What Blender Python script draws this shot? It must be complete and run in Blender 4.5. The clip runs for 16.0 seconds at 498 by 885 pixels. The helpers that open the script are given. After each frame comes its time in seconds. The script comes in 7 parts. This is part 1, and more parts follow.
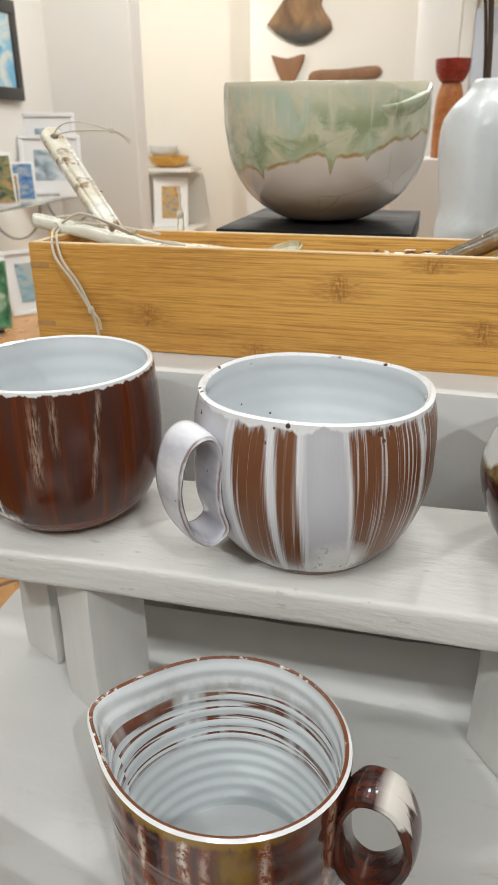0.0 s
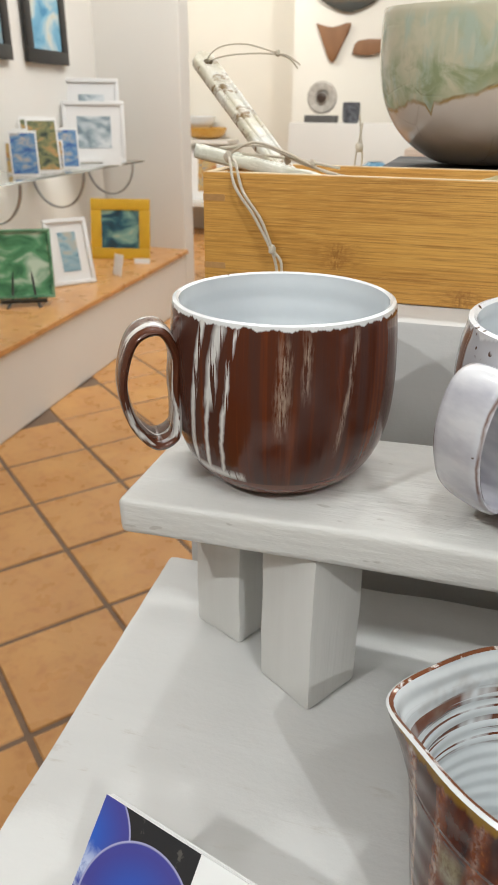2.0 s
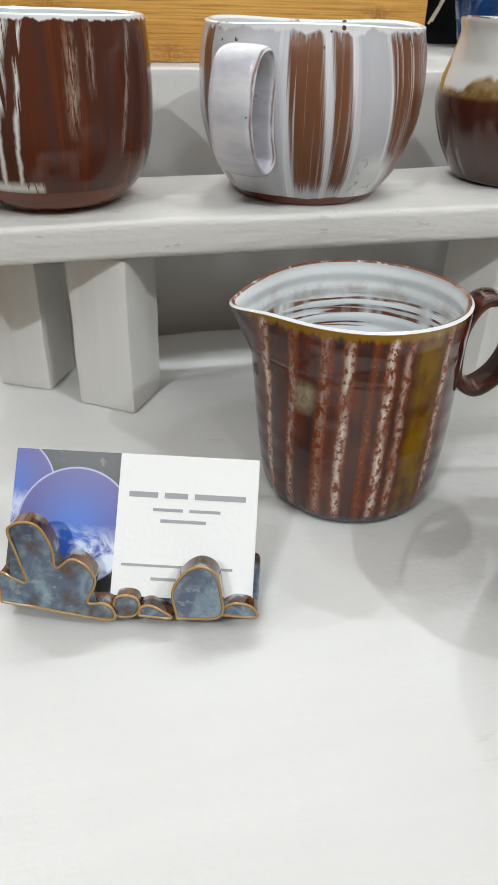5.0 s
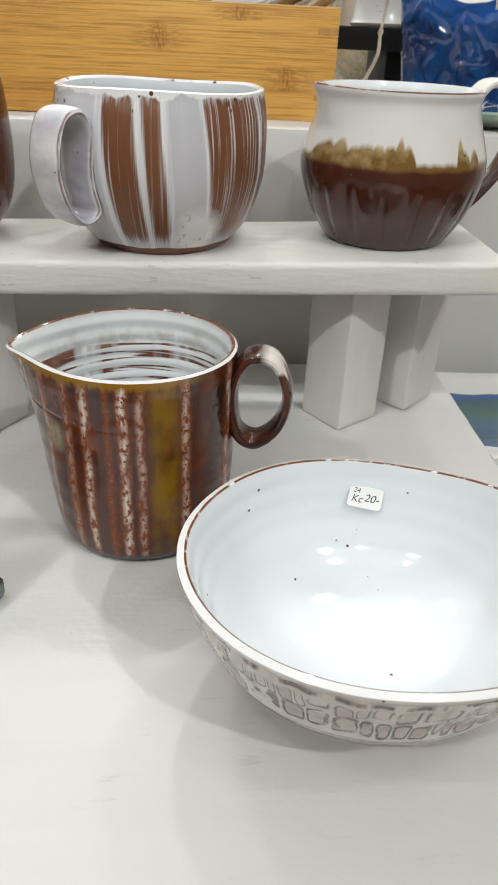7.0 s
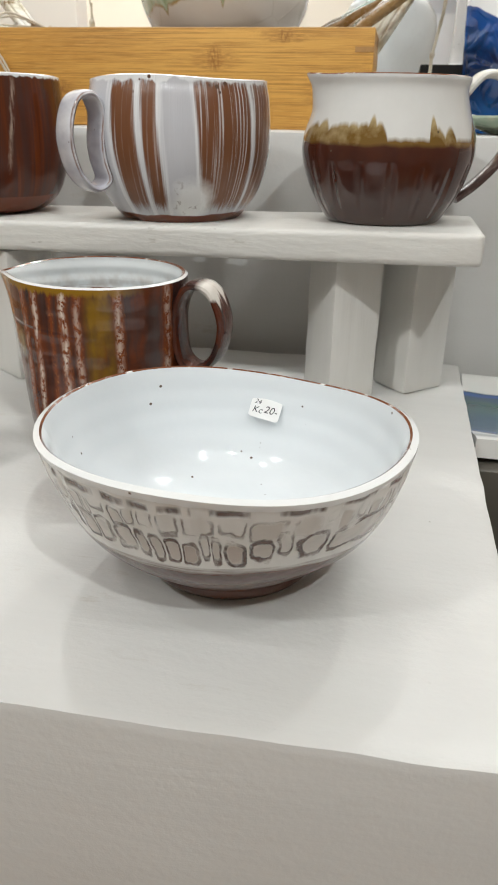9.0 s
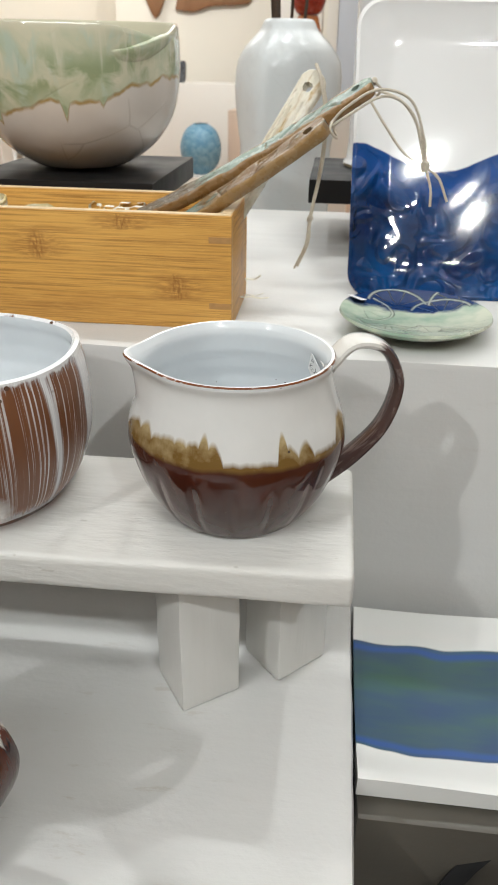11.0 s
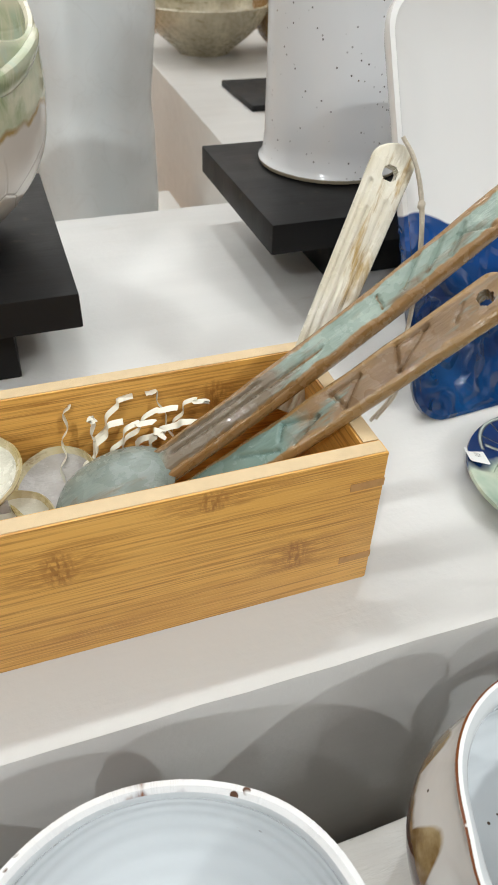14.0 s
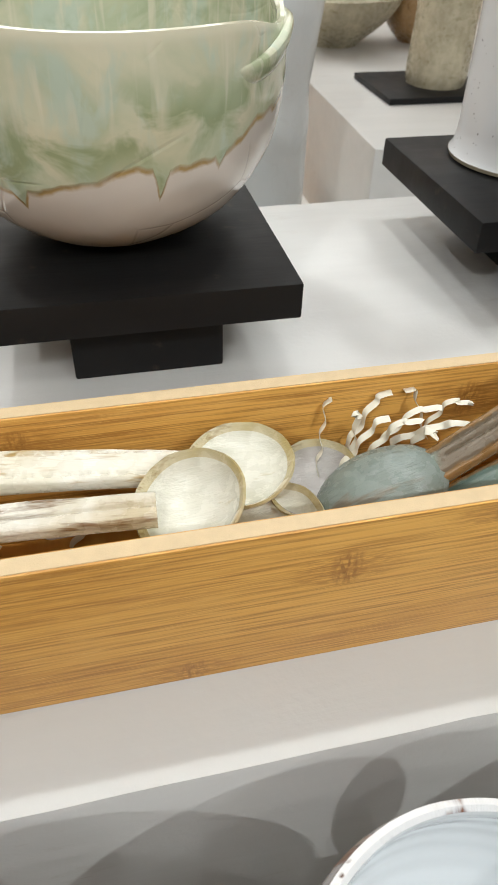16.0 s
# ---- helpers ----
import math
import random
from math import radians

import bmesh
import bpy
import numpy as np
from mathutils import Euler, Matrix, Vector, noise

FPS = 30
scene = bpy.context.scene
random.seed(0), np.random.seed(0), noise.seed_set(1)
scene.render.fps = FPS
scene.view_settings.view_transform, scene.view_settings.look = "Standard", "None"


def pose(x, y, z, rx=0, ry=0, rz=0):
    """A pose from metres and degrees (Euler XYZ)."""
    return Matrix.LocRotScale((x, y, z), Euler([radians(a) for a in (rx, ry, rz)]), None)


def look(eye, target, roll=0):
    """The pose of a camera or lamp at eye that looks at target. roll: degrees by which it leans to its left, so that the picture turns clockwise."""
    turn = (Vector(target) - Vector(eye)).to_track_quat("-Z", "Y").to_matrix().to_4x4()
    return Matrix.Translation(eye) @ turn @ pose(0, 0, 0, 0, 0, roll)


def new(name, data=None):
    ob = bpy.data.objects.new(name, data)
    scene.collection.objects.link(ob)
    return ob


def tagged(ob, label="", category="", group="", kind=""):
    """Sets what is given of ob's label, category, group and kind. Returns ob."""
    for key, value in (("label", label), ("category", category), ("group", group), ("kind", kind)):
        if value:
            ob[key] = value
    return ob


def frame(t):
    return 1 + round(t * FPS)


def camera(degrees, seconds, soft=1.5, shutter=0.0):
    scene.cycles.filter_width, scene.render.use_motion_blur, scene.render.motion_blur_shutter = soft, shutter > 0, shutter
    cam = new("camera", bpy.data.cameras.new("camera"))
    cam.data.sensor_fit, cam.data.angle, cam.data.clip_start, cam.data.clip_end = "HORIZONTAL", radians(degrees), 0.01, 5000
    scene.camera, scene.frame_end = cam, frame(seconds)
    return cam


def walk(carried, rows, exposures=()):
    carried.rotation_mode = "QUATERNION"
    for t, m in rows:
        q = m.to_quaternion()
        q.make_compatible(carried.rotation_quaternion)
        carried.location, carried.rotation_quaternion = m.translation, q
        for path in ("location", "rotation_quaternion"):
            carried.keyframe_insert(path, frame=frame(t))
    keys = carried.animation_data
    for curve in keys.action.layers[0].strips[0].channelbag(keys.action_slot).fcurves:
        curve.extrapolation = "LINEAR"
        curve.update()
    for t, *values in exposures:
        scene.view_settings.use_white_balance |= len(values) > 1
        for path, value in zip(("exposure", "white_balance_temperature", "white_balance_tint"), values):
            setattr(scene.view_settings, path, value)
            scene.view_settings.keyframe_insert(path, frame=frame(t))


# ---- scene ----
# camera: seconds, place in metres, turn in degrees
cam = camera(38.90, 16.0)
cam.data.dof.use_dof, cam.data.dof.focus_distance = True, 0.26
cam.data.dof.aperture_fstop = cam.data.lens / 1000 / 0.0011
PATH = [
    (0.0, 0.2343, -0.2453, 0.2836, 66.04, 0.31, 14.82),
    (0.5, 0.1953, -0.2523, 0.2860, 66.52, 0.19, 13.91),
    (1.0, 0.1722, -0.2533, 0.2913, 66.56, -0.16, 14.36),
    (1.5, 0.1430, -0.2410, 0.2901, 66.10, -0.28, 15.80),
    (2.0, 0.1301, -0.2355, 0.2536, 64.35, -0.44, 16.98),
    (2.5, 0.1106, -0.2452, 0.2376, 61.43, -0.27, 13.76),
    (3.0, 0.0775, -0.2744, 0.2226, 59.03, -0.06, 6.35),
    (3.5, 0.0591, -0.2954, 0.2068, 58.03, -0.17, -0.95),
    (4.0, 0.0578, -0.3077, 0.1957, 57.35, -0.56, -6.57),
    (4.5, 0.0657, -0.3192, 0.1892, 57.18, -0.91, -10.05),
    (5.0, 0.0735, -0.3254, 0.1914, 57.37, -1.63, -12.15),
    (5.2, 0.0778, -0.3287, 0.1934, 57.40, -1.58, -12.68),
    (7.3, 0.2296, -0.3633, 0.2080, 60.19, -2.24, -0.42),
    (7.5, 0.2436, -0.3742, 0.1989, 60.91, -2.11, 1.65),
    (8.0, 0.2753, -0.3953, 0.1800, 62.76, -1.66, 6.12),
    (8.5, 0.2971, -0.4038, 0.1675, 64.27, -1.30, 9.52),
    (9.0, 0.3188, -0.4009, 0.1601, 65.37, -1.18, 11.32),
    (9.5, 0.3439, -0.3868, 0.1641, 65.64, -1.46, 11.57),
    (10.0, 0.3594, -0.3563, 0.2019, 65.34, -1.48, 10.75),
    (10.2, 0.3634, -0.3370, 0.2262, 64.76, -1.33, 10.22),
    (12.3, 0.2768, -0.0704, 0.3555, 54.53, -0.52, -5.44),
    (12.5, 0.2649, -0.0552, 0.3648, 53.49, -0.43, -7.73),
    (13.0, 0.2413, -0.0285, 0.3726, 52.23, 0.00, -11.33),
    (13.5, 0.2157, -0.0085, 0.3697, 50.85, -0.95, -16.52),
    (14.0, 0.1860, 0.0070, 0.3741, 49.98, -1.38, -18.96),
    (14.5, 0.1640, 0.0177, 0.3717, 50.13, -1.93, -19.43),
    (15.0, 0.1493, 0.0267, 0.3694, 49.76, -2.00, -18.18),
    (15.5, 0.1358, 0.0327, 0.3679, 49.71, -1.87, -15.83),
    (16.0, 0.1148, 0.0337, 0.3684, 49.36, -1.54, -12.97),
]
# the phone's own exposure and white balance drift a little: seconds, stops, kelvin, tint
DRIFT = [(0.0, -0.02, 6400, 10), (2.0, 0.0, 6380, 10), (3.2, 0.04, 6200, 10), (5.2, 0.06, 6200, 10), (7.3, 0.04, 6450, 10), (9.5, 0.05, 6470, 10), (12.3, -0.04, 6340, 10), (16.0, -0.04, 6380, 10)]
walk(cam, [(t, pose(*row)) for t, *row in PATH], DRIFT)

# ---- world, lamps, exposure ----
world = bpy.data.worlds.new("world")
scene.world = world
world.use_nodes = True
world.node_tree.nodes["Background"].inputs[0].default_value = (1.0, 0.95, 0.88, 1)
world.node_tree.nodes["Background"].inputs[1].default_value = 0.16
FLOOR, CEILING = -0.93, 1.85


def spot(x, y, power, tx, ty, tz=0.0, size=0.02, cone=50, colour=(1.0, 0.93, 0.84), z=CEILING - 0.12):
    """A track spotlight under the ceiling, aimed at a target."""
    data = bpy.data.lights.new("track_spot", "SPOT")
    data.energy, data.color, data.shadow_soft_size = power, colour, size
    data.spot_size, data.spot_blend = radians(cone), 0.5
    ob = new("track_spot", data)
    ob.matrix_world = look((x, y, z), (tx, ty, tz))
    return ob


# A soft area lamp added as fill; no real fixture stands for it.
def fill_panel(x, y, sx, sy, power, colour=(1.0, 0.95, 0.88)):
    data = bpy.data.lights.new("ceiling_glow", "AREA")
    data.shape, data.size, data.size_y, data.energy, data.color = "RECTANGLE", sx, sy, power, colour
    ob = new("ceiling_glow", data)
    ob.matrix_world = pose(x, y, CEILING - 0.03)
    return ob


WARM = (0.97, 1.0, 0.98)
spot(-0.38, 0.80, 19, 0.12, 0.0, size=0.014, colour=WARM)
spot(0.24, 0.82, 19, 0.22, 0.0, size=0.014, colour=WARM)
spot(0.86, 0.78, 19, 0.25, 0.0, size=0.014, colour=WARM)
spot(1.1, -1.35, 55, 0.25, 0.35, 0.2, cone=38, colour=WARM)
spot(-0.9, -1.4, 55, 0.1, 0.35, 0.2, cone=38, colour=WARM)
spot(0.25, -1.75, 16, 0.2, 0.05, 0.1, cone=46, colour=WARM)
spot(-0.40, -0.75, 13, 0.18, 0.0, 0.0, cone=56, colour=WARM)
spot(0.80, -0.70, 13, 0.24, 0.0, 0.0, cone=56, colour=WARM)
# wide lamps added only to brighten the walls and room behind, none seen
spot(-0.9, 2.6, 46, -2.0, 3.4, 0.0, cone=90, colour=(1.0, 0.97, 0.90))
spot(-0.6, 4.4, 72, -1.0, 6.0, 0.5, cone=100, colour=(1.0, 0.97, 0.90))
spot(-2.4, 5.0, 105, -2.6, 6.9, 0.3, cone=120, colour=(1.0, 0.96, 0.87))
# unseen area lamps, added to lift the ambient light
fill_panel(0.1, -1.2, 2.0, 1.4, 6, WARM)
fill_panel(-0.2, 0.6, 1.8, 1.4, 5, WARM)
fill_panel(-0.6, 3.4, 2.2, 2.6, 46, WARM)
fill_panel(0.9, 2.4, 1.6, 2.4, 24, WARM)


# ---- node helpers and materials ----
class Nodes:
    """A short way to write one node material."""

    def __init__(self, name):
        self.mat = bpy.data.materials.new(name)
        self.mat.use_nodes = True
        self.tree = self.mat.node_tree
        self.bsdf = self.tree.nodes["Principled BSDF"]
        self.coord = self.tree.nodes.new("ShaderNodeTexCoord").outputs["Object"]

    def put(self, socket, value):
        if isinstance(value, bpy.types.NodeSocket):
            self.tree.links.new(value, socket)
        elif isinstance(value, tuple) and len(value) == 3 and socket.type == "RGBA":
            socket.default_value = (*value, 1)
        else:
            socket.default_value = value

    def stretch(self, sx, sy, sz, offset=(0, 0, 0), turn=(0, 0, 0), source=None):
        n = self.tree.nodes.new("ShaderNodeMapping")
        self.put(n.inputs["Vector"], source or self.coord)
        n.inputs["Scale"].default_value = (sx, sy, sz)
        n.inputs["Location"].default_value = offset
        n.inputs["Rotation"].default_value = turn
        return n.outputs[0]

    def noise(self, scale, detail=3.0, vector=None, rough=0.55, warp=0.0):
        n = self.tree.nodes.new("ShaderNodeTexNoise")
        self.put(n.inputs["Vector"], vector or self.coord)
        n.inputs["Scale"].default_value, n.inputs["Detail"].default_value = scale, detail
        n.inputs["Roughness"].default_value, n.inputs["Distortion"].default_value = rough, warp
        return n.outputs["Fac"]

    def cells(self, scale, vector=None, feature="F1", output="Distance", randomness=1.0):
        n = self.tree.nodes.new("ShaderNodeTexVoronoi")
        n.feature = feature
        self.put(n.inputs["Vector"], vector or self.coord)
        n.inputs["Scale"].default_value, n.inputs["Randomness"].default_value = scale, randomness
        return n.outputs[output]

    def ramp(self, fac, *stops):
        n = self.tree.nodes.new("ShaderNodeValToRGB")
        self.put(n.inputs[0], fac)
        while len(n.color_ramp.elements) < len(stops):
            n.color_ramp.elements.new(0.5)
        for e, (p, c) in zip(n.color_ramp.elements, stops):
            e.position = p
            e.color = (c, c, c, 1) if isinstance(c, (int, float)) else (*c, 1)
        return n.outputs[0]

    def mix(self, fac, a, b, how="MIX"):
        n = self.tree.nodes.new("ShaderNodeMix")
        n.data_type, n.blend_type = "RGBA", how
        self.put(n.inputs[0], fac)
        self.put(n.inputs[6], a)
        self.put(n.inputs[7], b)
        return n.outputs[2]

    def math(self, how, a, b=0.0, clamp=False):
        n = self.tree.nodes.new("ShaderNodeMath")
        n.operation, n.use_clamp = how, clamp
        self.put(n.inputs[0], a)
        self.put(n.inputs[1], b)
        return n.outputs[0]

    def xyz(self, source=None):
        n = self.tree.nodes.new("ShaderNodeSeparateXYZ")
        self.put(n.inputs[0], source or self.coord)
        return n.outputs

    def join(self, x, y, z):
        n = self.tree.nodes.new("ShaderNodeCombineXYZ")
        for s, v in zip(n.inputs, (x, y, z)):
            self.put(s, v)
        return n.outputs[0]

    def random(self):
        return self.tree.nodes.new("ShaderNodeObjectInfo").outputs["Random"]

    def band(self, value, low, high, soft):
        """1 between low and high, falling off over soft."""
        up = self.math("MULTIPLY", self.math("SUBTRACT", value, low - soft / 2), 1 / soft, True)
        down = self.math("MULTIPLY", self.math("SUBTRACT", high + soft / 2, value), 1 / soft, True)
        return self.math("MULTIPLY", up, down)

    def done(self, colour, rough=0.5, height=None, strength=0.3, distance=0.001, metal=0.0, coat=0.0, spec=0.5):
        self.put(self.bsdf.inputs["Base Color"], colour)
        self.put(self.bsdf.inputs["Roughness"], rough)
        self.put(self.bsdf.inputs["Metallic"], metal)
        self.put(self.bsdf.inputs["Coat Weight"], coat)
        self.bsdf.inputs["Coat Roughness"].default_value = 0.06
        self.put(self.bsdf.inputs["Specular IOR Level"], spec)
        if height is not None:
            n = self.tree.nodes.new("ShaderNodeBump")
            n.inputs["Strength"].default_value, n.inputs["Distance"].default_value = strength, distance
            self.put(n.inputs["Height"], height)
            self.tree.links.new(n.outputs[0], self.bsdf.inputs["Normal"])
        return self.mat


def plain(name, colour, rough=0.6, vary=0.08, scale=30, metal=0.0, strength=0.15, distance=0.001, coat=0.0):
    """Paint, clay or card: one colour with cloudy variation and a fine grain."""
    n = Nodes(name)
    dark = tuple(c * (1 - vary) for c in colour)
    light = tuple(min(1, c * (1 + vary)) for c in colour)
    c = n.mix(n.noise(scale, 4), dark, light)
    return n.done(c, rough, n.noise(scale * 12, 3), strength, distance, metal, coat)


def plinth_paint(name, colour):
    n = Nodes(name)
    c = n.mix(n.ramp(n.noise(9, 5), (0.3, 0), (0.7, 1)), tuple(k * 0.95 for k in colour), colour)
    spots = n.ramp(n.cells(26), (0.0, 1), (0.012, 1), (0.02, 0))
    some = n.ramp(n.noise(7, 2), (0.50, 0), (0.54, 1))
    c = n.mix(n.math("MULTIPLY", spots, some), c, (0.22, 0.19, 0.16))
    brush = n.noise(42, 6, n.stretch(0.16, 1.3, 1.3), 0.62, 0.5)
    c = n.mix(n.ramp(brush, (0.35, 0.0), (0.62, 0.4)), c, tuple(k * 0.92 for k in colour))
    scuff = n.math("MULTIPLY", n.ramp(n.noise(120, 5, n.stretch(0.25, 1, 1), 0.7), (0.60, 0), (0.68, 1)), n.ramp(n.noise(6, 2), (0.5, 0), (0.62, 0.5)))
    c = n.mix(scuff, c, (0.46, 0.42, 0.37))
    h = n.math("ADD", n.math("ADD", brush, n.noise(12, 2)), n.math("MULTIPLY", n.noise(300, 3), 0.45))
    return n.done(c, n.ramp(brush, (0.3, 0.34), (0.7, 0.52)), h, 0.24, 0.0016)


WHITE_PLINTH = plinth_paint("white_plinth_paint", (0.625, 0.618, 0.60))


def bench_paint():
    n = Nodes("painted_bench_wood")
    grain = n.noise(55, 5, n.stretch(0.18, 1.5, 1.5), 0.6, 0.4)
    c = n.mix(grain, (0.60, 0.585, 0.55), (0.73, 0.72, 0.69))
    chips = n.ramp(n.noise(190, 2, n.stretch(0.4, 1, 1)), (0.27, 1), (0.3, 0))
    c = n.mix(n.math("MULTIPLY", chips, 0.35), c, (0.3, 0.27, 0.22))
    h = n.math("ADD", grain, n.math("MULTIPLY", n.noise(330, 3, n.stretch(0.3, 1, 1)), 0.5))
    return n.done(c, n.ramp(n.noise(30, 3), (0.3, 0.34), (0.7, 0.5)), h, 0.45, 0.002)


BENCH_WHITE = bench_paint()


def post_paint():
    n = Nodes("painted_post_wood")
    grain = n.noise(60, 4, n.stretch(1.6, 1.6, 0.12), 0.6, 0.3)
    c = n.mix(grain, (0.60, 0.585, 0.55), (0.71, 0.70, 0.67))
    return n.done(c, 0.42, grain, 0.4, 0.0016)


POST_WHITE = post_paint()


def bamboo(name, knots, along="x"):
    """Laminated bamboo: glued strips with fibres along one way, and dark nodes at the places (along, up, height)."""
    n = Nodes(name)
    x, y, z = n.xyz()
    a = x if along == "x" else y
    strip = n.math("FLOOR", n.math("DIVIDE", n.math("ADD", z, 0.002), 0.0222))
    tone = n.noise(3.1, 1, n.join(n.math("MULTIPLY", a, 1.5), 0.0, n.math("MULTIPLY", strip, 7.3)))
    fibre = n.noise(1, 4, n.join(n.math("MULTIPLY", a, 13), n.math("MULTIPLY", y, 40 if along == "x" else 13), n.math("MULTIPLY", z, 950)), 0.6)
    fine = n.noise(1, 3, n.join(n.math("MULTIPLY", a, 55), 0.0, n.math("MULTIPLY", z, 2600)), 0.6)
    c = n.mix(n.ramp(tone, (0.3, 0), (0.7, 1)), (0.52, 0.245, 0.042), (0.75, 0.415, 0.10))
    c = n.mix(n.ramp(fibre, (0.46, 0), (0.63, 0.85)), c, (0.35, 0.15, 0.027))
    c = n.mix(n.ramp(fine, (0.50, 0), (0.66, 0.7)), c, (0.80, 0.47, 0.13))
    for ka, kz, kh in knots:
        da = n.math("DIVIDE", n.math("SUBTRACT", a, ka), 0.0060)
        dz = n.math("DIVIDE", n.math("SUBTRACT", z, kz), kh)
        d = n.math("ADD", n.math("POWER", n.math("ABSOLUTE", da), 2), n.math("POWER", n.math("ABSOLUTE", dz), 4))
        core = n.math("MULTIPLY", n.ramp(d, (0.0, 1.0), (1.0, 0.0)), n.ramp(n.noise(1, 2, n.join(n.math("MULTIPLY", a, 700), 0.0, n.math("MULTIPLY", z, 260))), (0.42, 0.08), (0.60, 0.85)))
        c = n.mix(core, c, (0.24, 0.095, 0.018))
        da2 = n.math("DIVIDE", n.math("SUBTRACT", a, ka), 0.021)
        d2 = n.math("ADD", n.math("POWER", n.math("ABSOLUTE", da2), 2), n.math("POWER", n.math("ABSOLUTE", dz), 4))
        halo = n.math("MULTIPLY", n.ramp(d2, (0.0, 0.9), (1.0, 0.0)), n.ramp(n.noise(1, 3, n.join(n.math("MULTIPLY", a, 160), 0.0, n.math("MULTIPLY", z, 1500))), (0.42, 0), (0.6, 1)))
        c = n.mix(halo, c, (0.38, 0.17, 0.035))
    return n.done(c, 0.42, fibre, 0.12, 0.0006)


def black_wood():
    n = Nodes("black_stained_wood")
    g = n.noise(40, 5, n.stretch(0.3, 2.0, 1.0), 0.6, 0.3)
    c = n.mix(g, (0.005, 0.005, 0.0055), (0.014, 0.0135, 0.0135))
    worn = n.math("MULTIPLY", n.ramp(n.noise(60, 4), (0.66, 0), (0.74, 0.25)), 1.0)
    c = n.mix(worn, c, (0.10, 0.075, 0.05))
    return n.done(c, n.ramp(n.noise(18, 3), (0.3, 0.38), (0.7, 0.6)), g, 0.25, 0.001, spec=0.2)


BLACK_WOOD = black_wood()


# ---- mesh helpers ----
def mesh_object(name, bm, material, parent=None, label="", smooth=True):
    data = bpy.data.meshes.new(name)
    bmesh.ops.recalc_face_normals(bm, faces=bm.faces)
    if smooth:
        for f in bm.faces:
            f.smooth = True
    bm.to_mesh(data)
    bm.free()
    for m in material if isinstance(material, (list, tuple)) else [material]:
        data.materials.append(m)
    if smooth:
        data.set_sharp_from_angle(angle=radians(40))
    ob = new(name, data)
    if parent is not None:
        ob.parent = parent
    if label:
        tagged(ob, label)
    return ob


def part(name, bm, material, parent, label="", smooth=True):
    return mesh_object(name, bm, material, parent, label, smooth)


def thing(name, label, category, m=None, group="", kind=""):
    ob = new(name)
    ob.empty_display_size = 0.02
    if m is not None:
        ob.matrix_world = m
    return tagged(ob, label, category, group, kind)


def box_bm(sx, sy, sz, at=(0, 0, 0), bevel=0.0, segments=2, turn=0.0, jitter=0.0):
    """A box whose base stands at `at`, centred in x and y."""
    bm = bmesh.new()
    bmesh.ops.create_cube(bm, size=1)
    bmesh.ops.scale(bm, vec=(sx, sy, sz), verts=bm.verts)
    bmesh.ops.translate(bm, vec=(0, 0, sz / 2), verts=bm.verts)
    if jitter:
        for v in bm.verts:
            v.co += Vector([random.uniform(-jitter, jitter) for _ in range(3)])
    if bevel:
        bmesh.ops.bevel(bm, geom=bm.edges[:], offset=bevel, segments=segments, profile=0.6, affect="EDGES")
    bmesh.ops.transform(bm, matrix=Matrix.Translation(at) @ pose(0, 0, 0, 0, 0, turn), verts=bm.verts)
    return bm


def prism_bm(outline, z0, z1, bevel=0.0):
    """An upright solid over a flat outline."""
    bm = bmesh.new()
    low = [bm.verts.new((x, y, z0)) for x, y in outline]
    high = [bm.verts.new((x, y, z1)) for x, y in outline]
    bm.faces.new(low[::-1])
    bm.faces.new(high)
    for i in range(len(low)):
        j = (i + 1) % len(low)
        bm.faces.new((low[i], low[j], high[j], high[i]))
    if bevel:
        bmesh.ops.bevel(bm, geom=bm.edges[:], offset=bevel, segments=2, profile=0.6, affect="EDGES")
    return bm


def smooth_line(points, steps=8):
    """Catmull-Rom through tuples of any size."""
    pts = [np.array(p, float) for p in points]
    pts = [2 * pts[0] - pts[1]] + pts + [2 * pts[-1] - pts[-2]]
    out = []
    for i in range(1, len(pts) - 2):
        a, b, c, d = pts[i - 1:i + 3]
        for k in range(steps):
            s = k / steps
            out.append(0.5 * (2 * b + (c - a) * s + (2 * a - 5 * b + 4 * c - d) * s * s + (3 * b - a - 3 * c + d) * s ** 3))
    out.append(pts[-2])
    return out


def lathe_bm(profile, seg=72, shape=None, slots=None):
    """Turns a profile [(radius, height), ...] round z; radius 0 closes an end. slots: a material slot for each step of the profile.
    shape(x, y, z, i) moves a point; i counts along the profile."""
    bm = bmesh.new()
    rings = []
    for i, (r, z) in enumerate(profile):
        if r < 1e-6:
            p = (0, 0, z) if shape is None else shape(0, 0, z, i)
            rings.append([bm.verts.new(p)])
            continue
        ring = []
        for k in range(seg):
            a = 2 * math.pi * k / seg
            p = (r * math.cos(a), r * math.sin(a), z)
            ring.append(bm.verts.new(p if shape is None else shape(*p, i)))
        rings.append(ring)
    for i in range(len(rings) - 1):
        a, b = rings[i], rings[i + 1]
        for k in range(seg):
            j = (k + 1) % seg
            if len(a) == 1 and len(b) > 1:
                f = bm.faces.new((a[0], b[j], b[k]))
            elif len(b) == 1 and len(a) > 1:
                f = bm.faces.new((a[k], a[j], b[0]))
            elif len(a) > 1:
                f = bm.faces.new((a[k], a[j], b[j], b[k]))
            else:
                continue
            if slots:
                f.material_index = slots[i]
    return bm


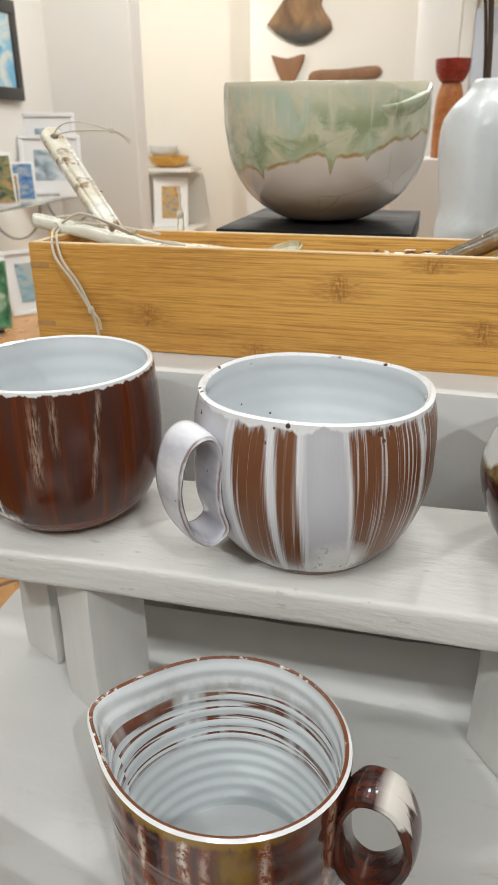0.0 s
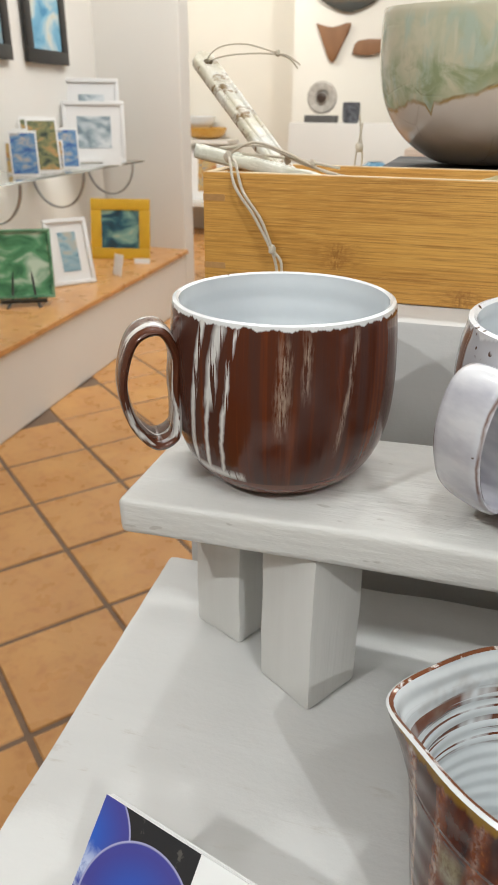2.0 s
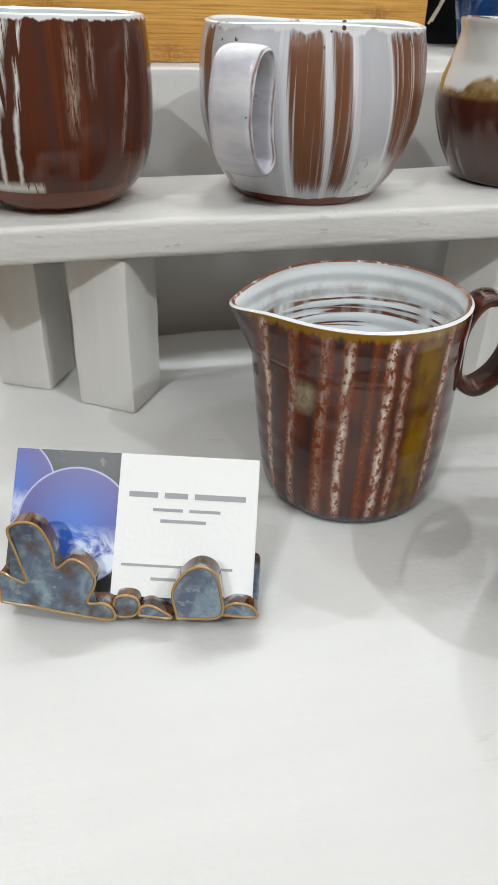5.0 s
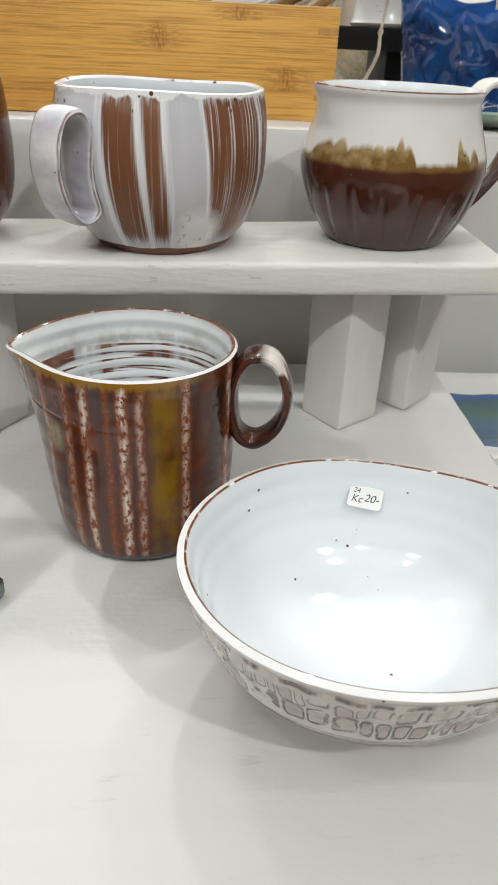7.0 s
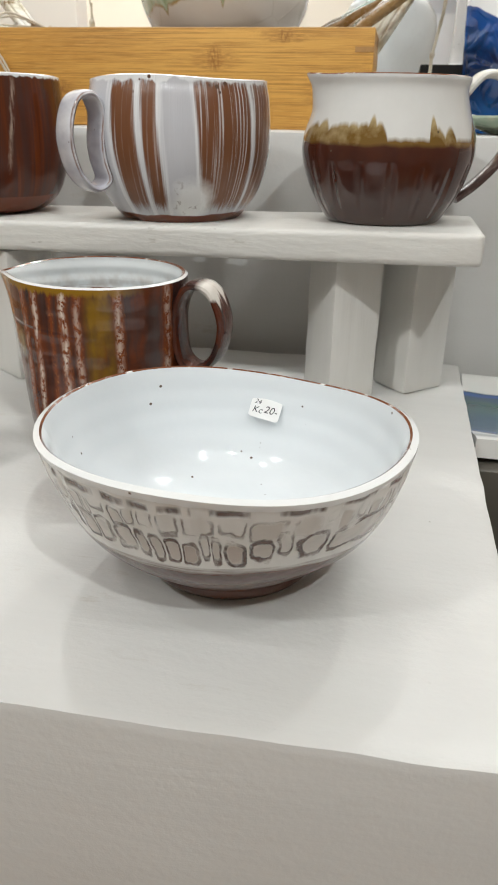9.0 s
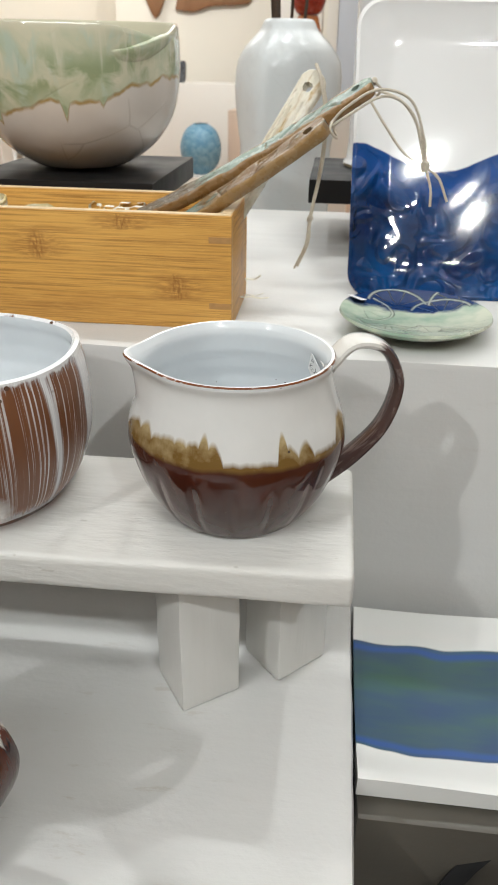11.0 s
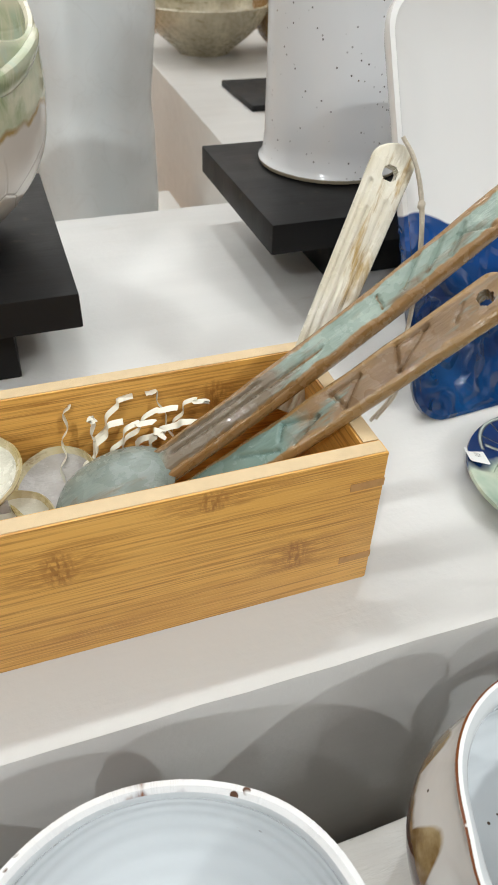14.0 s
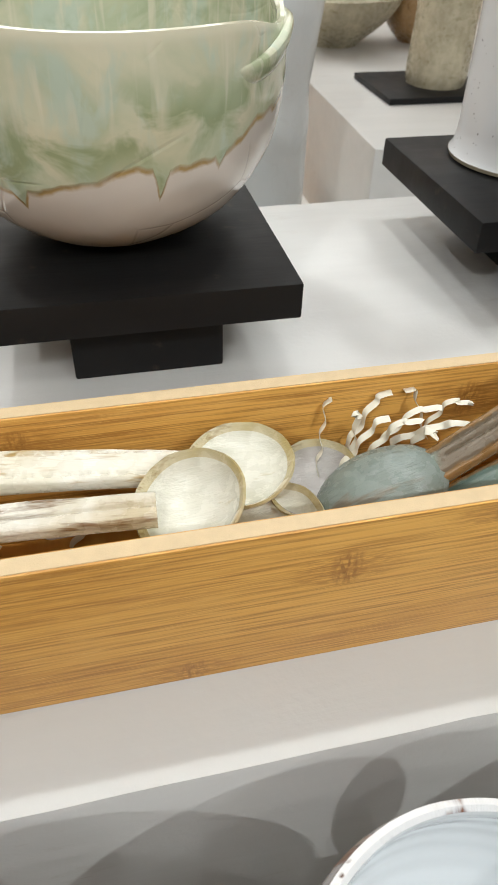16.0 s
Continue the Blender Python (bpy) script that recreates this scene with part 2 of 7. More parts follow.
def sweep_bm(line, width, thick, side, power=2.6, seg=14, closed_ends=True):
    """A rounded band along a line of points; side: the direction of its width; width and thick may be lists."""
    bm = bmesh.new()
    pts = [Vector(p[:3]) for p in line]
    rings = []
    side = Vector(side).normalized()
    for i, p in enumerate(pts):
        d = (pts[min(i + 1, len(pts) - 1)] - pts[max(i - 1, 0)]).normalized()
        if not closed_ends and i in (0, len(pts) - 1):
            d = (pts[1] - pts[-2]).normalized()
        s = (side - d * side.dot(d)).normalized()
        n = d.cross(s)
        w = width[i] if isinstance(width, (list, tuple, np.ndarray)) else width
        h = thick[i] if isinstance(thick, (list, tuple, np.ndarray)) else thick
        ring = []
        for k in range(seg):
            a = 2 * math.pi * k / seg
            c, q = math.cos(a), math.sin(a)
            u = math.copysign(abs(c) ** (2 / power), c) * w / 2
            v = math.copysign(abs(q) ** (2 / power), q) * h / 2
            ring.append(bm.verts.new(p + s * u + n * v))
        rings.append(ring)
    for a, b in zip(rings, rings[1:]):
        for k in range(seg):
            j = (k + 1) % seg
            bm.faces.new((a[k], a[j], b[j], b[k]))
    if closed_ends:
        bm.faces.new(rings[0][::-1])
        bm.faces.new(rings[-1])
    return bm


def join_bm(*bms):
    out = bmesh.new()
    for bm in bms:
        data = bpy.data.meshes.new("tmp")
        bm.to_mesh(data)
        bm.free()
        out.from_mesh(data)
        bpy.data.meshes.remove(data)
    return out


def inner_wall(outer, thick, floor):
    """The inside of a pot, from rim to floor, for an outer profile that runs from foot to rim."""
    inside = [(max(r - thick, 0.002), z) for r, z in reversed(outer) if z > floor + 0.004 and z < outer[-1][1] - 0.0005]
    last = inside[-1][0] if inside else outer[-1][0]
    return inside + [(last * 0.8, floor + 0.001), (last * 0.4, floor), (0, floor)]


# ---- glazes ----
def pot_angle(n):
    x, y, z = n.xyz()
    return n.math("ARCTAN2", y, x), z


def speckle(n, colour, dark, density=0.02, scale=160):
    d = n.ramp(n.cells(scale), (0.0, 1), (density * 4, 1), (density * 6, 0))
    pick = n.ramp(n.noise(scale * 0.35, 1), (0.58, 0), (0.6, 1))
    return n.mix(n.math("MULTIPLY", d, pick), colour, dark)


def white_glaze(name, colour=(0.72, 0.75, 0.77), rough=0.1, rings=0.0):
    n = Nodes(name)
    c = n.mix(n.noise(28, 4), tuple(k * 0.93 for k in colour), colour)
    c = speckle(n, c, (0.12, 0.08, 0.06))
    x, y, z = n.xyz()
    h = n.noise(60, 3)
    if rings:
        h = n.math("ADD", h, n.math("MULTIPLY", n.math("SINE", n.math("MULTIPLY", z, rings)), 0.5))
    return n.done(c, rough, h, 0.18, 0.0015, coat=0.3)


INNER_WHITE = white_glaze("white_inner_glaze", rings=620)
def ringed_inside():
    n = Nodes("white_inside_with_brown_rings")
    a, z = pot_angle(n)
    c = n.mix(n.noise(28, 4), (0.66, 0.69, 0.70), (0.72, 0.745, 0.755))
    wavy = n.math("ADD", z, n.math("MULTIPLY", n.math("SINE", a), 0.0012))
    rings = n.ramp(n.noise(1, 2, n.join(n.math("MULTIPLY", wavy, 330), n.math("MULTIPLY", a, 0.5), 0.0), 0.5), (0.52, 0), (0.56, 1))
    where = n.math("MULTIPLY", n.band(wavy, 0.050, 0.078, 0.006), n.ramp(n.noise(1, 3, n.join(n.math("MULTIPLY", a, 1.6), 0.0, 4.0)), (0.40, 0), (0.50, 1)))
    c = n.mix(n.math("MULTIPLY", rings, where), c, (0.14, 0.042, 0.018))
    blur = n.math("MULTIPLY", n.band(z, 0.070, 0.082, 0.008), n.ramp(n.noise(1, 3, n.join(n.math("MULTIPLY", a, 3), n.math("MULTIPLY", z, 60), 1.0)), (0.48, 0), (0.68, 0.55)))
    c = n.mix(blur, c, (0.30, 0.22, 0.16))
    h = n.math("ADD", n.noise(60, 3), n.math("MULTIPLY", n.math("SINE", n.math("MULTIPLY", z, 900)), 0.7))
    return n.done(c, 0.1, h, 0.3, 0.0016, coat=0.3)


INNER_RINGS = ringed_inside()
RIM_WHITE = white_glaze("white_rim_glaze", (0.78, 0.79, 0.79), 0.14)


def clay(name, colour, rough=0.6):
    n = Nodes(name)
    c = n.mix(n.noise(70, 4), tuple(k * 0.8 for k in colour), tuple(k * 1.1 for k in colour))
    x, y, z = n.xyz()
    h = n.math("ADD", n.noise(380, 3), n.math("SINE", n.math("MULTIPLY", z, 2600)))
    return n.done(c, rough, h, 0.12, 0.0006)




def rim_brown():
    n = Nodes("iron_rim_glaze")
    c = n.mix(n.ramp(n.noise(240, 4), (0.32, 0), (0.42, 1)), (0.75, 0.74, 0.72), (0.16, 0.055, 0.024))
    return n.done(c, 0.15, n.noise(300, 2), 0.15, 0.0006, coat=0.3)


RIM_IRON = rim_brown()


def brown_mug_glaze():
    n = Nodes("brown_streaked_glaze")
    a, z = pot_angle(n)
    run = n.noise(1, 4, n.join(n.math("MULTIPLY", a, 5.5), n.math("MULTIPLY", z, 3.0), 0.0), 0.6, 0.2)
    thin = n.noise(1, 3, n.join(n.math("MULTIPLY", a, 12), n.math("MULTIPLY", z, 8.0), 3.0), 0.6, 0.3)
    c = n.mix(n.ramp(run, (0.46, 0), (0.56, 1)), (0.074, 0.027, 0.018), (0.095, 0.024, 0.010))
    c = n.mix(n.math("MULTIPLY", n.ramp(thin, (0.52, 0), (0.66, 0.9)), n.ramp(run, (0.46, 0.1), (0.56, 1))), c, (0.155, 0.036, 0.009))
    pale = n.math("MULTIPLY", n.ramp(thin, (0.70, 0), (0.76, 0.5)), n.ramp(n.noise(90, 4), (0.42, 0), (0.55, 1)))
    c = n.mix(pale, c, (0.5, 0.4, 0.29))
    wob = n.math("MULTIPLY", n.math("SUBTRACT", n.noise(1, 3, n.join(n.math("MULTIPLY", z, 60), n.math("MULTIPLY", a, 2.0), 0.0)), 0.5), 0.10)
    b = n.math("ADD", a, wob)
    ragged = n.ramp(n.noise(1, 4, n.join(n.math("MULTIPLY", a, 26), n.math("MULTIPLY", z, 26), 8.0), 0.65, 0.5), (0.42, 0), (0.47, 1))
    lean = n.math("ADD", b, n.math("MULTIPLY", n.math("SUBTRACT", z, 0.05), -3.0))
    white = n.math("MAXIMUM", n.math("MAXIMUM", n.band(lean, -2.16, -2.10, 0.03), n.math("MULTIPLY", n.band(lean, -1.99, -1.89, 0.05), n.band(z, 0.046, 0.080, 0.006))), n.math("MULTIPLY", n.band(lean, -1.80, -1.765, 0.025), n.band(z, 0.012, 0.078, 0.004)))
    white = n.math("MAXIMUM", white, n.math("MULTIPLY", n.band(lean, -1.965, -1.925, 0.025), n.band(z, 0.012, 0.060, 0.004)))
    white = n.math("MAXIMUM", white, n.math("MULTIPLY", n.band(a, -2.7, -1.66, 0.05), n.band(z, 0.0125, 0.0165, 0.003)))
    white = n.math("MAXIMUM", white, n.math("MULTIPLY", n.band(b, -2.75, -2.6, 0.1), 0.9))
    white = n.math("MULTIPLY", white, ragged)
    veil = n.math("MULTIPLY", n.math("MAXIMUM", n.math("MULTIPLY", n.band(b, -1.36, -1.27, 0.07), n.band(z, 0.040, 0.074, 0.012)), n.math("MAXIMUM", n.math("MULTIPLY", n.band(b, -1.16, -1.11, 0.05), n.band(z, 0.054, 0.076, 0.01)), n.math("MULTIPLY", n.band(lean, -0.79, -0.75, 0.03), n.band(z, 0.030, 0.078, 0.01)))), n.ramp(n.noise(1, 4, n.join(n.math("MULTIPLY", a, 40), n.math("MULTIPLY", z, 90), 1.0), 0.7), (0.42, 0), (0.58, 0.8)))
    c = n.mix(veil, c, (0.44, 0.33, 0.25))
    c = n.mix(white, c, (0.70, 0.69, 0.66))
    edge = n.math("ADD", 0.0785, n.math("MULTIPLY", n.math("SUBTRACT", n.noise(1, 3, n.join(n.math("MULTIPLY", a, 9), 0.0, 5.0)), 0.5), 0.006))
    c = n.mix(n.math("MULTIPLY", n.math("SUBTRACT", z, edge), 1500, True), c, (0.76, 0.77, 0.77))
    c = n.mix(n.math("MULTIPLY", n.math("SUBTRACT", 0.0125, z), 2500, True), c, (0.16, 0.046, 0.024))
    rough = n.ramp(run, (0.44, 0.24), (0.54, 0.10))
    h = n.math("ADD", thin, n.math("MULTIPLY", n.math("SINE", n.math("MULTIPLY", z, 1900)), 0.03))
    return n.done(c, rough, h, 0.25, 0.0008, coat=0.0, spec=0.4)


def striped_glaze():
    n = Nodes("white_glaze_with_brown_stripes")
    a, z = pot_angle(n)
    fine = n.noise(1, 4, n.join(n.math("MULTIPLY", a, 30), n.math("MULTIPLY", z, 6), 0.0), 0.7, 0.15)
    lean = n.math("MULTIPLY", n.math("SUBTRACT", z, 0.045), 1.3)
    b = n.math("ADD", n.math("ADD", a, lean), n.math("MULTIPLY", n.math("SUBTRACT", fine, 0.5), 0.10))
    fac, milk = None, None
    for lo, hi in ((-2.02, -1.735), (-1.665, -1.50), (-1.09, -0.46), (-0.40, 0.02), (0.34, 0.62), (0.8, 1.0), (1.3, 1.7), (2.0, 2.2), (2.75, 2.90), (-2.99, -2.84)):
        v = n.band(b, lo, hi, 0.030)
        fac = v if fac is None else n.math("MAXIMUM", fac, v)
    for lo, hi in ((-1.735, -1.665), (-1.50, -1.44), (-1.13, -1.09), (-0.46, -0.40), (0.05, 0.30), (-2.10, -2.03)):
        v = n.band(b, lo, hi, 0.025)
        milk = v if milk is None else n.math("MAXIMUM", milk, v)
    hair = n.ramp(n.noise(1, 4, n.join(n.math("MULTIPLY", a, 30), n.math("MULTIPLY", z, 5), 4.0), 0.68), (0.54, 0), (0.62, 1))
    base = n.mix(n.noise(1, 3, n.join(n.math("MULTIPLY", a, 4), n.math("MULTIPLY", z, 18), 2.0)), (0.46, 0.46, 0.49), (0.58, 0.58, 0.61))
    base = n.mix(n.math("MULTIPLY", milk, n.ramp(fine, (0.35, 0.25), (0.6, 0.85))), base, (0.78, 0.78, 0.79))
    brown = n.mix(n.noise(1, 3, n.join(n.math("MULTIPLY", a, 12), n.math("MULTIPLY", z, 30), 7.0)), (0.135, 0.050, 0.020), (0.20, 0.078, 0.032))
    brown = n.mix(n.math("MULTIPLY", n.math("MULTIPLY", hair, n.band(a, -0.74, 0.05, 0.10)), 0.85), brown, (0.66, 0.65, 0.65))
    brown = n.mix(n.math("MULTIPLY", hair, n.ramp(n.noise(1, 2, n.join(n.math("MULTIPLY", a, 2.2), n.math("MULTIPLY", z, 12), 9.0)), (0.42, 0.15), (0.58, 0.85))), brown, (0.6, 0.585, 0.58))
    hem = n.math("ADD", z, n.math("MULTIPLY", n.math("SUBTRACT", fine, 0.5), 0.022))
    fac = n.math("MULTIPLY", fac, n.band(hem, 0.0095, 0.0745, 0.004))
    c = n.mix(fac, base, brown)
    da = n.math("MULTIPLY", n.math("SUBTRACT", a, -1.15), 0.050)
    dz = n.math("SUBTRACT", z, 0.0125)
    r = n.math("ADD", n.math("SQRT", n.math("ADD", n.math("MULTIPLY", da, da), n.math("MULTIPLY", dz, dz))), n.math("MULTIPLY", n.math("SUBTRACT", n.noise(150, 4), 0.5), 0.007))
    blob = n.ramp(r, (0.0108, 1), (0.0126, 0))
    c = n.mix(blob, c, (0.77, 0.77, 0.765))
    c = n.mix(n.math("MULTIPLY", blob, n.ramp(n.noise(190, 3, None, 0.6, 0.8), (0.60, 0), (0.66, 0.7))), c, (0.30, 0.26, 0.25))
    drop = n.math("ADD", z, n.math("MULTIPLY", n.math("SUBTRACT", n.noise(1, 3, n.join(n.math("MULTIPLY", a, 5), 0.0, 12.0)), 0.5), 0.012))
    c = n.mix(n.math("MULTIPLY", n.math("SUBTRACT", drop, 0.0738), 900, True), c, (0.76, 0.765, 0.775))
    pits = n.math("MULTIPLY", n.ramp(n.cells(230), (0.0, 1), (0.25, 1), (0.3, 0)), n.ramp(n.noise(60, 2), (0.56, 0), (0.59, 1)))
    c = n.mix(n.math("MULTIPLY", pits, n.math("MULTIPLY", n.math("SUBTRACT", z, 0.066), 400, True)), c, (0.1, 0.05, 0.03))
    c = n.mix(n.math("MULTIPLY", n.math("SUBTRACT", n.math("ADD", 0.0048, n.math("MULTIPLY", n.math("SUBTRACT", n.noise(40, 3), 0.5), 0.004)), z), 3000, True), c, (0.15, 0.038, 0.017))
    rough = n.mix(fac, (0.13, 0.13, 0.13), (0.34, 0.34, 0.34))
    h = n.math("ADD", n.math("SUBTRACT", n.math("MULTIPLY", fine, 0.4), n.math("MULTIPLY", fac, 0.6)), n.math("MULTIPLY", blob, n.noise(160, 3)))
    return n.done(c, rough, h, 0.35, 0.0009, coat=0.12)


def pitcher_glaze():
    n = Nodes("iron_red_glaze_with_pitted_streaks")
    a, z = pot_angle(n)
    wander = n.math("MULTIPLY", n.math("SUBTRACT", n.noise(1, 3, n.join(n.math("MULTIPLY", z, 70), n.math("MULTIPLY", a, 0.8), 0.0), 0.6), 0.5), 0.07)
    b = n.math("ADD", a, wander)
    run = n.noise(1, 4, n.join(n.math("MULTIPLY", b, 4.2), n.math("MULTIPLY", z, 16), 0.0), 0.55, 0.2)
    cloud = n.noise(1, 4, n.join(n.math("MULTIPLY", a, 2.2), n.math("MULTIPLY", z, 70), 3.0), 0.6, 0.3)
    c = n.mix(n.ramp(run, (0.40, 0), (0.56, 1)), (0.046, 0.022, 0.018), (0.118, 0.026, 0.007))
    c = n.mix(n.ramp(cloud, (0.42, 0), (0.60, 0.55)), c, (0.030, 0.009, 0.006))
    plum = n.ramp(n.noise(1, 3, n.join(n.math("MULTIPLY", b, 5.0), n.math("MULTIPLY", z, 14), 5.0), 0.5, 0.2), (0.50, 0), (0.57, 0.65))
    c = n.mix(plum, c, (0.058, 0.030, 0.026))
    mott = n.noise(1, 4, n.join(n.math("MULTIPLY", a, 24), n.math("MULTIPLY", z, 420), 6.0), 0.7)
    rust, pits = None, None
    for at, half, pale in ((-2.86, 0.055, 1), (-2.55, 0.045, 0.7), (-2.24, 0.06, 0.3), (-2.03, 0.055, 1), (-1.80, 0.03, 0), (-1.645, 0.06, 1), (-1.48, 0.045, 0.6), (-1.02, 0.055, 0.7), (-0.42, 0.07, 0.6), (0.45, 0.07, 1), (1.1, 0.1, 1), (1.9, 0.08, 1), (2.5, 0.09, 1)):
        v = n.band(b, at - half, at + half, 0.05)
        rust = v if rust is None else n.math("MAXIMUM", rust, v)
        if pale:
            w = n.math("MULTIPLY", n.band(b, at - half * 0.5, at + half * 0.5, 0.06), pale)
            pits = w if pits is None else n.math("MAXIMUM", pits, w)
    c = n.mix(n.math("MULTIPLY", rust, n.ramp(mott, (0.34, 0.3), (0.54, 0.95))), c, (0.19, 0.042, 0.008))
    ember = n.math("MULTIPLY", rust, n.ramp(n.noise(1, 3, n.join(n.math("MULTIPLY", a, 30), n.math("MULTIPLY", z, 380), 9.0), 0.7), (0.56, 0), (0.64, 0.7)))
    c = n.mix(ember, c, (0.34, 0.11, 0.022))
    spots = n.ramp(n.noise(1, 4, n.join(n.math("MULTIPLY", a, 17), n.math("MULTIPLY", z, 260), 2.0), 0.75), (0.44, 0), (0.52, 1))
    high = n.ramp(n.noise(1, 2, n.join(n.math("MULTIPLY", a, 7), n.math("MULTIPLY", z, 55), 11.0)), (0.40, 0.10), (0.54, 1))
    c = n.mix(n.math("MULTIPLY", n.math("MULTIPLY", pits, spots), high), c, (0.68, 0.58, 0.48))
    gold = n.math("MULTIPLY", n.band(b, -1.38, -1.10, 0.10), n.ramp(n.noise(1, 3, n.join(n.math("MULTIPLY", a, 5), n.math("MULTIPLY", z, 60), 1.0)), (0.32, 0.2), (0.6, 0.9)))
    c = n.mix(gold, c, (0.22, 0.115, 0.006))
    stone = n.math("MULTIPLY", n.math("MULTIPLY", n.band(a, -2.52, -2.33, 0.08), n.band(z, 0.054, 0.066, 0.005)), n.ramp(mott, (0.3, 0.3), (0.55, 0.9)))
    c = n.mix(stone, c, (0.30, 0.25, 0.15))
    lip = n.math("ADD", z, n.math("MULTIPLY", n.math("SUBTRACT", n.noise(1, 3, n.join(n.math("MULTIPLY", a, 12), 0.0, 3.0), 0.6), 0.5), 0.008))
    near = n.band(a, -3.1, -0.95, 0.5)
    c = n.mix(n.math("MULTIPLY", near, n.math("MULTIPLY", n.math("SUBTRACT", lip, 0.0862), 520, True)), c, (0.25, 0.13, 0.008))
    c = n.mix(n.math("MULTIPLY", n.math("SUBTRACT", 0.006, n.math("ADD", z, n.math("MULTIPLY", n.math("SUBTRACT", mott, 0.5), 0.01))), 500, True), c, (0.070, 0.060, 0.070))
    ridge = n.math("MULTIPLY", n.band(n.math("ADD", z, n.math("MULTIPLY", a, 0.0022)), 0.0640, 0.0652, 0.0012), n.band(a, -2.9, -1.6, 0.3))
    rings = n.math("SINE", n.math("MULTIPLY", z, 560))
    h = n.math("ADD", n.math("MULTIPLY", n.math("MULTIPLY", mott, rust), 0.3), n.math("ADD", n.math("SUBTRACT", n.math("MULTIPLY", run, 0.5), ridge), n.math("MULTIPLY", rings, 0.22)))
    return n.done(c, n.ramp(mott, (0.3, 0.05), (0.7, 0.13)), h, 0.40, 0.0014, coat=0.1, spec=0.5)


def dipped_glaze():
    n = Nodes("white_over_brown_dipped_glaze")
    a, z = pot_angle(n)
    ragged = n.math("MULTIPLY", n.math("SUBTRACT", n.noise(1, 3, n.join(n.math("MULTIPLY", a, 8), n.math("MULTIPLY", z, 20), 2.0), 0.6), 0.5), 0.004)
    brownline = n.math("ADD", 0.0440, n.math("MULTIPLY", n.math("SUBTRACT", n.noise(1, 2, n.join(n.math("MULTIPLY", a, 3.0), 0.0, 0.0)), 0.5), 0.004))
    runs = None
    for at, half, top in ((-2.62, 0.24, 0.051), (-2.43, 0.14, 0.053), (-2.15, 0.26, 0.051), (-1.98, 0.12, 0.0515), (-1.84, 0.14, 0.0515), (-1.75, 0.075, 0.055), (-1.66, 0.10, 0.0515), (-1.02, 0.060, 0.0555), (-0.97, 0.10, 0.0495), (-0.80, 0.09, 0.0500), (-0.2, 0.2, 0.054), (0.4, 0.1, 0.060), (0.9, 0.25, 0.053), (1.6, 0.08, 0.062), (2.2, 0.2, 0.055), (2.9, 0.15, 0.058)):
        slope = n.math("MULTIPLY", n.math("SUBTRACT", 1.0, n.math("POWER", n.math("DIVIDE", n.math("ABSOLUTE", n.math("SUBTRACT", a, at)), half), 2.0)), top - 0.044)
        runs = slope if runs is None else n.math("MAXIMUM", runs, slope)
    tanline = n.math("ADD", n.math("ADD", 0.0446, n.math("MAXIMUM", runs, 0.0)), ragged)
    brown = n.mix(n.noise(1, 3, n.join(n.math("MULTIPLY", a, 6), n.math("MULTIPLY", z, 40), 0.0)), (0.040, 0.011, 0.008), (0.080, 0.020, 0.009))
    low = n.ramp(n.math("ADD", z, n.math("MULTIPLY", n.math("SUBTRACT", n.noise(1, 3, n.join(n.math("MULTIPLY", a, 4.0), n.math("MULTIPLY", z, 20), 9.0)), 0.5), 0.03)), (0.014, 0.75), (0.030, 0.0))
    brown = n.mix(low, brown, (0.074, 0.048, 0.043))
    white = n.mix(n.noise(30, 4), (0.60, 0.595, 0.57), (0.76, 0.755, 0.74))
    tan = n.mix(n.ramp(n.math("ADD", n.noise(120, 4), n.math("MULTIPLY", n.math("SUBTRACT", z, 0.050), 25)), (0.35, 0), (0.75, 1)), (0.17, 0.095, 0.022), (0.44, 0.34, 0.18))
    c = n.mix(n.math("MULTIPLY", n.math("SUBTRACT", z, tanline), 380, True), tan, white)
    c = n.mix(n.math("MULTIPLY", n.math("SUBTRACT", brownline, z), 450, True), c, brown)
    c = speckle(n, c, (0.10, 0.07, 0.05), 0.016, 140)
    dent = n.math("POWER", n.math("ABSOLUTE", n.math("COSINE", n.math("MULTIPLY", a, 8.5))), 14.0)
    h = n.math("SUBTRACT", n.math("MULTIPLY", n.noise(40, 3), 0.6), n.math("MULTIPLY", n.band(z, 0.008, 0.030, 0.010), dent))
    return n.done(c, 0.07, h, 0.5, 0.0022, coat=0.15)


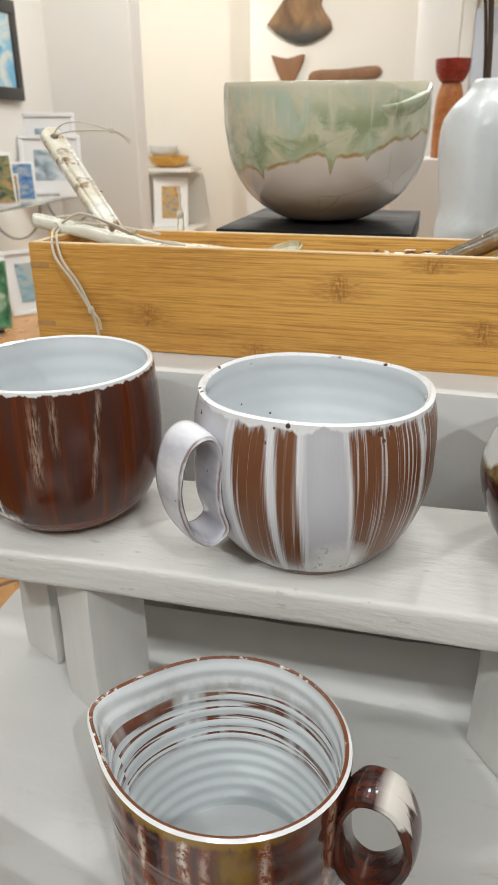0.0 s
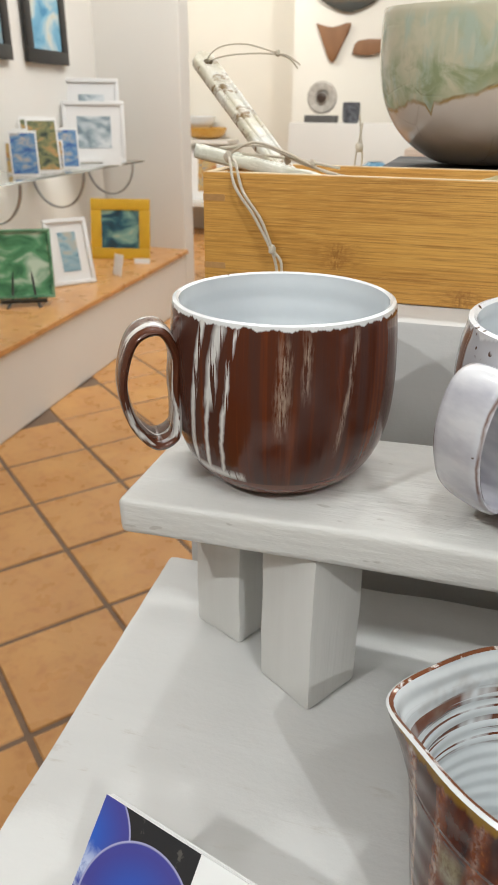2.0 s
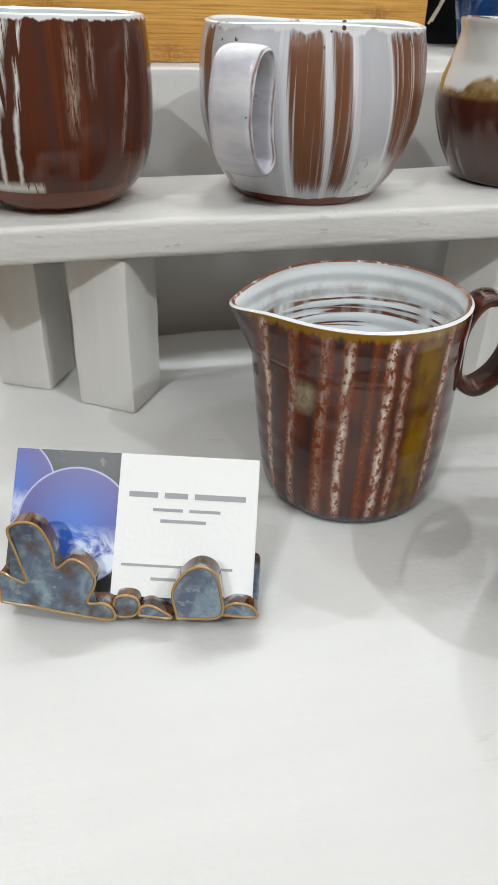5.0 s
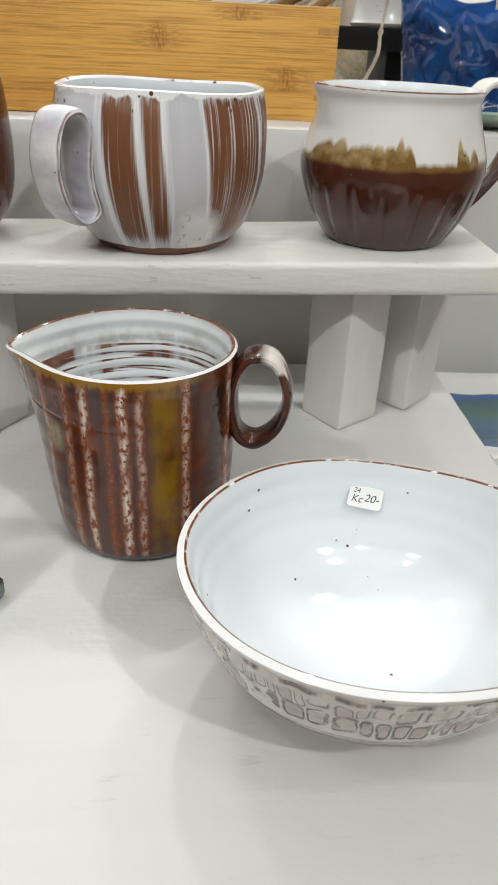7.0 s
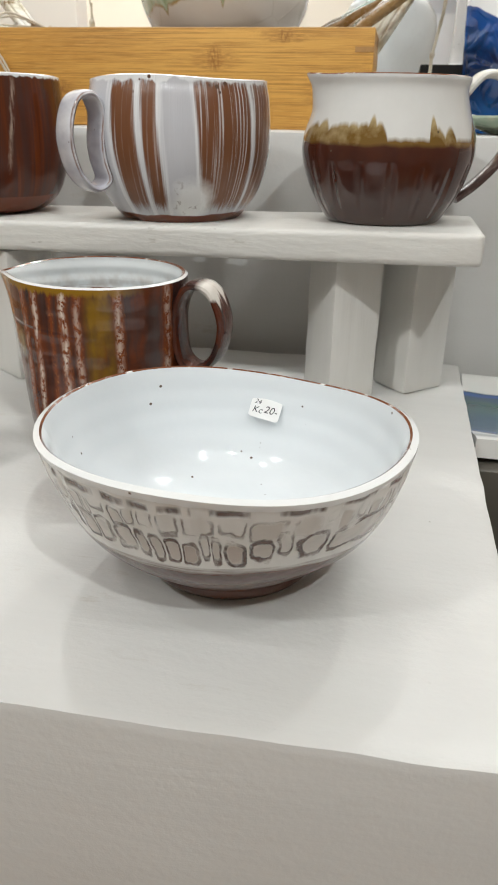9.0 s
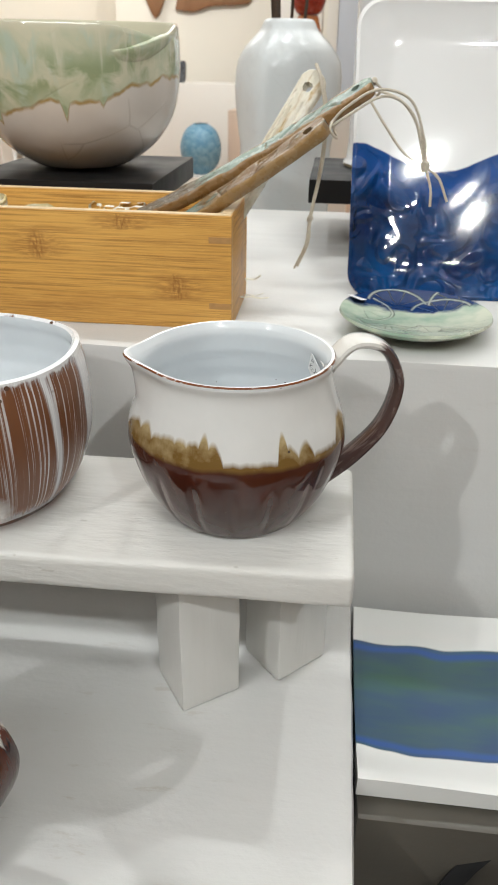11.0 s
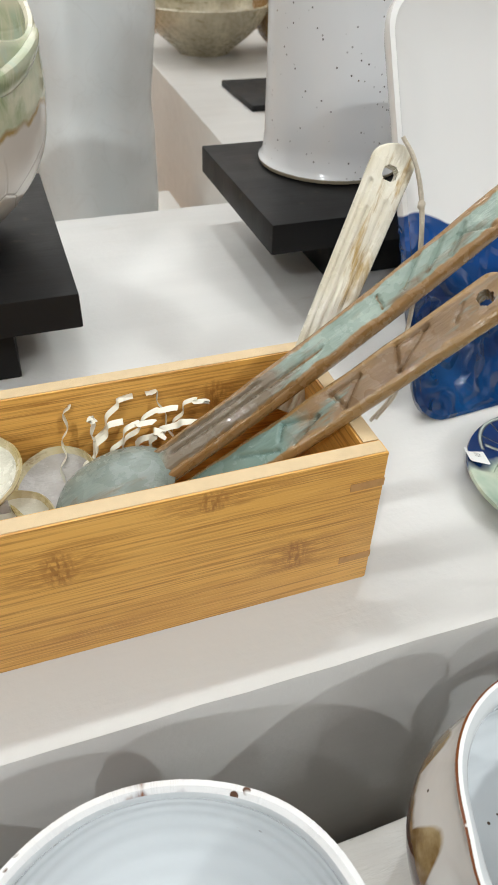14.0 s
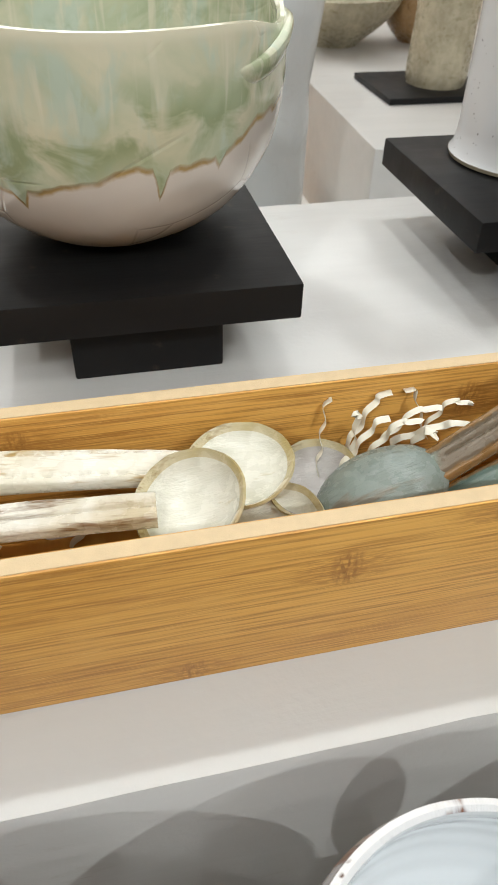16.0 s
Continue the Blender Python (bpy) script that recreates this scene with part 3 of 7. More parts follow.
def bowl_glaze():
    n = Nodes("white_glaze_over_scratched_brown_clay")
    a, z = pot_angle(n)

    def row(count, shift, middle, half, seed):
        """Uneven scratched boxes round the pot: their outlines and their insides."""
        jig = n.math("ADD", n.math("MULTIPLY", n.math("SUBTRACT", n.noise(70, 4), 0.5), 0.8), n.math("MULTIPLY", n.noise(1, 2, n.join(n.math("MULTIPLY", a, 3.1), seed, 0.0)), 3.4))
        col = n.math("ADD", n.math("MULTIPLY", a, count), n.math("ADD", jig, n.math("MULTIPLY", n.math("SINE", n.math("ADD", n.math("MULTIPLY", a, 4.0), shift)), 1.25)))
        cell = n.math("FLOOR", n.math("ADD", col, 60.0))
        du = n.math("ABSOLUTE", n.math("SUBTRACT", n.math("FRACT", n.math("ADD", col, 60.0)), 0.5))
        rnd = n.noise(1, 1, n.join(n.math("MULTIPLY", cell, 3.7), seed, 0.5))
        drift = n.math("MULTIPLY", n.math("SUBTRACT", rnd, 0.5), 0.014)
        zz = n.math("ADD", n.math("ADD", z, drift), n.math("MULTIPLY", n.math("SUBTRACT", n.noise(100, 4), 0.5), 0.009))
        dz = n.math("ABSOLUTE", n.math("DIVIDE", n.math("SUBTRACT", zz, middle), half))
        soft = n.math("POWER", n.math("ADD", n.math("POWER", n.math("MULTIPLY", du, 2.2), 4.0), n.math("POWER", n.math("MULTIPLY", dz, 0.95), 4.0)), 0.25)
        return soft, rnd
    d1, r1 = row(8.5, 0.0, 0.0440, 0.0064, 2.0)
    d2, r2 = row(10.0, 2.0, 0.0560, 0.0056, 7.0)
    wear = n.ramp(n.noise(110, 4), (0.36, 0.05), (0.56, 1))
    lines = n.math("MULTIPLY", n.band(d1, 0.70, 0.95, 0.10), wear)
    upper = n.math("MULTIPLY", n.math("MULTIPLY", n.band(d2, 0.72, 0.88, 0.12), n.math("MULTIPLY", n.math("SUBTRACT", 0.0585, z), 500, True)), n.ramp(n.noise(60, 2), (0.45, 0.05), (0.58, 0.8)))
    fill = n.math("MULTIPLY", n.ramp(d1, (0.55, 1), (0.80, 0)), n.ramp(r1, (0.42, 0.25), (0.58, 0.9)))
    c = n.mix(n.noise(40, 4), (0.62, 0.605, 0.57), (0.75, 0.74, 0.715))
    c = n.mix(fill, c, (0.40, 0.33, 0.28))
    c = n.mix(n.math("MULTIPLY", n.ramp(d2, (0.55, 1), (0.80, 0)), n.ramp(r2, (0.48, 0.0), (0.62, 0.6))), c, (0.45, 0.39, 0.34))
    dash = n.ramp(n.noise(1, 3, n.join(n.math("MULTIPLY", a, 7), 0.0, 6.0)), (0.46, 0.0), (0.54, 0.95))
    under = n.math("MULTIPLY", n.band(n.math("ADD", z, n.math("MULTIPLY", n.math("SUBTRACT", n.noise(60, 3), 0.5), 0.004)), 0.0606, 0.0630, 0.0014), dash)
    marks = n.math("MAXIMUM", n.math("MAXIMUM", lines, n.math("MULTIPLY", upper, 0.8)), under)
    c = n.mix(n.math("MULTIPLY", marks, 0.97), c, (0.080, 0.028, 0.015))
    hem = n.math("ADD", z, n.math("MULTIPLY", n.math("SUBTRACT", n.noise(1, 4, n.join(n.math("MULTIPLY", a, 2), n.math("MULTIPLY", z, 420), 0.0), 0.7), 0.5), 0.008))
    c = n.mix(n.math("MULTIPLY", n.math("SUBTRACT", 0.0350, hem), 300, True), c, (0.085, 0.026, 0.012))
    h = n.math("SUBTRACT", n.math("ADD", n.noise(50, 3), n.math("MULTIPLY", n.math("MULTIPLY", n.math("SINE", n.math("MULTIPLY", a, 44)), n.band(z, 0.046, 0.062, 0.006)), 0.22)), n.math("MULTIPLY", marks, 1.5))
    return n.done(c, n.ramp(z, (0.024, 0.30), (0.032, 0.10)), h, 0.75, 0.0020, coat=0.3)


def green_bowl_glaze():
    n = Nodes("celadon_glaze_with_green_blooms")
    a, z = pot_angle(n)
    wav = n.math("ADD", 0.054, n.math("MULTIPLY", n.math("SUBTRACT", n.noise(1, 3, n.join(n.math("MULTIPLY", a, 1.6), 0.0, 0.0), 0.6), 0.5), 0.030))
    rise = n.math("ADD", n.math("MULTIPLY", n.math("COSINE", a), 0.012), n.math("MULTIPLY", n.band(a, -0.75, 0.5, 0.8), 0.010))
    wav = n.math("ADD", n.math("ADD", wav, rise), n.math("MULTIPLY", n.math("SUBTRACT", n.noise(70, 4), 0.5), 0.006))
    for at, half, depth in ((-1.36, 0.045, 0.013), (-2.1, 0.05, 0.008), (-1.02, 0.035, 0.006)):
        fall = n.math("SUBTRACT", 1.0, n.math("DIVIDE", n.math("ABSOLUTE", n.math("SUBTRACT", a, at)), half), True)
        wav = n.math("SUBTRACT", wav, n.math("MULTIPLY", fall, depth))
    d = n.math("SUBTRACT", z, wav)
    sheet = n.noise(1, 4, n.join(n.math("MULTIPLY", a, 2.4), n.math("MULTIPLY", z, 26), 0.0), 0.55, 0.6)
    green = n.mix(n.ramp(sheet, (0.38, 0), (0.62, 1)), (0.62, 0.60, 0.45), (0.44, 0.49, 0.34))
    milky = n.ramp(n.noise(1, 4, n.join(n.math("MULTIPLY", a, 4.5), n.math("MULTIPLY", z, 18), 7.0), 0.55, 0.5), (0.50, 0), (0.60, 0.85))
    green = n.mix(milky, green, (0.47, 0.56, 0.47))
    pool = n.math("MULTIPLY", n.ramp(n.noise(1, 4, n.join(n.math("MULTIPLY", a, 3.2), n.math("MULTIPLY", z, 40), 3.0), 0.6, 0.5), (0.44, 0), (0.58, 0.95)), n.band(d, 0.002, 0.032, 0.016))
    green = n.mix(pool, green, (0.285, 0.345, 0.20))
    streak = n.math("MULTIPLY", n.ramp(n.noise(1, 3, n.join(n.math("MULTIPLY", a, 11), n.math("MULTIPLY", z, 12), 5.0), 0.6, 0.3), (0.54, 0), (0.66, 0.8)), n.math("MULTIPLY", n.math("SUBTRACT", z, 0.070), 60, True))
    green = n.mix(streak, green, (0.64, 0.62, 0.49))
    green = n.mix(n.math("MULTIPLY", n.math("SUBTRACT", z, 0.104), 140, True), green, (0.62, 0.59, 0.45))
    raw = n.mix(n.noise(14, 4), (0.54, 0.49, 0.44), (0.69, 0.65, 0.605))
    crease_v = n.stretch(1, 1, 1, (0.03, 0.01, 0.0), (0.5, 0.3, 0.9))
    crease = n.ramp(n.cells(17, crease_v, "DISTANCE_TO_EDGE"), (0.0, 1), (0.018, 0))
    crease = n.math("MULTIPLY", crease, n.ramp(n.noise(22, 2), (0.48, 0), (0.56, 1)))
    raw = n.mix(n.math("MULTIPLY", crease, 0.22), raw, (0.40, 0.33, 0.26))
    c = n.mix(n.math("MULTIPLY", d, 700, True), raw, green)
    line = n.math("MULTIPLY", n.band(d, -0.0012, 0.0016, 0.0018), n.ramp(n.noise(60, 3), (0.35, 0.3), (0.6, 1)))
    c = n.mix(line, c, (0.40, 0.28, 0.12))
    h = n.math("ADD", n.math("MULTIPLY", n.noise(16, 3), 0.8), n.math("SUBTRACT", n.math("MULTIPLY", n.math("MULTIPLY", d, 500, True), 0.14), n.math("MULTIPLY", crease, 0.10)))
    return n.done(c, n.ramp(d, (0.0, 0.16), (0.004, 0.06)), h, 0.5, 0.005, coat=0.3)


BROWN_MUG, STRIPED, PITCHER = brown_mug_glaze(), striped_glaze(), pitcher_glaze()
DIPPED, BOWL_OUT, GREEN_OUT = dipped_glaze(), bowl_glaze(), green_bowl_glaze()


def streaked_handle(name, ground, streaks, amount):
    n = Nodes(name)
    s = n.noise(1, 4, n.join(n.math("MULTIPLY", n.xyz()[0], 36), n.math("MULTIPLY", n.xyz()[1], 190), n.math("MULTIPLY", n.xyz()[2], 36)), 0.65, 0.4)
    c = n.mix(n.ramp(s, (amount, 0), (amount + 0.06, 1)), ground, streaks)
    return n.done(c, 0.16, s, 0.14, 0.001, coat=0.1)


HANDLE_BROWN = streaked_handle("brown_handle_with_white_runs", (0.095, 0.030, 0.015), (0.70, 0.69, 0.66), 0.53)


def edged_handle():
    n = Nodes("pale_lilac_handle_glaze")
    x, y, z = n.xyz()
    cloud = n.noise(70, 4, n.stretch(1, 0.4, 1))
    c = n.mix(n.ramp(cloud, (0.38, 0), (0.62, 1)), (0.50, 0.50, 0.56), (0.71, 0.71, 0.74))
    e = n.math("ADD", n.math("ABSOLUTE", y), n.math("MULTIPLY", n.math("SUBTRACT", n.noise(90, 3), 0.5), 0.0016))
    c = n.mix(n.math("MULTIPLY", n.band(e, 0.0103, 0.0110, 0.0006), n.ramp(n.noise(60, 2), (0.4, 0.2), (0.55, 0.9))), c, (0.19, 0.10, 0.07))
    c = speckle(n, c, (0.12, 0.08, 0.06))
    return n.done(c, 0.13, cloud, 0.25, 0.001, coat=0.15)


HANDLE_WHITE = edged_handle()

def iron_handle():
    n = Nodes("iron_handle_glaze")
    x, y, z = n.xyz()
    s = n.noise(1, 4, n.join(n.math("MULTIPLY", x, 60), n.math("MULTIPLY", y, 300), n.math("MULTIPLY", z, 60)), 0.65, 0.4)
    c = n.mix(n.ramp(s, (0.45, 0), (0.55, 1)), (0.075, 0.018, 0.008), (0.03, 0.014, 0.012))
    crest = n.math("MULTIPLY", n.math("SUBTRACT", n.math("ADD", z, n.math("MULTIPLY", n.math("SUBTRACT", s, 0.5), 0.03)), 0.0815), 260, True)
    c = n.mix(n.math("MULTIPLY", crest, n.math("MULTIPLY", n.math("SUBTRACT", x, 0.053), 250, True)), c, (0.62, 0.58, 0.53))
    return n.done(c, 0.08, s, 0.3, 0.001, coat=0.1)


HANDLE_IRON = iron_handle()


def crested_handle():
    n = Nodes("brown_grey_handle_glaze")
    x, y, z = n.xyz()
    s = n.noise(1, 4, n.join(n.math("MULTIPLY", x, 60), n.math("MULTIPLY", y, 420), n.math("MULTIPLY", z, 60)), 0.65, 0.4)
    c = n.mix(n.ramp(s, (0.5, 0), (0.58, 1)), (0.075, 0.045, 0.040), (0.15, 0.105, 0.095))
    crest = n.math("SUBTRACT", n.math("ADD", z, n.math("MULTIPLY", n.math("SUBTRACT", s, 0.5), 0.02)), n.math("ADD", 0.070, n.math("MULTIPLY", n.math("SUBTRACT", x, 0.05), 0.35)))
    c = n.mix(n.math("MULTIPLY", crest, 260, True), c, (0.68, 0.66, 0.62))
    return n.done(c, 0.1, s, 0.14, 0.001, coat=0.1)


HANDLE_TAN = crested_handle()


# ---- setting: floor, walls, plinths ----
def tile_terracotta():
    n = Nodes("terracotta_tile")
    c = n.mix(n.ramp(n.noise(5, 4), (0.3, 0), (0.7, 1)), (0.50, 0.23, 0.070), (0.66, 0.36, 0.125))
    c = n.mix(n.random(), c, n.mix(0.5, c, (0.60, 0.32, 0.13)))
    c = n.mix(n.ramp(n.noise(21, 4), (0.5, 0), (0.75, 0.45)), c, (0.36, 0.12, 0.035))
    return n.done(c, n.ramp(n.noise(9, 3), (0.3, 0.22), (0.7, 0.4)), n.noise(40, 4), 0.25, 0.003)


TERRACOTTA = tile_terracotta()
GROUT = plain("brown_grout", (0.20, 0.13, 0.085), 0.85, 0.2, 40)
WALL_CREAM = plain("cream_wall_plaster", (0.78, 0.75, 0.68), 0.7, 0.03, 3)
WALL_WHITE = plain("white_wall_plaster", (0.76, 0.74, 0.70), 0.7, 0.03, 3)


def structure(name, label, bm, material, category, smooth=False):
    return tagged(mesh_object(name, bm, material, smooth=smooth), label, category, kind="structure")


def slab(x0, x1, y0, y1, z0, z1, bevel=0.0):
    return box_bm(x1 - x0, y1 - y0, z1 - z0, ((x0 + x1) / 2, (y0 + y1) / 2, z0), bevel)


floor = structure("floor", "brown grouted floor under the terracotta tiles", slab(-3.2, 2.6, -2.4, 7.4, FLOOR - 0.1, FLOOR - 0.004), GROUT, "floor")
# out of view, added to close the room overhead and bounce light
structure("ceiling", "unseen plain white ceiling closing the room", slab(-3.2, 2.6, -2.4, 7.4, CEILING, CEILING + 0.1), WALL_WHITE, "ceiling")
structure("wall_north", "cream far wall behind the pedestals", slab(-1.57, 2.6, 6.05, 6.2, FLOOR, CEILING), WALL_CREAM, "wall")
structure("wall_north_west", "cream wall of the next room", slab(-3.2, -1.57, 6.9, 7.05, FLOOR, CEILING), WALL_CREAM, "wall")
structure("wall_return", "cream return of the far wall", slab(-1.57, -1.45, 6.2, 6.9, FLOOR, CEILING), WALL_CREAM, "wall")
# the south and east walls are added to enclose and bounce the light
structure("wall_south", "added plain white wall closing the room", slab(-3.2, 2.6, -2.5, -2.4, FLOOR, CEILING), WALL_WHITE, "wall")
structure("wall_east", "added plain white wall closing the room", slab(2.6, 2.7, -2.4, 7.4, FLOOR, CEILING), WALL_WHITE, "wall")
structure("wall_west", "white wall with paintings and glass shelves", prism_bm([(-1.9, -2.4), (-1.9, 0.0), (-2.2, 4.0), (-2.35, 4.0), (-2.35, -2.4)], FLOOR, CEILING), WALL_WHITE, "wall")
structure("wall_west_far", "white wall of the next room", slab(-3.3, -3.2, 3.9, 7.4, FLOOR, CEILING), WALL_WHITE, "wall")
structure("pilaster", "white wall end beside the low ledge", prism_bm([(-1.655, 3.92), (-1.68, 4.12), (-2.35, 4.12), (-2.35, 3.92)], FLOOR, CEILING, 0.008), WALL_WHITE, "wall")
LEDGE = [(-1.38, -0.5), (-1.655, 3.92), (-2.19, 3.92), (-1.89, -0.5)]
ledge = structure("ledge", "low white plaster ledge along the wall", prism_bm(LEDGE, FLOOR, -0.595, 0.01), WALL_WHITE, "ledge")
structure("ledge_top", "terracotta topping of the low ledge", prism_bm([(x + (0.02 if i < 2 else 0), y) for i, (x, y) in enumerate(LEDGE)], -0.594, -0.57, 0.004), TERRACOTTA, "ledge")


def plinth(label, outline, top, bevel=0.0048, base=FLOOR):
    bm = prism_bm(outline, base, top, bevel)
    long = [e for e in bm.edges if e.calc_length() > 0.1 and abs(e.verts[0].co.z - e.verts[1].co.z) < 0.01 and e.verts[0].co.z > top - 0.02]
    bmesh.ops.subdivide_edges(bm, edges=long, cuts=48)
    for v in bm.verts:
        if v.co.z > top - 0.02:
            v.co += Vector((noise.noise(v.co * 45), noise.noise(v.co * 45 + Vector((7, 0, 0))), noise.noise(v.co * 40 + Vector((0, 5, 0))) - 0.3)) * 0.0006
    ob = mesh_object("plinth", bm, WHITE_PLINTH)
    return tagged(ob, label, "plinth", "display plinths", "structure")


plinth("low white painted plinth with worn edges", [(-0.007, -0.2665), (0.3750, -0.2530), (0.3765, 0.116), (-0.0225, 0.102)], 0.0)
plinth("taller white painted plinth behind the low one", [(-0.02, 0.128), (0.80, 0.128), (0.80, 0.552), (-0.02, 0.549)], 0.1535)
# the dark grey brown stands in for deep shade below the tray
SHADED_PLINTH = plain("shaded_plinth_tone", (0.085, 0.076, 0.062), 0.4, 0.35, 9, strength=0.3)
tagged(mesh_object("plinth", prism_bm([(0.3790, -0.021), (0.72, -0.021), (0.72, 0.124), (0.3790, 0.124)], FLOOR, -0.02, 0.002), SHADED_PLINTH), "plinth carrying the blue tray, coloured dark for shade", "plinth", "display plinths", "structure")
plinth("lowest white plinth carrying the big plate", [(0.3800, -0.32), (0.80, -0.32), (0.80, -0.024), (0.3800, -0.024)], -0.17)
plinth("white plinth further back carrying bowls", [(0.445, 0.80), (0.95, 0.80), (0.95, 1.5), (0.465, 1.5)], 0.105)


# ---- the bench ----
def bench():
    b = thing("bench", "small white painted wooden bench with a worn top", "bench")
    tilt = 0.020
    bm = box_bm(0.368, 0.091, 0.0176, (0, 0, -0.0018), 0.0035, 3)
    bmesh.ops.subdivide_edges(bm, edges=[e for e in bm.edges if abs((e.verts[0].co - e.verts[1].co).x) > 0.3], cuts=24)
    for v in bm.verts:
        v.co += Vector((0, noise.noise(v.co * 18) * 0.0009, noise.noise(v.co * 14 + Vector((3, 1, 2))) * 0.0009))
    board = part("seat_board", bm, BENCH_WHITE, b, "white painted board with brush marks")
    board.matrix_local = pose(0.184, 0.0452, 0.0878, 0, -math.degrees(math.atan(tilt)), -0.3)
    for x, y, turn, sx, sy in ((0.0820, 0.0252, -32, 0.0335, 0.0325), (0.0366, 0.0571, -26, 0.0315, 0.0315), (0.2934, 0.0350, 35.4, 0.0330, 0.0325), (0.3380, 0.0610, 43, 0.0340, 0.0300)):
        top = 0.0860 + tilt * (x - 0.184) - 0.0004
        bm = box_bm(sx, sy, top, (0, 0, 0), 0.0024)
        bmesh.ops.subdivide_edges(bm, edges=[e for e in bm.edges if abs(e.verts[0].co.z - e.verts[1].co.z) > 0.03], cuts=26)
        for v in bm.verts:
            v.co += Vector((noise.noise(v.co * 55 + Vector((x * 90, 0, 0))), noise.noise(v.co * 55 + Vector((0, x * 90, 4))), 0)) * 0.0005
        leg = part("leg", bm, POST_WHITE, b)
        leg.matrix_local = pose(x, y, 0, 0, 0, turn)
    return b


bench()


def bench_top(x):
    return 0.0878 + 0.0158 + 0.020 * (x - 0.184)


# ---- pots ----
def handle_bm(points, width, thick, side=(0, 1, 0), steps=7):
    if points[0] == points[-1]:
        ring = points[:-1]
        k = steps * 2
        line = smooth_line(ring[-2:] + ring + ring[:3], steps)[k:-k]
        line = line[:len(ring) * steps]
        bm = sweep_bm(line + line[:1], width, thick, side, closed_ends=False)
        bmesh.ops.remove_doubles(bm, verts=bm.verts, dist=1e-4)
        return bm
    line = smooth_line(points, steps)
    n = len(line)
    ws = [width * (1.12 - 0.24 * math.sin(math.pi * i / (n - 1))) for i in range(n)]
    return sweep_bm(line, ws, thick, side)


def wobble(amount, seed=0.0):
    def shape(x, y, z, i):
        d = noise.noise(Vector((x * 22 + seed, y * 22, z * 14))) * amount
        r = math.hypot(x, y)
        return (x * (1 + d / r), y * (1 + d / r), z) if r > 1e-6 else (x, y, z)
    return shape


def rounded_square(half, corner, steps=8):
    pts = []
    for cx, cy, a0 in ((half - corner, half - corner, 0), (-half + corner, half - corner, 90), (-half + corner, -half + corner, 180), (half - corner, -half + corner, 270)):
        for k in range(steps + 1):
            a = radians(a0 + 90 * k / steps)
            pts.append((cx + corner * math.cos(a), cy + corner * math.sin(a)))
    return pts


def sticker(parent, m, lines):
    """A small paper price label; lines: written words with their place and size."""
    s = part("price_sticker", prism_bm([(x * 0.0068, y * 0.0048) for x, y in rounded_square(1.0, 0.22, 3)], 0, 0.0002), PAPER, parent, "white price sticker", smooth=False)
    s.matrix_local = m
    for text, x, y, size in lines:
        curve = bpy.data.curves.new("writing", "FONT")
        curve.body, curve.size, curve.shear = text, size, 0.2
        tmp = bpy.data.objects.new("writing", curve)
        data = bpy.data.meshes.new_from_object(tmp)
        bpy.data.objects.remove(tmp)
        data.materials.append(INK)
        w = new("writing", data)
        w.parent = s
        w.matrix_local = pose(x, y, 0.00025)
    return s


PAPER = plain("white_paper", (0.80, 0.80, 0.79), 0.6, 0.02, 40)
INK = plain("dark_ink", (0.05, 0.05, 0.06), 0.7)


def brown_mug():
    m = thing("mug", "brown stoneware mug with white runs and a white inside", "mug", pose(0.0592, 0.0487, bench_top(0.059)), "mugs on the bench")
    out = smooth_line([(0.0225, 0.0), (0.0325, 0.0035), (0.0415, 0.0125), (0.0468, 0.027), (0.0485, 0.045), (0.0481, 0.065), (0.0470, 0.0785)], 5)
    out = [tuple(p) for p in out]
    rim = [(0.0465, 0.0802), (0.0452, 0.0808), (0.0440, 0.0800)]
    ins = inner_wall(out, 0.0032, 0.006)
    prof = [(0, 0.0015)] + out + rim + ins
    slots = [0] * len(out) + [0, 1, 1] + [2] * (len(ins))
    part("body", lathe_bm(prof, 80, wobble(0.0007, 1.0), slots), [BROWN_MUG, RIM_WHITE, INNER_WHITE], m)
    h = part("handle", handle_bm([(-0.0480, 0, 0.045), (-0.0475, 0, 0.060), (-0.0535, 0, 0.0705), (-0.0640, 0, 0.0668), (-0.0695, 0, 0.049), (-0.0663, 0, 0.0315), (-0.0575, 0, 0.0210), (-0.0490, 0, 0.0240), (-0.0475, 0, 0.034), (-0.0480, 0, 0.045)], 0.0230, 0.0045), HANDLE_BROWN, m, "brown strap handle with white runs")
    h.matrix_local = pose(0, 0, 0, 0, 0, 31)
    return m


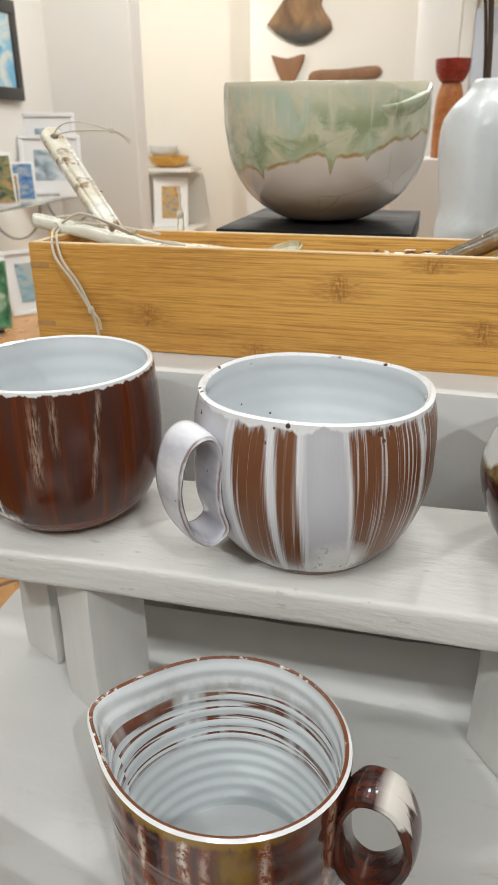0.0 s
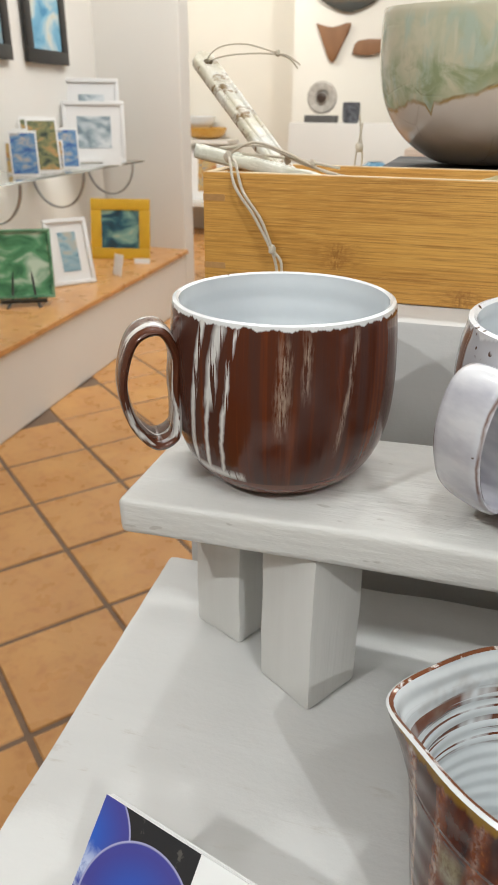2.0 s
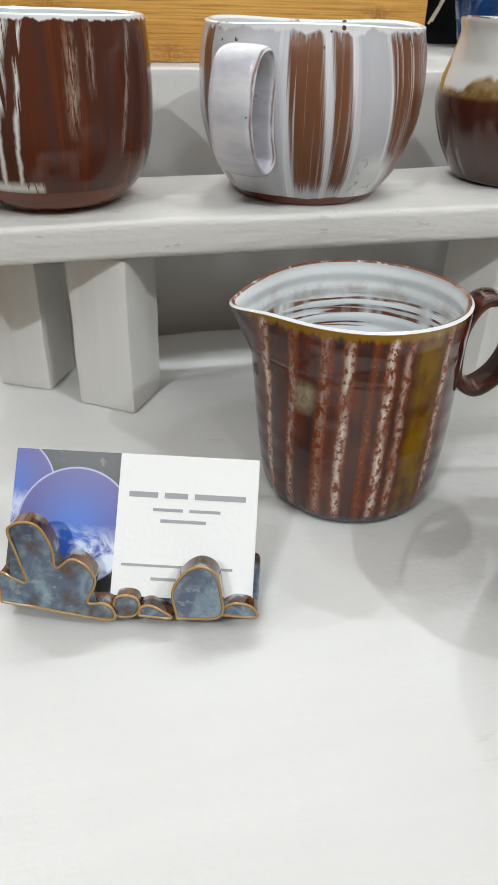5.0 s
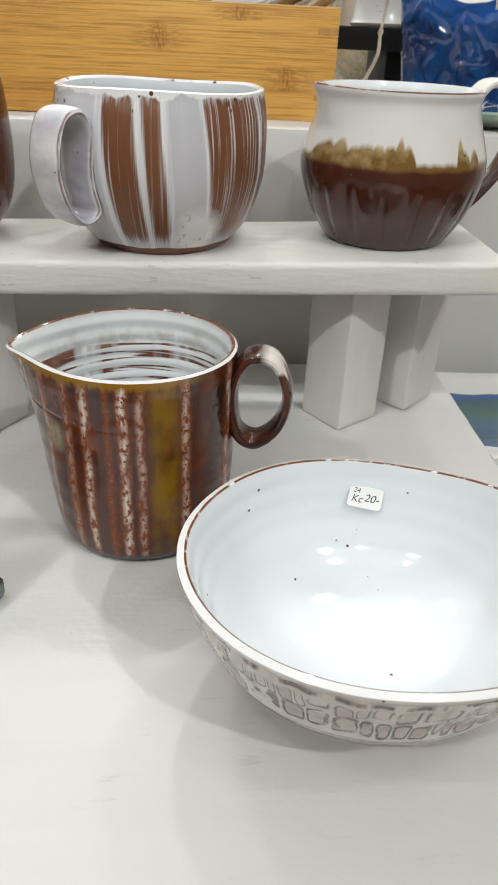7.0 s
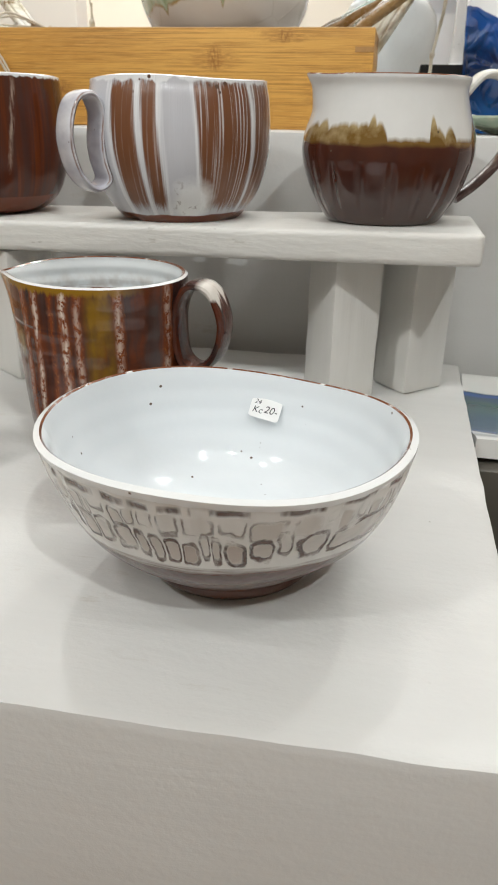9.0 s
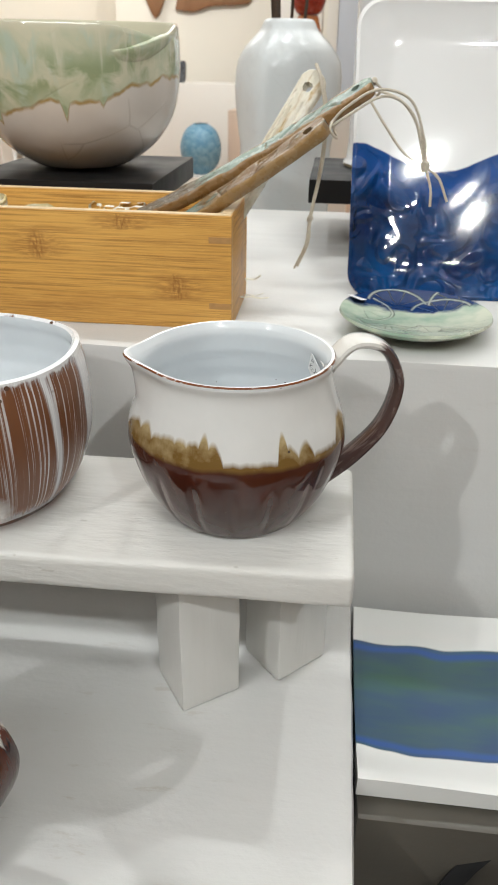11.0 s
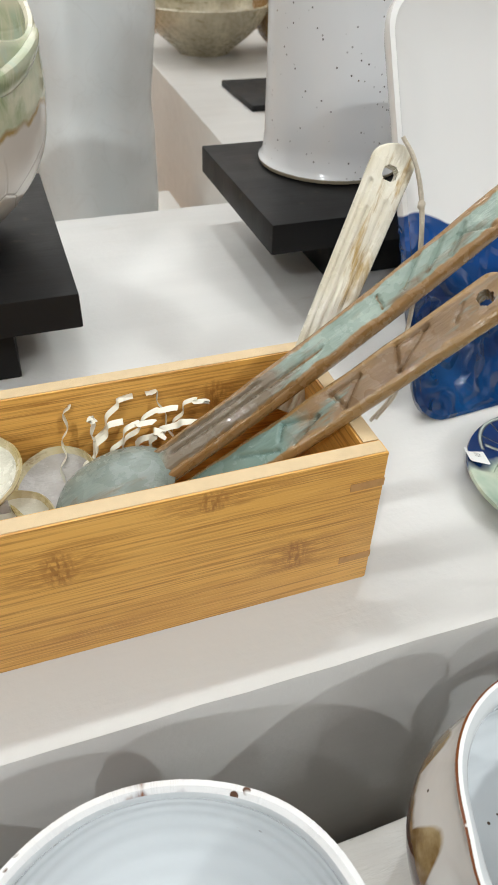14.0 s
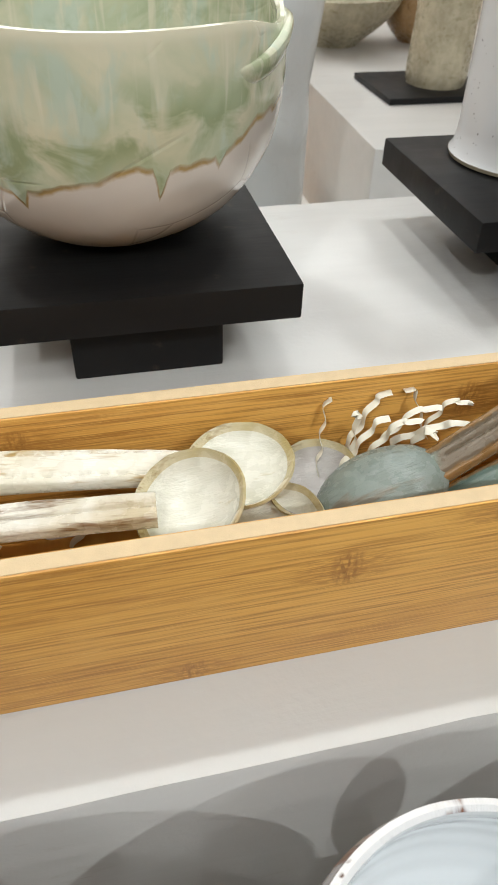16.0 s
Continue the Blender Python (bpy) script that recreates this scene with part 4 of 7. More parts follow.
def striped_mug():
    m = thing("mug", "round white mug with broad brown stripes", "mug", pose(0.1862, 0.0485, bench_top(0.187)), "mugs on the bench")
    out = [tuple(p) for p in smooth_line([(0.0355, 0.0), (0.0395, 0.004), (0.0480, 0.016), (0.0540, 0.034), (0.0550, 0.05), (0.0533, 0.065), (0.0510, 0.0735)], 5)]
    rim = [(0.0506, 0.0762), (0.0487, 0.0768), (0.0474, 0.0755)]
    ins = inner_wall(out, 0.0042, 0.006)

    def shape(x, y, z, i):
        x, y, z = wobble(0.0011, 5.0)(x, y, z, i)
        k = max(0.0, (z - 0.05) / 0.027)
        return x * (1 + 0.035 * k), y * (1 - 0.03 * k), z + k * 0.0007 * math.sin(3 * math.atan2(y, x) + 0.6)
    part("body", lathe_bm([(0, 0.0015)] + out + rim + ins, 84, shape, [0] * len(out) + [0] * 3 + [1] * len(ins)), [STRIPED, INNER_WHITE], m)
    h = part("handle", handle_bm([(-0.0548, 0, 0.044), (-0.0535, 0, 0.058), (-0.0585, 0, 0.0672), (-0.0682, 0, 0.0635), (-0.0730, 0, 0.046), (-0.0690, 0, 0.0275), (-0.0600, 0, 0.0185), (-0.0515, 0, 0.0225), (-0.0538, 0, 0.033), (-0.0548, 0, 0.044)], 0.0225, 0.0042), HANDLE_WHITE, m, "broad pale grey strap handle")
    h.matrix_local = pose(0, 0, 0, 0, 0, 46)
    return m


def spout_shape(angle, reach, lift, width, start, amount, seed, squash=1.0):
    """Pulls the rim out into a pouring lip."""
    def shape(x, y, z, i):
        x, y, z = wobble(amount, seed)(x, y, z, i)
        r = math.hypot(x, y)
        if r < 1e-6:
            return x, y, z
        d = math.atan2(y, x) - angle
        d = (d + math.pi) % (2 * math.pi) - math.pi
        k = math.exp(-(d / width) ** 2) * max(0.0, (z - start) / (1 - start) if start >= 1 else z - start)
        return x + reach * k * math.cos(angle), y * (1 - (1 - squash) * min(1.0, z / 0.05)) + reach * k * math.sin(angle), z + lift * k
    return shape


def pitcher():
    m = thing("pitcher", "small iron red pitcher with pitted streaks and white inside", "pitcher", pose(0.1797, -0.0700, 0))
    out = [tuple(p) for p in smooth_line([(0.0335, 0.0), (0.0370, 0.0025), (0.0396, 0.0110), (0.0416, 0.032), (0.0424, 0.058), (0.0428, 0.078), (0.0432, 0.0878)], 6)]
    rim = [(0.0430, 0.0899), (0.0419, 0.0908), (0.0406, 0.0903)]
    ins = inner_wall(out, 0.0032, 0.006)
    full = spout_shape(radians(178), 0.062, 0.0, 0.75, 0.010, 0.0012, 9.0, 0.95)
    beak = spout_shape(radians(175), 0.30, -0.13, 0.30, 0.066, 0.0, 0.0, 1.0)

    def shape(x, y, z, i):
        return beak(*full(x, y, z, i), i)

    part("body", lathe_bm([(0, 0.0015)] + out + rim + ins, 90, shape, [0] * len(out) + [0, 1, 3] + [2] * len(ins)), [PITCHER, RIM_WHITE, INNER_RINGS, RIM_IRON], m)
    h = part("handle", handle_bm([(0.0418, 0, 0.066), (0.0430, 0, 0.079), (0.0490, 0, 0.0880), (0.0595, 0, 0.0862), (0.0655, 0, 0.0715), (0.0620, 0, 0.0560), (0.0525, 0, 0.0475), (0.0440, 0, 0.0520), (0.0418, 0, 0.066)], 0.0165, 0.0048), HANDLE_IRON, m, "dark glossy loop handle with a white patch")
    h.matrix_local = pose(0, 0, 0, 0, 0, -8)
    return m


def dipped_mug():
    m = thing("creamer", "round bellied creamer, white above and dark brown below", "pitcher", pose(0.3108, 0.0530, bench_top(0.3108)) @ Matrix.Diagonal((0.972, 0.972, 1, 1)), "mugs on the bench")
    out = [tuple(p) for p in smooth_line([(0.0325, 0.0), (0.0360, 0.003), (0.0445, 0.0165), (0.0505, 0.034), (0.0505, 0.046), (0.0455, 0.061), (0.0432, 0.0705), (0.0442, 0.0755)], 6)]
    rim = [(0.0443, 0.0768), (0.0436, 0.0774), (0.0424, 0.0773)]
    ins = inner_wall(out, 0.0034, 0.006)
    shape = spout_shape(radians(195), 0.36, 0.05, 0.3, 0.058, 0.0008, 14.0, 0.94)
    part("body", lathe_bm([(0, 0.0015)] + out + rim + ins, 90, shape, [0] * len(out) + [1, 3, 1] + [2] * len(ins)), [DIPPED, RIM_WHITE, INNER_WHITE, RIM_IRON], m)
    part("handle", handle_bm([(0.041, 0, 0.068), (0.053, 0, 0.0795), (0.068, 0, 0.0765), (0.0765, 0, 0.060), (0.0715, 0, 0.039), (0.058, 0, 0.023), (0.0440, 0, 0.0125)], 0.0150, 0.0050), HANDLE_TAN, m, "brown strap handle with a white crest").matrix_local = pose(0, 0, 0, 0, 0, 14)
    sticker(m, Matrix.Translation((0.0350, 0.0156, 0.0640)) @ pose(0, 0, 0, 90, 0, -66) @ pose(0, 0, 0, 0, 0, -20), [("24", -0.0055, 0.0014, 0.0030), ("Kc", -0.0056, -0.0026, 0.0042), ("25-", -0.0005, -0.0018, 0.0046)])
    return m


def serving_bowl():
    m = thing("bowl", "white glazed bowl with a scratched brown band and foot", "bowl", pose(0.2668, -0.1632, 0) @ Matrix.Diagonal((1, 1, 0.94, 1)))
    out = [tuple(p) for p in smooth_line([(0.0325, 0.0), (0.0345, 0.003), (0.0352, 0.0080), (0.0450, 0.0165), (0.0556, 0.0275), (0.0622, 0.0410), (0.0654, 0.0540), (0.0668, 0.0635)], 6)]
    rim = [(0.0676, 0.0646), (0.0676, 0.0664), (0.0653, 0.0676), (0.0645, 0.0671)]
    ins = [(0.0625, 0.060), (0.0595, 0.049), (0.0545, 0.0370), (0.0460, 0.0265), (0.0340, 0.0198), (0.019, 0.0168), (0, 0.0162)]

    def shape(x, y, z, i):
        a = math.atan2(y, x)
        x, y, z = wobble(0.0012, 21.0)(x, y, z, i)
        k = min(1.0, max(0.0, z - 0.012) / 0.03)
        if i <= len(out):
            lump = (math.sin(43 * a + 2 * math.sin(5 * a)) + noise.noise(Vector((a * 9, z * 120, 3)))) * 0.00045 * math.exp(-((z - 0.058) / 0.007) ** 2)
            x, y = x + lump * math.cos(a), y + lump * math.sin(a)
        return x, y * (1 - 0.13 * k) - 0.205 * z, z + max(0.0, z - 0.04) * 0.05 * math.sin(3 * a + 1.0)
    part("body", lathe_bm([(0, 0.0015)] + out + rim + ins, 220, shape, [0] * len(out) + [1, 1, 1, 3] + [2] * len(ins)), [BOWL_OUT, RIM_WHITE, INNER_WHITE, RIM_IRON], m)
    sticker(m, Matrix.Translation((0.0060, 0.0400, 0.0502)) @ pose(0, 0, 0, 66, 0, -5) @ pose(0, 0, 0, 0, 0, -9), [("24", -0.0055, 0.0014, 0.0030), ("Kc", -0.0056, -0.0026, 0.0042), ("20-", -0.0005, -0.0018, 0.0046)])
    return m


brown_mug()
striped_mug()
pitcher()
dipped_mug()
serving_bowl()


def stand(x0, x1, y0, y1, top, label, fx0, fx1, fy0, fy1):
    s = thing("riser_stand", label, "stand", pose((x0 + x1) / 2, (y0 + y1) / 2, 0.1535), "black stands")
    ox, oy = (x0 + x1) / 2, (y0 + y1) / 2
    h = top - 0.1535
    part("top_board", box_bm(x1 - x0, y1 - y0, 0.0185, (0, 0, h - 0.0185), 0.0012), BLACK_WOOD, s)
    part("foot", box_bm(fx1 - fx0, fy1 - fy0, h - 0.0187, ((fx0 + fx1) / 2 - ox, (fy0 + fy1) / 2 - oy, 0), 0.0012), BLACK_WOOD, s)
    return s


stand(0.057, 0.2115, 0.3185, 0.489, 0.2105, "black wooden stand under the green bowl", 0.1002, 0.1775, 0.342, 0.466)
stand(0.3285, 0.479, 0.368, 0.515, 0.2105, "black wooden stand under the speckled vase", 0.382, 0.451, 0.402, 0.489)


def green_bowl():
    m = thing("bowl", "large celadon green bowl with a bare clay lower half", "bowl", pose(0.1305, 0.4030, 0.2105) @ Matrix.Scale(0.937, 4))
    out = [tuple(p) for p in smooth_line([(0.022, 0.0), (0.043, 0.0045), (0.068, 0.022), (0.085, 0.047), (0.0912, 0.075), (0.0922, 0.098), (0.0918, 0.113)], 7)]
    rim = [(0.0908, 0.1158), (0.0888, 0.1162), (0.0873, 0.114)]
    ins = [(0.0885, 0.098), (0.0870, 0.075), (0.079, 0.047), (0.062, 0.024), (0.04, 0.010), (0, 0.007)]

    def shape(x, y, z, i):
        x, y, z = wobble(0.002, 30.0)(x, y, z, i)
        a = math.atan2(y, x)
        k = max(0.0, (z - 0.06) / 0.054)
        d = (a - radians(-22) + math.pi) % (2 * math.pi) - math.pi
        lip = math.exp(-(d / 0.35) ** 2) * k * k
        return x - 0.001 * lip, y, z - 0.008 * lip + k * 0.004 * math.cos(a - 1.8)
    part("body", lathe_bm([(0, 0.0015)] + out + rim + ins, 96, shape), GREEN_OUT, m)
    fold = smooth_line([(0.044, -0.0785, 0.094), (0.062, -0.067, 0.091), (0.077, -0.050, 0.095), (0.087, -0.030, 0.102), (0.090, -0.010, 0.106)], 8)
    ws = [0.0115 * math.sin(math.pi * (i + 0.6) / (len(fold) + 0.2)) + 0.002 for i in range(len(fold))]
    part("folded_lip", sweep_bm(fold, ws, [0.5 * w for w in ws], (0.3, -0.3, 1)), GREEN_OUT, m, "folded clay leaf at the lip")
    return m


green_bowl()


# ---- bamboo box ----
def bamboo_box():
    b = thing("bamboo_box", "open bamboo drawer box holding ceramic spoons", "box", pose(-0.018, 0.1615, 0.1535))
    L, D, H, T = 0.3115, 0.0750, 0.0655, 0.0072
    front = bamboo("bamboo_front", [(0.198, 0.0455, 0.0085), (0.280, 0.0245, 0.0085), (0.079, 0.0235, 0.0085), (0.149, 0.005, 0.006), (0.249, 0.0605, 0.005), (-0.05, 0.02, 0.008)])
    back = bamboo("bamboo_back", [(0.10, 0.052, 0.009), (0.27, 0.05, 0.009), (0.19, 0.02, 0.008)])
    side = bamboo("bamboo_side", [(0.05, 0.03, 0.008)], "y")
    rim = plain("pale_bamboo_edge", (0.62, 0.47, 0.28), 0.6, 0.12, 200)
    part("front_board", box_bm(L, T, H, (L / 2, T / 2, 0), 0.0006), front, b)
    part("back_board", box_bm(L, T, H, (L / 2, D - T / 2, 0), 0.0006), back, b)
    for x in (T / 2, L - T / 2):
        part("side_board", box_bm(T, D - 2 * T - 0.0004, H - 0.0003, (x, D / 2, 0), 0.0006), side, b)
    part("bottom_board", box_bm(L - 2 * T - 0.0004, D - 2 * T - 0.0004, 0.004, (L / 2, D / 2, 0.002)), back, b)
    # thin strips in a paler colour lie along the four top edges
    for w, d, x, y in ((L - 0.0016, T - 0.0016, L / 2, T / 2), (L - 0.0016, T - 0.0016, L / 2, D - T / 2), (T - 0.0016, D - 2 * T, T / 2, D / 2), (T - 0.0016, D - 2 * T, L - T / 2, D / 2)):
        part("rim_strip", box_bm(w, d, 0.0004, (x, y, H - 0.0001)), rim, b, "thin paler strip along the top edge")
    for x in (L - 0.0065, 0.0065):
        for z in (0.0125, 0.0505):
            part("finger_joint", box_bm(0.013, 0.0004, 0.0035, (x, -0.0001, z)), plain("joint_wood", (0.46, 0.25, 0.09), 0.5, 0.25, 300), b)
    return b


bamboo_box()


# ---- ceramic spoons, twine and paper shreds in the box ----
TWINE = plain("natural_twine", (0.62, 0.56, 0.46), 0.85, 0.25, 900, strength=0.6, distance=0.0005)
SHRED = plain("cream_paper_shred", (0.72, 0.69, 0.58), 0.6, 0.05, 60)


def spoon_glaze(name, base, second, accent, coverage=0.5, edge=None, fade=None, grain=(0.22, 1.3, 1.0)):
    """edge: (half width, colour) of the broken glaze along the rims; fade: (from, to, colour) along the handle."""
    n = Nodes(name)
    c = n.mix(n.ramp(n.noise(38, 4), (0.4, 0), (0.62, 1)), base, second)
    pick = n.ramp(n.noise(110, 4, n.stretch(*grain), 0.65, 0.3), (coverage, 0), (coverage + 0.12, 0.9))
    c = n.mix(pick, c, accent)
    x, y, z = n.xyz()
    if fade:
        f = n.math("ADD", x, n.math("MULTIPLY", n.math("SUBTRACT", n.noise(60, 3), 0.5), 0.05))
        c = n.mix(n.band(f, fade[0], fade[1], 0.012), c, fade[2])
    if edge:
        e = n.math("ADD", n.math("ABSOLUTE", y), n.math("MULTIPLY", n.math("SUBTRACT", n.noise(120, 3), 0.5), 0.0035))
        low = n.math("MAXIMUM", n.math("MULTIPLY", n.math("SUBTRACT", e, edge[0]), 1500, True), n.math("MULTIPLY", n.math("SUBTRACT", -0.0004, z), 1500, True))
        c = n.mix(low, c, edge[1])
    h = n.math("ADD", n.noise(260, 4, n.stretch(0.18, 1.2, 1), 0.65), n.math("MULTIPLY", pick, 0.3))
    return n.done(c, n.ramp(n.noise(160, 3), (0.35, 0.14), (0.65, 0.40)), h, 0.8, 0.0011, coat=0.08)


CREAM_GOLD = spoon_glaze("cream_and_gold_glaze", (0.68, 0.63, 0.49), (0.77, 0.74, 0.64), (0.42, 0.27, 0.08), 0.58)
CREAM = spoon_glaze("cream_green_glaze", (0.65, 0.64, 0.53), (0.76, 0.75, 0.66), (0.50, 0.40, 0.17), 0.66)
DARK_GOLD = spoon_glaze("white_glaze_with_gold_flecks", (0.52, 0.44, 0.29), (0.68, 0.65, 0.56), (0.16, 0.075, 0.02), 0.53)
FLECKED = spoon_glaze("white_glaze_with_golden_flecks", (0.60, 0.54, 0.40), (0.74, 0.72, 0.66), (0.20, 0.105, 0.022), 0.52, None, None, (1.1, 0.7, 0.7))
SEA_GREEN = spoon_glaze("sea_green_and_brown_glaze", (0.20, 0.265, 0.225), (0.28, 0.35, 0.30), (0.15, 0.10, 0.055), 0.56, (0.0042, (0.24, 0.135, 0.05)), (0.0, 0.060, (0.16, 0.125, 0.085)))
SEA_PLAIN = spoon_glaze("sea_green_scoop_glaze", (0.17, 0.20, 0.18), (0.23, 0.275, 0.25), (0.20, 0.17, 0.13), 0.58)
BROWN_GREEN = spoon_glaze("brown_and_green_glaze", (0.23, 0.145, 0.072), (0.16, 0.10, 0.055), (0.15, 0.215, 0.19), 0.60, (0.0050, (0.28, 0.17, 0.068)), (-0.02, 0.055, (0.17, 0.25, 0.22)))
SCOOP_RIM = spoon_glaze("golden_broken_rim_glaze", (0.50, 0.40, 0.18), (0.62, 0.56, 0.38), (0.26, 0.14, 0.04), 0.54)
GREY_PURPLE = spoon_glaze("grey_lilac_glaze", (0.42, 0.39, 0.38), (0.52, 0.50, 0.48), (0.22, 0.15, 0.11), 0.66)


def frame_to(a, b, up=(0, 0, 1)):
    """A matrix at a whose x runs to b and whose z is as near to up as can be."""
    a, b = Vector(a), Vector(b)
    x = (b - a).normalized()
    y = Vector(up).cross(x).normalized()
    z = x.cross(y)
    m = Matrix((x, y, z)).transposed().to_4x4()
    m.translation = a
    return m, (b - a).length


def carve(bm, lines, depth, width):
    """Presses grooves into the top of a handle along straight strokes (x0, y0, x1, y1)."""
    for v in bm.verts:
        if v.co.z <= 0:
            continue
        for x0, y0, x1, y1 in lines:
            p, d = Vector((x0, y0)), Vector((x1 - x0, y1 - y0))
            q = Vector((v.co.x, v.co.y)) - p
            s = min(1.0, max(0.0, q.dot(d) / d.length_squared))
            dist = (q - d * s).length
            v.co.z -= depth * math.exp(-(dist / width) ** 2)


def handle_strip(length, w0, w1, thick, sag=0.0, rows=190, cols=30, seed=0.0, hole=True):
    """A flat rounded strip along x with a hole near its far end; closed, with a domed top."""
    bm = bmesh.new()
    top, low = [], []
    for i in range(rows + 1):
        s = i / rows
        x = s * length
        w = w0 + (w1 - w0) * s
        end = min(1.0, (length - x) / (w1 * 0.38) + 0.02)
        w *= math.sqrt(max(0.0, 1 - (1 - end) ** 2)) if end < 1 else 1
        bow = sag * math.sin(math.pi * s)
        a, b = [], []
        for k in range(cols + 1):
            u = k / cols * 2 - 1
            edge = math.sqrt(max(0.0, 1 - abs(u) ** 7))
            y = u * w / 2
            rough = noise.noise(Vector((x * 70, y * 160, seed))) * thick * 0.12
            a.append(bm.verts.new((x, y, bow + thick / 2 * edge + rough * edge)))
            b.append(bm.verts.new((x, y, bow - thick / 2 * edge)))
        top.append(a)
        low.append(b)
    hx = length - w1 * 0.62
    for i in range(rows):
        for k in range(cols):
            c = (top[i][k].co + top[i + 1][k + 1].co) / 2
            if hole and math.hypot(c.x - hx, c.y) < w1 * 0.17:
                continue
            bm.faces.new((top[i][k], top[i + 1][k], top[i + 1][k + 1], top[i][k + 1]))
            bm.faces.new((low[i][k], low[i][k + 1], low[i + 1][k + 1], low[i + 1][k]))
    for i in range(rows):
        bm.faces.new((top[i][0], low[i][0], low[i + 1][0], top[i + 1][0]))
        bm.faces.new((top[i][cols], top[i + 1][cols], low[i + 1][cols], low[i][cols]))
    for k in range(cols):
        bm.faces.new((top[0][k], top[0][k + 1], low[0][k + 1], low[0][k]))
    edges = [e for e in bm.edges if len(e.link_faces) == 1]
    if hole and edges:
        try:
            bmesh.ops.bridge_loops(bm, edges=[e for e in edges if e.verts[0].co.x < length - 0.001])
        except Exception:
            pass
    bmesh.ops.remove_doubles(bm, verts=bm.verts, dist=1e-5)
    return bm


def scoop_bm(rx, ry, depth, thick=0.0035):
    """An oval spoon bowl with a rounded rim, opening up, centred on the rim."""
    out = [(0.0, -depth), (0.35, -depth * 0.93), (0.65, -depth * 0.72), (0.86, -depth * 0.4), (0.97, -depth * 0.1)]
    rim = [(1.0, 0.0006), (0.975, 0.0016), (0.93, 0.0006)]
    k = thick / max(rx, ry)
    ins = [(0.87, -depth * 0.12), (0.76, -depth * 0.36), (0.56, -depth * 0.58), (0.3, -depth * 0.72), (0.0, -depth * 0.76)]
    uneven = lambda x, y, z, i: (x * rx * (1 + 0.05 * noise.noise(Vector((x * 2, y * 2, rx * 400)))), y * ry, z + 0.0008 * noise.noise(Vector((x * 3, y * 3, ry * 700))))
    return lathe_bm(out + rim + ins, 48, uneven, [0, 0, 0, 0, 1, 1, 1, 1, 0, 0, 0, 0, 0])


def spoon(label, glaze, end, neck, width, thick, bowl=None, lines=(), sag=0.0, seed=0.0, up=(0, 0, 1), w0=None, hole=True, scoop_glaze=None, rim_glaze=None):
    """A ceramic spoon: its handle runs from the neck to the end; bowl: (centre, rx, ry, depth, up)."""
    m, length = frame_to(neck, end, up)
    s = thing("ceramic_spoon", label, "spoon", Matrix.Translation(neck), "spoons in the box")
    bm = handle_strip(length, w0 or width * 0.85, width, thick, sag, seed=seed, hole=hole)
    carve(bm, lines, thick * 0.16, 0.0007)
    h = part("handle", bm, glaze, s)
    base = Matrix.Translation(Vector(neck))
    h.matrix_local = base.inverted() @ m
    if bowl:
        centre, rx, ry, depth, bup = bowl
        bmat, _ = frame_to(centre, Vector(neck), bup)
        b = part("scoop", scoop_bm(rx, ry, depth), [scoop_glaze or glaze, rim_glaze or SCOOP_RIM], s, "rounded glazed spoon bowl")
        b.matrix_local = base.inverted() @ bmat
    return s


spoon("sea green ladle with a grooved brown edged handle", SEA_GREEN, (0.3660, 0.2145, 0.2835), (0.2180, 0.1925, 0.2025), 0.0154, 0.0080,
      ((0.2030, 0.1930, 0.1950), 0.0250, 0.0180, 0.0115, (0.30, 0.25, -0.9)), [(0.0, -0.004, 0.060, -0.0055), (0.01, 0.001, 0.075, -0.001), (0.0, 0.0045, 0.05, 0.003), (0.100, -0.008, 0.104, 0.007), (0.112, -0.002, 0.125, 0.005), (0.122, -0.003, 0.135, 0.004), (0.132, -0.004, 0.144, 0.003), (0.140, 0.001, 0.150, -0.005)], -0.004, 1.0, (-0.45, -0.38, 0.9), 0.0135, True, SEA_PLAIN, SEA_PLAIN)
spoon("brown and green spoon handle with carved leaves", BROWN_GREEN, (0.3425, 0.1810, 0.2650), (0.2250, 0.1880, 0.1870), 0.0172, 0.0075,
      None, [(0.050, -0.005, 0.062, -0.001), (0.062, -0.001, 0.050, 0.004), (0.050, 0.004, 0.046, -0.001), (0.072, -0.004, 0.082, 0.003), (0.082, 0.003, 0.070, 0.003), (0.070, 0.003, 0.072, -0.004), (0.094, -0.004, 0.110, 0.004), (0.110, 0.004, 0.098, 0.005), (0.098, 0.005, 0.094, -0.004), (0.118, -0.001, 0.124, 0.003), (0.030, 0.003, 0.044, -0.004)], -0.002, 2.0, (-0.45, -0.35, 0.85))
spoon("cream spoon handle with carved grain", CREAM_GOLD, (0.3345, 0.2540, 0.2880), (0.2800, 0.2175, 0.1980), 0.0180, 0.0065, None,
      [(0.0, -0.004, 0.09, -0.003), (0.0, 0.001, 0.085, 0.003), (0.03, 0.005, 0.095, 0.006)], 0.0, 3.0, (-0.3, -0.85, 0.3))
spoon("cream spoon with a dotted golden handle", CREAM_GOLD, (0.035, 0.2190, 0.2085), (0.1455, 0.2098, 0.2035), 0.0180, 0.0070,
      ((0.1558, 0.2075, 0.2050), 0.0194, 0.0178, 0.009, (0.0, -0.25, 1)), [(0.01 + 0.006 * k, y, 0.0125 + 0.006 * k, y) for k in range(14) for y in (-0.005, 0.004)], 0.002, 4.0, (0, -0.2, 1), 0.0125, True, CREAM)
